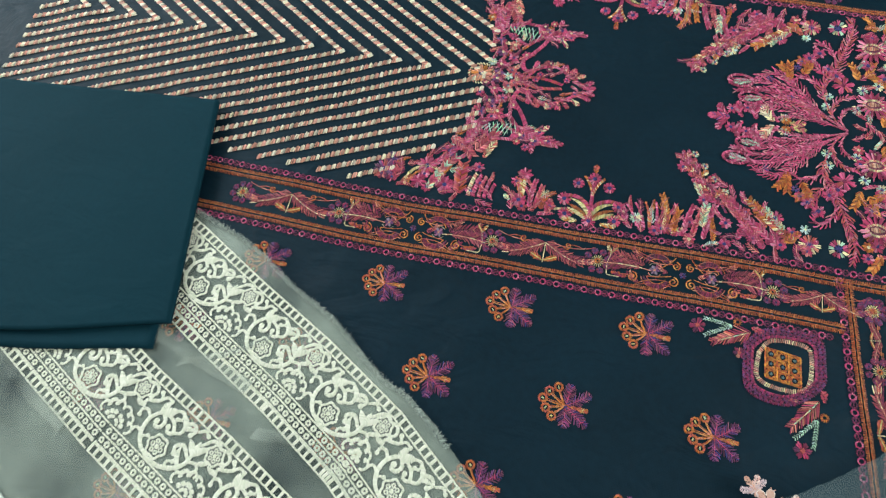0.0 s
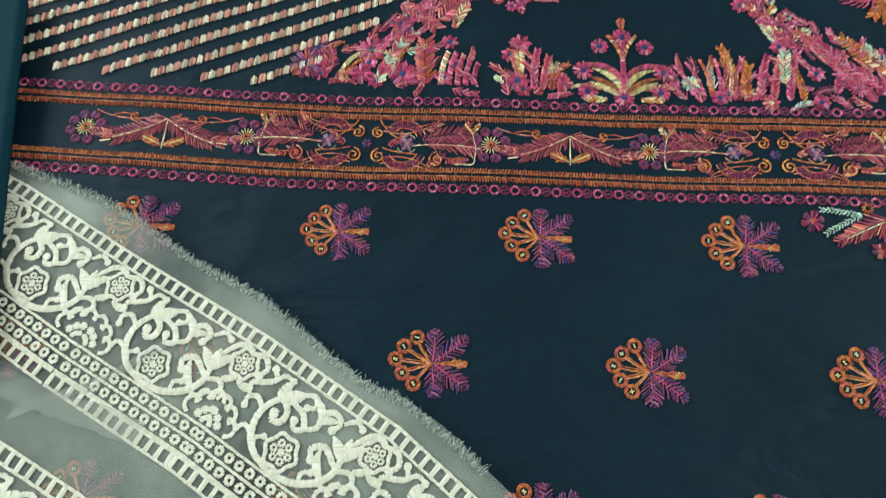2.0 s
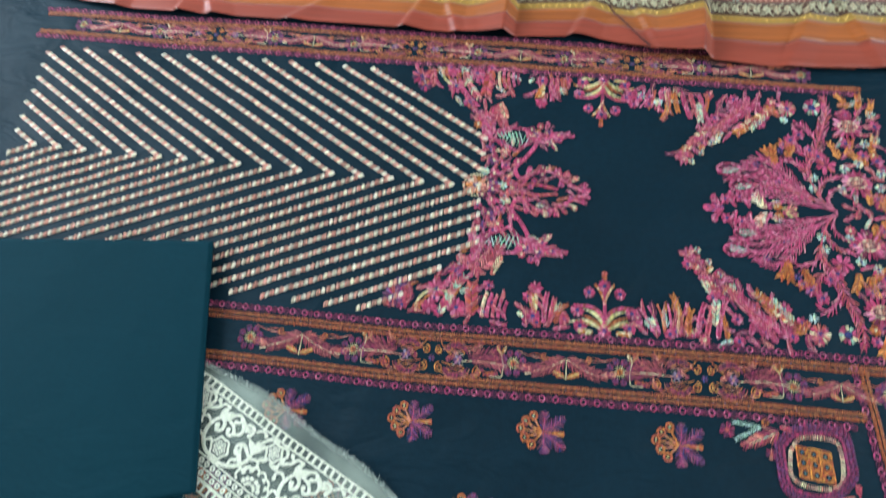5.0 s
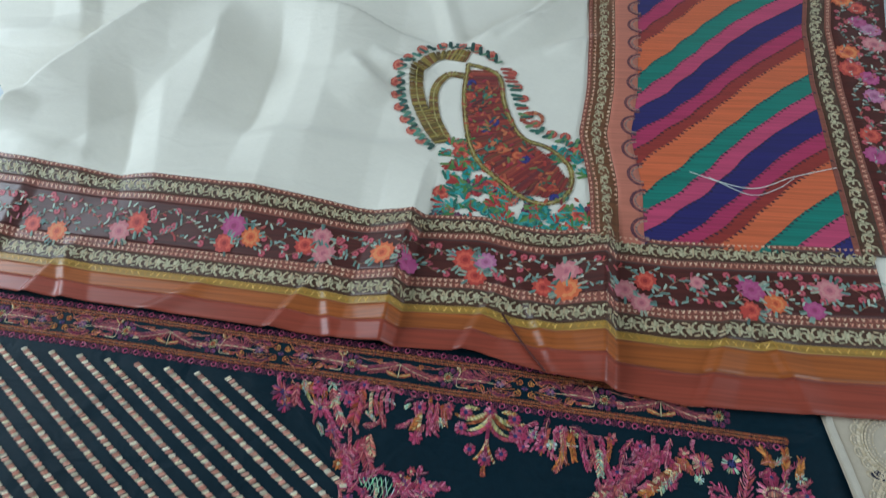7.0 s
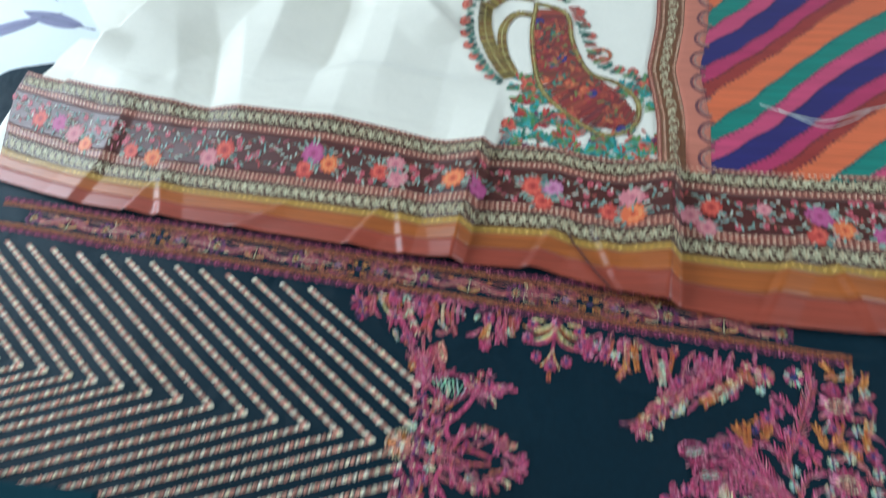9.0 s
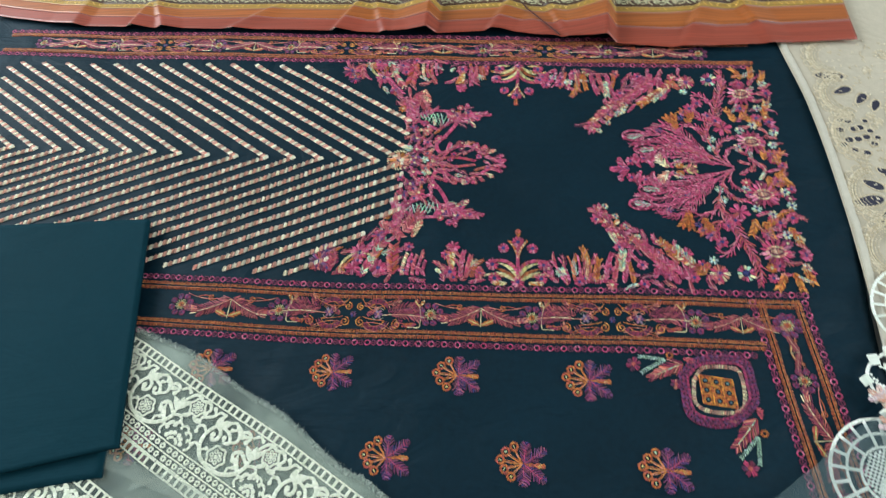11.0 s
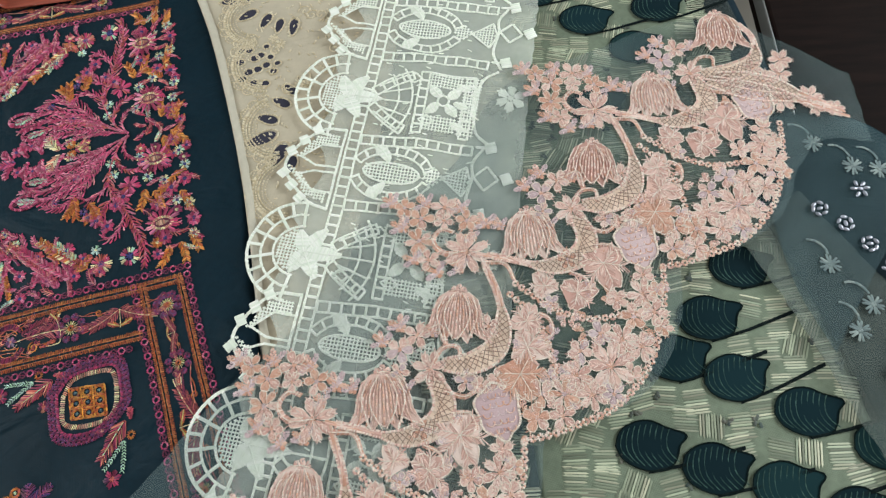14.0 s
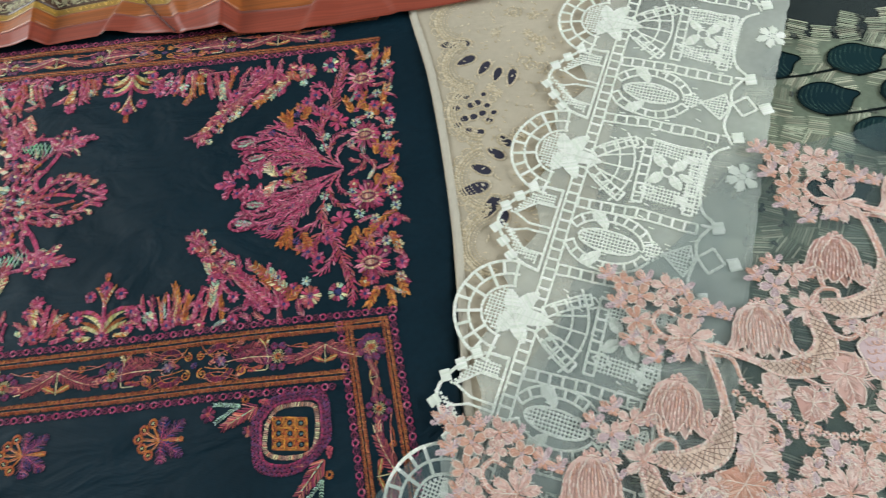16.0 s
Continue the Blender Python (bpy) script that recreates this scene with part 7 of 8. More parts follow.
SAGE = ["a8ae96", "9ca28a", "b6b8a0", "929a84", "bcbaa2"]
for x, y in LEAVES:
    s = Sew(lie_leaf_net, 0.0018, 0.3, 0.1, slim=1.0).at(x, y, -9 + random.uniform(-5, 5), 0.77)
    out = [(-0.037, 0.001), (-0.031, 0.016), (-0.014, 0.0255), (0.004, 0.0265), (0.020, 0.019), (0.041, 0.011), (0.032, 0.000), (0.027, -0.013), (0.017, -0.0235), (-0.002, -0.0255), (-0.020, -0.020), (-0.032, -0.011)]
    ring = [tuple(p) for p in smooth_line(out + out[:1], 40)[:-1]]
    s.blob(ring, GREENS, 0.0012)
    for k in range(9):
        q = -0.026 + 0.0062 * k
        n = 0.0235 * math.sqrt(max(0.1, 1 - (q / 0.038) ** 2))
        s.run([(q + 0.006 * (1 - v * v) * -1 + 0.008 * (v < 0) * v * v, v * n) for v in np.linspace(0.95, -0.9, 9)], 0.0011, ["3a524f", "46605a", "324844"], 0.0045, 0.0006)
    s.cord(ring + ring[:1], 0.0020, 0.0014, ["0e1a1a", "141f1e"], 80, None, 0.0006)
    s.cord([(-0.004, -0.0265), (0.040, -0.019), (0.100, -0.004)], lambda t: 0.0034 + 0.0016 * t, 0.0016, ["10181a", "182020"], 70)
    s.done("leaf", leaf_net, LEAF_THREAD)
sheet("sage_ground", [(0.70, -0.42), (0.85, -0.42), (1.015, -0.40)], [(0.84, 0.34), (0.96, 0.34), (1.055, 0.30)], 60, 60, lambda x, y: lie_leaf_net(x, y) + 0.0005, woven("sage_ground", lin("76806e"), rough=0.85, sheen=0.0, mottle=0.45), leaf_net, 0.0004)
s = Sew(lie_leaf_net, 0.0010, 0.12, 0.25, slim=1.0)
for i in range(-2, 22):
    for j in range(-32, 34):
        x = 0.73 + 0.0235 * i + 0.006 * (j % 2) + random.uniform(-0.003, 0.003)
        y = 0.0185 * j - 0.35 * (x - 0.9) + random.uniform(-0.003, 0.003)
        if not (-0.42 < y < 0.36) or x > 1.022 + 0.05 * (y > 0.1) or any(((x - p) * 0.956 - (y - q) * 0.292) ** 2 / 0.034 ** 2 + ((x - p) * 0.292 + (y - q) * 0.956) ** 2 / 0.024 ** 2 < 1 for p, q in LEAVES) or random.random() < 0.05:
            continue
        if random.random() < 0.3:
            for h in range(4):
                c, d = x + 0.013 + random.uniform(-0.002, 0.002), y + random.uniform(-0.002, 0.002)
                e = random.uniform(0, 6.283)
                s.stitch(c, d, c + 0.005 * math.cos(e), d + 0.005 * math.sin(e), 0.0026, ["4a5048", "5a5a50", "3c4844"], 0.0006)
        a = radians(-15 + 70 * ((i * 7 + j * 5) % 4 == 0) + random.uniform(-16, 16))
        for k in range(9):
            q = (k - 4) * 0.0024
            cx, cy = x - q * math.sin(a), y + q * math.cos(a)
            n = 0.0120 * random.uniform(0.8, 1.0)
            s.stitch(cx - n * math.cos(a), cy - n * math.sin(a), cx + n * math.cos(a), cy + n * math.sin(a), 0.0016, SAGE)
s.done("stitched_tiles", leaf_net, THREAD, "sage cream hatched stitching")["kind"] = "stuff"

# a second sheer layer with white flowers
veil = thing("floral_veil", "dark blue net under grey tulle with white flowers and silver beads", "net fabric")
lie_veil = lambda x, y: 0.004 + wave(x, y, 0.1, 0.002, 81)
VEIL_DARK = woven("blue_net", (0.004, 0.014, 0.020), rough=0.7, mottle=0.4, sheen=0.0, spec=0.1, crumple=0.4)
VEIL_GREY = woven("grey_tulle", (0.15, 0.185, 0.165), rough=0.6, mottle=0.4, clear=0.68, cloud=0.7, sheen=0.1)
sheet("lining", [(1.030, 0.100), (1.020, 0.0), (1.030, -0.12), (1.030, -0.25), (1.030, -0.42)], [(1.135, 0.082), (1.172, 0.035), (1.180, -0.10), (1.180, -0.25), (1.170, -0.42)], 50, 30, lambda x, y: lie_veil(x, y) - 0.0035, VEIL_DARK, veil, 0.0006, "dark blue net", 0.002)
sheet("tulle", [(0.985, -0.01), (1.000, -0.08), (1.012, -0.17), (1.020, -0.27), (1.040, -0.42)], [(1.060, 0.01), (1.085, -0.07), (1.110, -0.15), (1.140, -0.25), (1.150, -0.42)], 50, 24, lambda x, y: lie_veil(x, y) + 0.001, VEIL_GREY, veil, 0.0005, "crumpled grey tulle", 0.003)
sheet("net", [(1.045, 0.095), (1.030, 0.02), (1.015, -0.07), (1.02, -0.14)], [(1.130, 0.080), (1.165, 0.035), (1.150, -0.03), (1.09, -0.08)], 40, 24, lambda x, y: lie_veil(x, y) + 0.003, woven("blue_tulle", (0.06, 0.12, 0.14), rough=0.6, mottle=0.2, clear=0.78, cloud=0.4, sheen=0.0), veil, 0.0005)
PEARL = ["7c8a8a", "6c7a7c", "909a98"]
for x, y in ((1.094, 0.051), (1.118, 0.018), (1.140, 0.008), (1.052, -0.066), (1.070, -0.110), (1.048, -0.128), (1.060, -0.170), (1.075, -0.215)):
    s = Sew(lie_veil, 0.0036, 0.4, slim=1.0).at(x, y, random.uniform(0, 90))
    s.daisy(0, 0, 0.002, 0.011, 6, PEARL, PEARL, 2, 0.0022)
    s.run(bend(0.010, 0, 10, 0.024, 90), 0.0022, PEARL, 0.003)
    s.done("white_flower", veil, COTTON)
BEAD = plain("silver_bead", (0.42, 0.41, 0.48), rough=0.3, metal=0.6, grain=60)
CLUSTERS = ((1.068, -0.014), (1.083, -0.034), (1.094, -0.058), (1.101, -0.084), (1.112, -0.006))
for k, (x, y) in enumerate((cx + r * math.cos(1.1 * q + cx * 90), cy + r * math.sin(1.1 * q + cx * 90)) for cx, cy in CLUSTERS for q, r in enumerate((0.0, 0.0060, 0.0062, 0.0058, 0.0064, 0.0060, 0.0062))):
    bm = bmesh.new()
    bmesh.ops.create_icosphere(bm, subdivisions=2, radius=0.0021, matrix=Matrix.Translation((x, y, lie_veil(x, y) + 0.0046)) @ Matrix.Rotation(1.1 * k, 4, "Z") @ Matrix.Diagonal((1.5, 0.8, 0.6, 1)))
    part("bead", bm, BEAD, veil)

# ---- sheer net with pink scallops ----
PK = (1.086, 0.086, -146.4)
PC, PS = math.cos(radians(PK[2])), math.sin(radians(PK[2]))
pink_at = lambda a, b: (PK[0] + a * PC - b * PS, PK[1] + a * PS + b * PC)
top_edge = [(-0.075, 0.02), (-0.060, -0.09), (-0.02, -0.15), (0.06, -0.19), (0.16, -0.235), (0.26, -0.215), (0.36, -0.235), (0.46, -0.215), (0.562, -0.222), (0.66, -0.215), (0.80, -0.22)]
low_edge = [(-0.02, 0.075), (0.005, 0.040)] + [(0.197 * k + a, b) for k in range(4) for a, b in ((0.045, 0.036), (0.10, 0.050), (0.155, 0.038), (0.197, 0.009))]
sheet("net", [pink_at(*p) for p in top_edge], [pink_at(*p) for p in low_edge], 120, 40, lie_pink, PINK_NET, pink_net, 0.0005, "", 0.002)
BLUSH = ["e6bfb2", "dcb0a4", "eccabf", "d2a296", "f0d6cc"]
PEACH = ["dcaa94", "d49c86", "e2b8a4"]
MAUVE = ["d4b8ba", "caacb0", "dcc6c8"]


RIM = ["ecd8ca", "e6ccbc", "f0e0d4"]


def pink_flower(s, x, y, r, tones, petals=6):
    """A ragged blossom of feather-stitched petals with a pale rim."""
    spin = random.uniform(0, 360)
    for k in range(petals):
        a = spin + 360 * k / petals + random.uniform(-6, 6)
        n, wide = r * random.uniform(0.90, 1.08), r * 3.5 / petals
        ca, sa = math.cos(radians(a)), math.sin(radians(a))
        edge = [(x + u * n * ca - v * wide * sa, y + u * n * sa + v * wide * ca) for u, v in ((0.05, 0.0), (0.40, 0.36), (0.66, 0.52), (0.80, 0.40), (0.90, 0.46), (1.0, 0.0), (0.90, -0.46), (0.80, -0.40), (0.66, -0.52), (0.40, -0.36))]
        tone = random.choice((tones, tones, BLUSH))
        s.blob(edge, tone, r * 0.04)
        s.plume([(x + u * n * ca, y + u * n * sa) for u in (0.15, 0.5, 0.92)], lambda t: wide * (0.30 + 0.22 * t), 0.0015, tone, 34, 0.0010, up=r * 0.03)
        s.run(edge[1:], 0.0009, RIM, 0.0022, 0.0006)
    s.ring(x, y, 0.0, r * 0.24, 8, PEACH if tones is not PEACH else MAUVE, 0.0011)


def lobed_leaf(s, x, y, ang, r, tones):
    """A leaf of five toothed lobes with a pale outline."""
    edge = []
    for k in range(25):
        a = -150 + 300 * k / 24
        lobe = 0.62 + 0.38 * abs(math.cos(radians(a * 1.5)))
        q = r * lobe * (1.0 if k % 2 else 0.88) * (1.12 if abs(a) < 30 else 0.92)
        edge.append((x + q * math.cos(radians(ang + a)), y + q * math.sin(radians(ang + a))))
    s.blob(edge, tones, r * 0.05)
    for a, n in ((0, 1.0), (62, 0.85), (-62, 0.85), (122, 0.75), (-122, 0.75)):
        s.plume(bend(x, y, ang + a, r * n * 0.86, 0, 6), r * 0.36, 0.0016, tones, 38, 0.0011, up=r * 0.04)
        s.run(bend(x, y, ang + a, r * n * 0.8, 0, 5), 0.0010, RIM, 0.003, r * 0.04 + 0.0008)
    s.run(edge, 0.0011, RIM, 0.0024, 0.0006)


def padded_oval(s, x, y, ang, length, width):
    """The wide mauve leaf with scalloped rows inside."""
    ca, sa = math.cos(radians(ang)), math.sin(radians(ang))
    edge = []
    for k in range(36):
        q = 6.283 * k / 36
        m = 1.0 + 0.07 * math.cos(6 * q)
        u, v = length * m * math.cos(q), width * m * math.sin(q) * (1 - 0.2 * math.cos(q))
        edge.append((x + u * ca - v * sa, y + u * sa + v * ca))
    s.blob(edge, MAUVE, 0.0010)
    s.cord(edge + edge[:1], 0.0022, 0.0012, RIM, 76, None, 0.0006)
    for i in range(5):
        for j in range(4):
            u, v = length * (-0.62 + 0.31 * i), width * (-0.54 + 0.36 * j) * (1 - 0.12 * abs(i - 2))
            px, py = x + u * ca - v * sa, y + u * sa + v * ca
            s.run(circle(px, py, width * 0.20, 7, ang - 100, ang + 100), 0.0012, random.choice((BLUSH, MAUVE, PEACH)), 0.0022, 0.0009)


def tulip(s, x, y, ang, r):
    """A hanging bell: a round shoulder, flaring petals with pointed tips and a pale rim."""
    ca, sa = math.cos(radians(ang)), math.sin(radians(ang))
    to = lambda u, v: (x + r * (u * ca - 1.22 * v * sa), y + r * (u * sa + 1.22 * v * ca))
    half = [(-0.04, 0.0), (0.0, 0.17), (0.14, 0.32), (0.40, 0.40), (0.68, 0.44), (1.0, 0.60), (0.88, 0.38), (0.80, 0.28), (1.04, 0.20), (0.88, 0.08)]
    edge = [to(u, v) for u, v in half] + [to(0.98, 0.0)] + [to(u, -v) for u, v in half[:0:-1]]
    s.blob(edge, BLUSH, 0.0003)
    for k in range(-7, 8):
        q = k / 7
        s.run([to(0.03 + 0.08 * abs(q), 0.20 * q), to(0.40, 0.36 * q), to(0.70, 0.40 * q), to(0.92 - 0.10 * (k % 2), 0.48 * q)], 0.0016, BLUSH if k % 2 else BLUSH + PEACH, 0.0030, 0.0008)
    for m in (1, -1):
        s.run(smooth_line([to(0.02, 0.06 * m), to(0.34, 0.20 * m), to(0.66, 0.18 * m), to(1.0, 0.03 * m)], 14), 0.0011, RIM, 0.0024, 0.0020)
        s.run(smooth_line([to(0.10, 0.24 * m), to(0.44, 0.33 * m), to(0.72, 0.28 * m), to(1.0, 0.20 * m)], 14), 0.0011, RIM, 0.0024, 0.0020)
    s.run(edge + edge[:1], 0.0013, RIM + BLUSH, 0.0024, 0.0010)
    for k in (-1, 0, 1):
        s.leaf(x, y, ang + 180 + 60 * k, r * 0.16, r * 0.12, BLUSH, 0, 0.0013)


def beads(s, pts, tones, r=0.0034):
    for x, y, a, t in evenly(pts, 0.0064):
        s.ring(x, y, r * 0.26, r, 10, tones, 0.0017)


def crescent(s, pts):
    """A curved horn: netted with crossed threads in its wide part, satin in its tail, corded on both edges."""
    line = smooth_line(pts, 44)
    w = lambda t: 0.0046 + 0.0150 * max(0.0, math.sin(math.pi * min(1.0, t * 1.35 + 0.08))) ** 0.8
    rims = [[(x - q * w(t) * math.sin(a), y + q * w(t) * math.cos(a)) for x, y, a, t in evenly(line, 0.003)] for q in (0.5, -0.5)]
    for k in range(len(rims[0]) - 1):
        t = k / len(rims[0])
        s.blob([rims[0][k], rims[0][k + 1], rims[1][k + 1], rims[1][k]], ["ecd2c0", "e4c8b4"] if t < 0.66 else BLUSH, 0, 0.0001)
    for rim in rims:
        s.cord(rim, 0.0026, 0.0012, RIM + BLUSH, 76, None, 0.0008)
    for x, y, a, t in evenly(line, 0.0050):
        n = w(t) * 0.52
        if t < 0.68:
            for q in (0.75, -0.75):
                b = a + q + 1.57
                s.stitch(x - n * math.cos(b), y - n * math.sin(b), x + n * math.cos(b), y + n * math.sin(b), 0.0007, ["8c6c60", "987668"], 0.0006)
        else:
            for q in (-0.3, 0.3):
                s.stitch(x - q * n * math.sin(a), y + q * n * math.cos(a), x + 0.010 * math.cos(a) - q * n * math.sin(a), y + 0.010 * math.sin(a) + q * n * math.cos(a), 0.0022, BLUSH + PEACH, 0.0008)


def pink_repeat(k):
    def begin():
        return Sew(lie_pink, 0.0006, 0.42, 0.15).at(*pink_at(0.197 * k, 0), PK[2])

    def put(name, draw, *args):
        s = begin()
        draw(s, *args)
        s.done(name, pink_net, FLOSS)

    put("scallop_beading", beads, smooth_line([(0.018, -0.002), (0.036, 0.012), (0.062, 0.026), (0.090, 0.037), (0.117, 0.040), (0.147, 0.036), (0.176, 0.022), (0.200, 0.008), (0.213, -0.003)], 60), PEACH + BLUSH + RIM)
    put("tulip", tulip, 0.054, -0.128, 46, 0.046)
    put("tulip", tulip, 0.153, -0.126, 36, 0.044)
    put("crescent_leaf", crescent, [(0.027, -0.093), (0.038, -0.071), (0.057, -0.066), (0.082, -0.080), (0.098, -0.108), (0.110, -0.129)])
    put("crescent_leaf", crescent, [(0.211, -0.094), (0.195, -0.077), (0.171, -0.069), (0.149, -0.079), (0.132, -0.099), (0.119, -0.124)])
    put("bead_stem", beads, smooth_line([(0.114, -0.093), (0.112, -0.071), (0.109, -0.049), (0.099, -0.026), (0.083, -0.010), (0.067, 0.002)], 40), PEACH + BLUSH + RIM)
    put("bead_stem", beads, smooth_line([(0.125, -0.090), (0.126, -0.067), (0.133, -0.046), (0.145, -0.028), (0.161, -0.012)], 40), PEACH + BLUSH + RIM)
    for a, b, ang, r, tone in ((0.048, -0.045, 60, 0.024, BLUSH), (0.086, -0.046, 150, 0.018, BLUSH), (0.099, -0.072, 250, 0.014, BLUSH), (0.135, -0.064, 200, 0.016, BLUSH), (0.152, -0.049, 120, 0.019, BLUSH), (0.174, -0.039, 70, 0.022, PEACH)):
        put("lobed_leaf", lobed_leaf, a, b, ang, r, tone)
    put("mauve_leaf", padded_oval, 0.013, -0.033, 55, 0.023, 0.018)
    # the two knots from which the horns spring
    put("knot_blossom", pink_flower, 0.120, -0.146, 0.020, BLUSH, 8)
    put("knot_blossom", pink_flower, 0.024, -0.100, 0.015, BLUSH, 7)
    for pts, w in (([(0.120, -0.146), (0.134, -0.160), (0.132, -0.176), (0.118, -0.178), (0.113, -0.168)], 0.0075), ([(0.024, -0.100), (0.004, -0.104), (-0.006, -0.094), (0.002, -0.086)], 0.0060), ([(0.030, -0.078), (0.022, -0.062), (0.008, -0.060), (0.004, -0.070), (0.012, -0.074)], 0.0058),
                   ([(0.040, -0.062), (0.030, -0.050), (0.036, -0.038), (0.046, -0.040)], 0.0052), ([(0.074, -0.062), (0.070, -0.048), (0.078, -0.036)], 0.0048), ([(0.122, -0.060), (0.120, -0.050), (0.128, -0.040), (0.138, -0.042)], 0.0048), ([(0.118, -0.128), (0.106, -0.112), (0.112, -0.096)], 0.0062), ([(0.196, -0.104), (0.186, -0.118), (0.196, -0.124)], 0.0056)):
        s = begin()
        line = smooth_line(pts, 24)
        s.cord(line, lambda t: w * (1 - 0.4 * t), 0.0013, BLUSH + PEACH, 74)
        s.run(line, 0.0011, RIM, 0.0026, 0.0026)
        s.done("scroll", pink_net, FLOSS)
    spots = ((0.049, -0.002, 0.014, 0), (0.071, 0.004, 0.012, 1), (0.056, 0.015, 0.012, 0), (0.094, 0.008, 0.014, 0), (0.088, 0.024, 0.013, 0), (0.119, 0.015, 0.021, 0), (0.125, -0.013, 0.011, 2), (0.144, -0.003, 0.014, 0), (0.163, -0.001, 0.013, 1), (0.148, 0.017, 0.013, 0), (0.175, -0.016, 0.012, 1), (0.136, 0.030, 0.010, 2),
             (0.193, -0.006, 0.012, 1), (0.178, 0.009, 0.011, 0), (0.102, -0.009, 0.011, 2), (0.112, 0.031, 0.009, 0), (0.068, -0.016, 0.010, 0), (0.062, 0.028, 0.008, 1), (0.034, -0.012, 0.010, 0), (0.038, 0.004, 0.008, 1), (0.160, -0.020, 0.008, 2), (0.190, -0.050, 0.010, 0), (0.066, -0.072, 0.010, 1), (0.160, -0.086, 0.010, 0),
             (0.124, -0.219, 0.010, 1), (0.122, -0.200, 0.012, 1), (0.099, -0.191, 0.012, 0), (0.096, -0.166, 0.011, 1), (0.140, -0.186, 0.013, 1), (0.110, -0.182, 0.009, 0), (0.148, -0.167, 0.010, 0), (0.029, -0.131, 0.012, 2), (0.009, -0.128, 0.011, 0), (0.043, -0.118, 0.008, 2), (0.006, -0.058, 0.008, 0), (0.209, -0.070, 0.009, 2), (0.186, -0.032, 0.009, 1), (0.108, -0.058, 0.008, 2))
    for a, b, r, tone in spots:
        put("blossom", pink_flower, a, b, r, (BLUSH, PEACH, MAUVE)[tone], 5 + int(r > 0.0125) * 2)
    for a, b, n in ((0.128, -0.230, 0.012), (0.140, -0.206, 0.013), (0.108, -0.206, 0.012), (0.090, -0.178, 0.012), (0.156, -0.176, 0.012), (0.152, -0.152, 0.012), (0.087, -0.150, 0.013), (0.080, -0.138, 0.010), (0.034, -0.146, 0.011), (0.014, -0.144, 0.012), (-0.002, -0.118, 0.010), (0.050, -0.104, 0.010), (0.136, -0.140, 0.012), (0.106, -0.150, 0.009)):
        s = begin()
        for q in range(4):
            s.leaf(a, b, -100 + 46 * (q - 1.5) + random.uniform(-15, 15), n, n * 0.45, [MAUVE, BLUSH, PEACH][q % 3], 0, 0.0014)
        s.daisy(a, b, 0.001, n * 0.5, 5, PEACH + MAUVE, None, 3, 0.0018)
        s.done("leaf_sprig", pink_net, FLOSS)
    # tiny leaves and twigs between the blossoms
    s = begin()
    for q in range(46):
        a, b = random.uniform(0.025, 0.205), random.uniform(-0.062, 0.030)
        if b > 0.034 * math.sin(math.pi * (a - 0.016) / 0.197):
            continue
        ang = random.uniform(0, 360)
        for h in (-38, 0, 38):
            s.leaf(a, b, ang + h, random.uniform(0.006, 0.010), 0.0045, random.choice([BLUSH, MAUVE, PEACH, BLUSH]), random.uniform(-50, 50), 0.0013)
    s.done("small_leaves", pink_net, FLOSS)["kind"] = "stuff"


for k in range(4):
    pink_repeat(k)


def folded_end(name, draw, *args):
    s = Sew(lie_pink, 0.0006, 0.42, 0.15).at(*pink_at(0, 0), PK[2])
    draw(s, *args)
    s.done(name, pink_net, FLOSS)


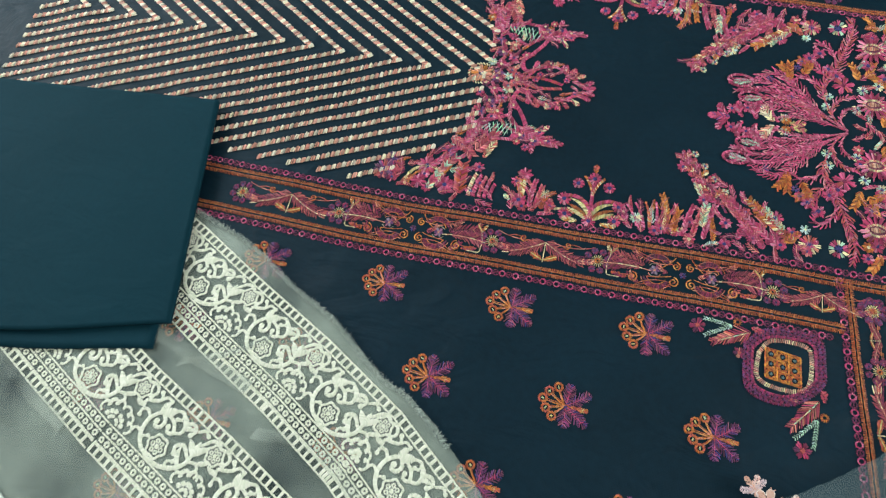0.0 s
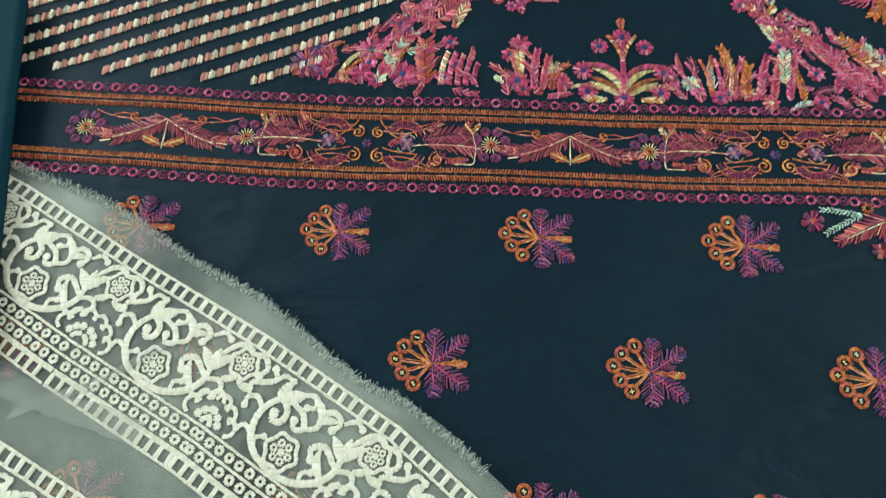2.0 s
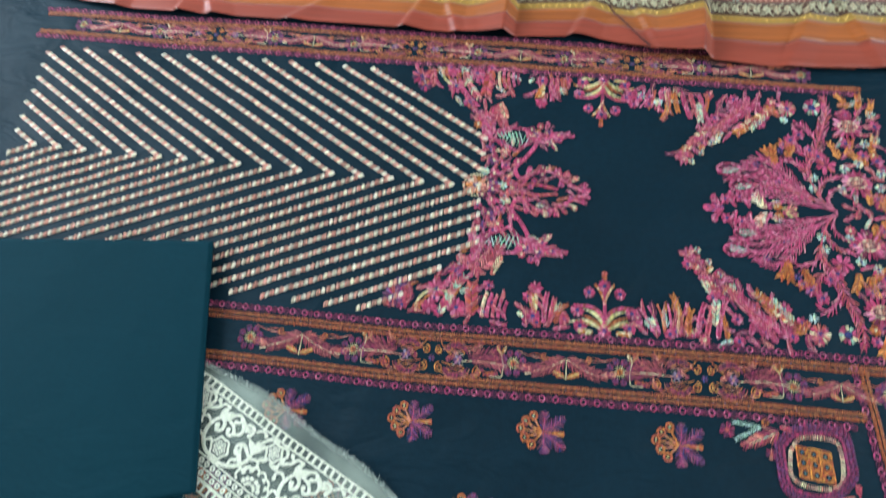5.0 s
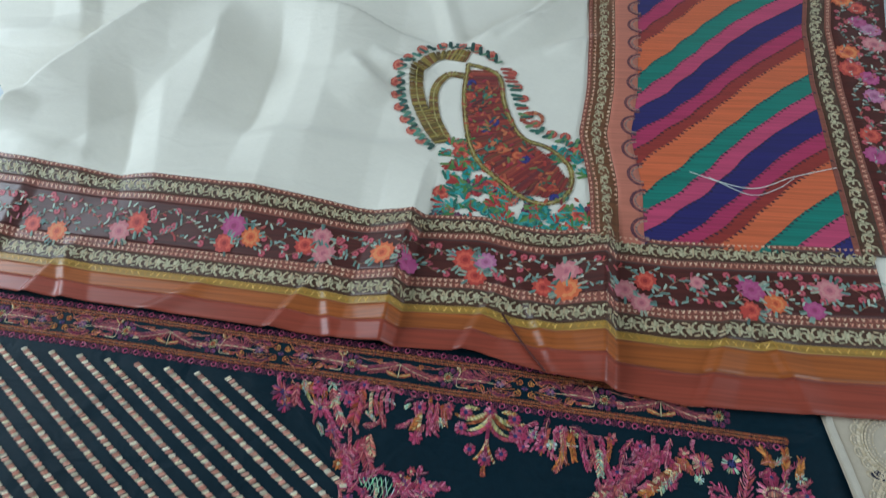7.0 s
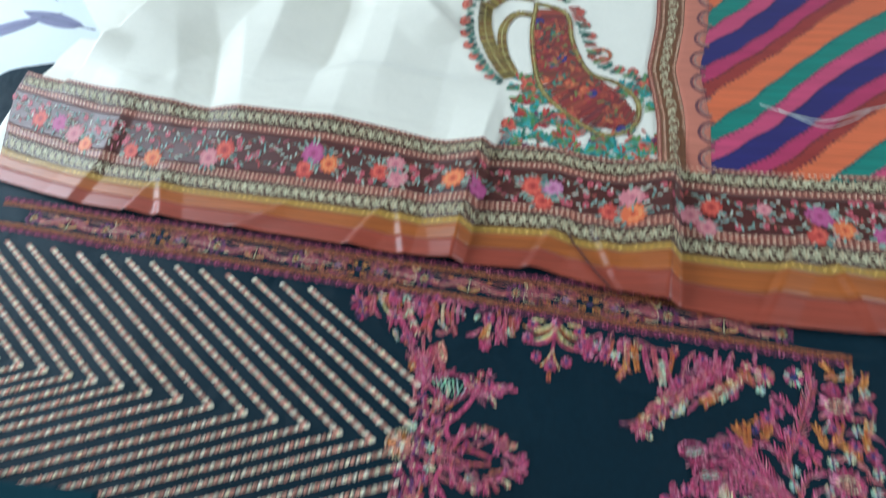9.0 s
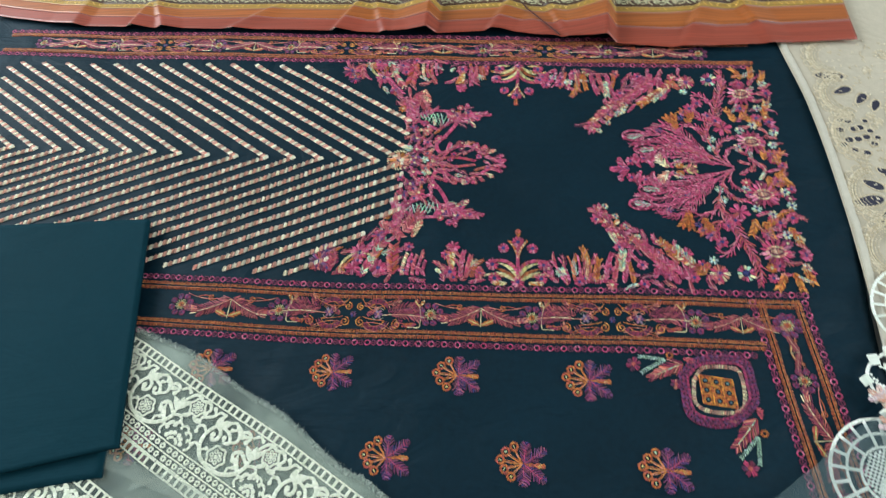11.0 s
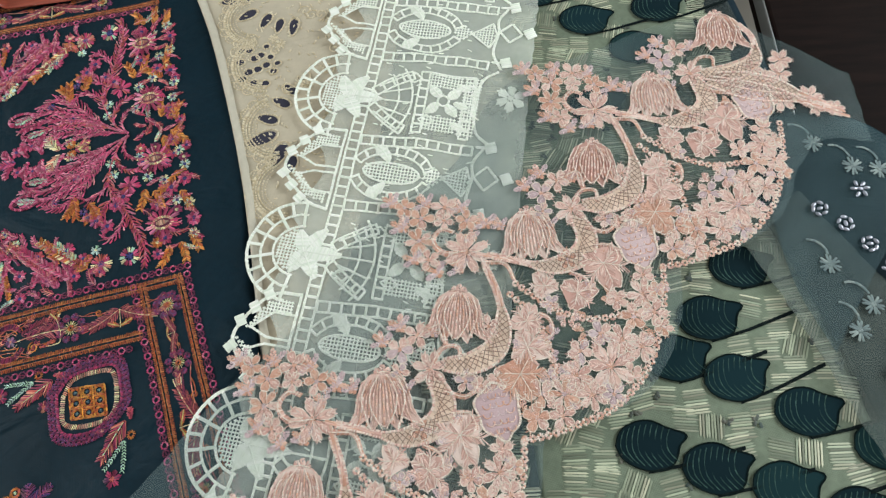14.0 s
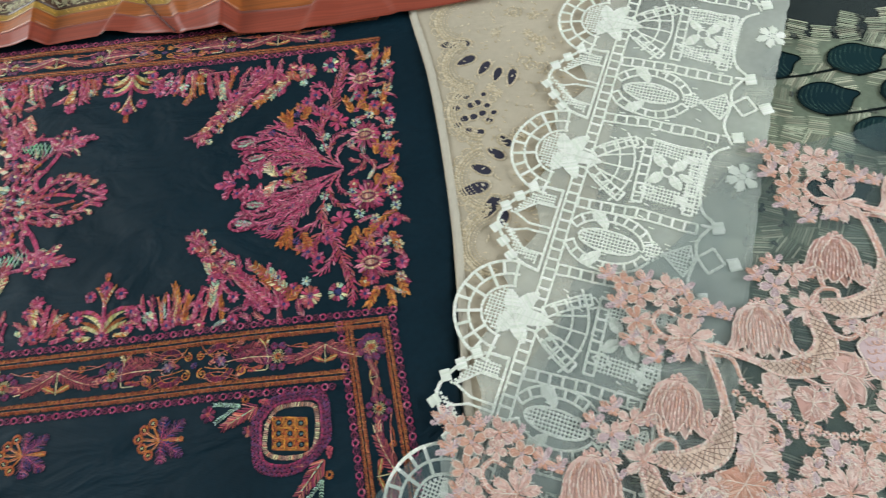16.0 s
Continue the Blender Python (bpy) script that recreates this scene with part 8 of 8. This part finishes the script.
folded_end("tulip", tulip, -0.054, -0.120, 40, 0.044)
folded_end("crescent_leaf", crescent, [(0.018, -0.090), (-0.004, -0.068), (-0.030, -0.060), (-0.052, -0.076), (-0.058, -0.096)])
for a, b, r in ((-0.012, -0.040, 0.014), (-0.006, -0.014, 0.013), (-0.026, 0.004, 0.012), (-0.030, -0.032, 0.012), (-0.030, 0.030, 0.009), (0.006, -0.030, 0.012), (-0.046, -0.040, 0.012), (-0.018, 0.016, 0.008), (0.010, -0.060, 0.011), (-0.020, -0.055, 0.010)):
    folded_end("blossom", pink_flower, a, b, r, BLUSH, 6)
for pts in ([(0.020, -0.082), (0.006, -0.045), (-0.012, -0.010), (-0.027, 0.036)], [(0.012, -0.078), (-0.006, -0.046), (-0.020, -0.014), (-0.030, 0.030)]):
    folded_end("pleat", crescent, pts)

# ---- beside the bed ----
side_table = thing("side_table", "dark brown wooden table with a thin steel edge beside the bed", "table")
side_table.matrix_world = Matrix.Translation((1.128, 0.227, 0)) @ Matrix.Rotation(radians(-13.3), 4, "Z")
boxed("tabletop", (0.012, -0.50, -0.045), (0.62, 0.62, -0.012), WOOD, side_table, 0.004)
boxed("steel_edge", (0.0092, -0.50, -0.030), (0.0115, 0.62, -0.0125), METAL, side_table, 0.001)
for x in (0.06, 0.56):
    for y in (-0.44, 0.56):
        boxed("leg", (x - 0.02, y - 0.02, -0.549), (x + 0.02, y + 0.02, -0.0455), WOOD, side_table, 0.004)
blanket = thing("blanket", "plain slate blue cotton cover folded at the head of the bed", "blanket")
sheet("cloth", [(0.45, 1.36), (0.75, 1.26), (1.08, 1.16)], [(0.45, 1.72), (0.78, 1.72), (1.08, 1.72)], 30, 30, lambda x, y: 0.004 + wave(x, y, 0.12, 0.004, 91), woven("slate_cotton", lin("38525c"), rough=0.85, sheen=0.0), blanket, 0.006)

# printed leaves on the sheet
for x, y, a, n in ((-0.746, 1.332, 6, 0.19), (-0.45, 1.382, -4, 0.22), (-0.56, 1.45, 20, 0.18), (-0.76, 0.955, -14, 0.15), (-0.84, 0.86, 30, 0.16), (-0.88, 1.10, -30, 0.18), (-0.30, 1.43, 20, 0.15), (-0.80, 0.60, 20, 0.16), (-0.86, 0.30, -30, 0.16)):
    s = Sew(lambda x, y: -0.010 + wave(x, y, 0.2, 0.003, 71), 0.0008, 0.1, slim=1.0)
    up, dn = bend(x - n / 2, y, a + 22, n, -44, 12), bend(x - n / 2, y, a - 22, n, 44, 12)
    s.blob(up + dn[::-1][1:-1], ["8a86a8", "9c9cb8", "7a7898", "a8b0bc"])
    s.run(bend(x - n / 2, y, a, n * 1.2, 0), 0.003, ["5a5878", "6a7088"], 0.02, 0.0002)
    s.done("leaf_print", bed_sheet, PRINT)
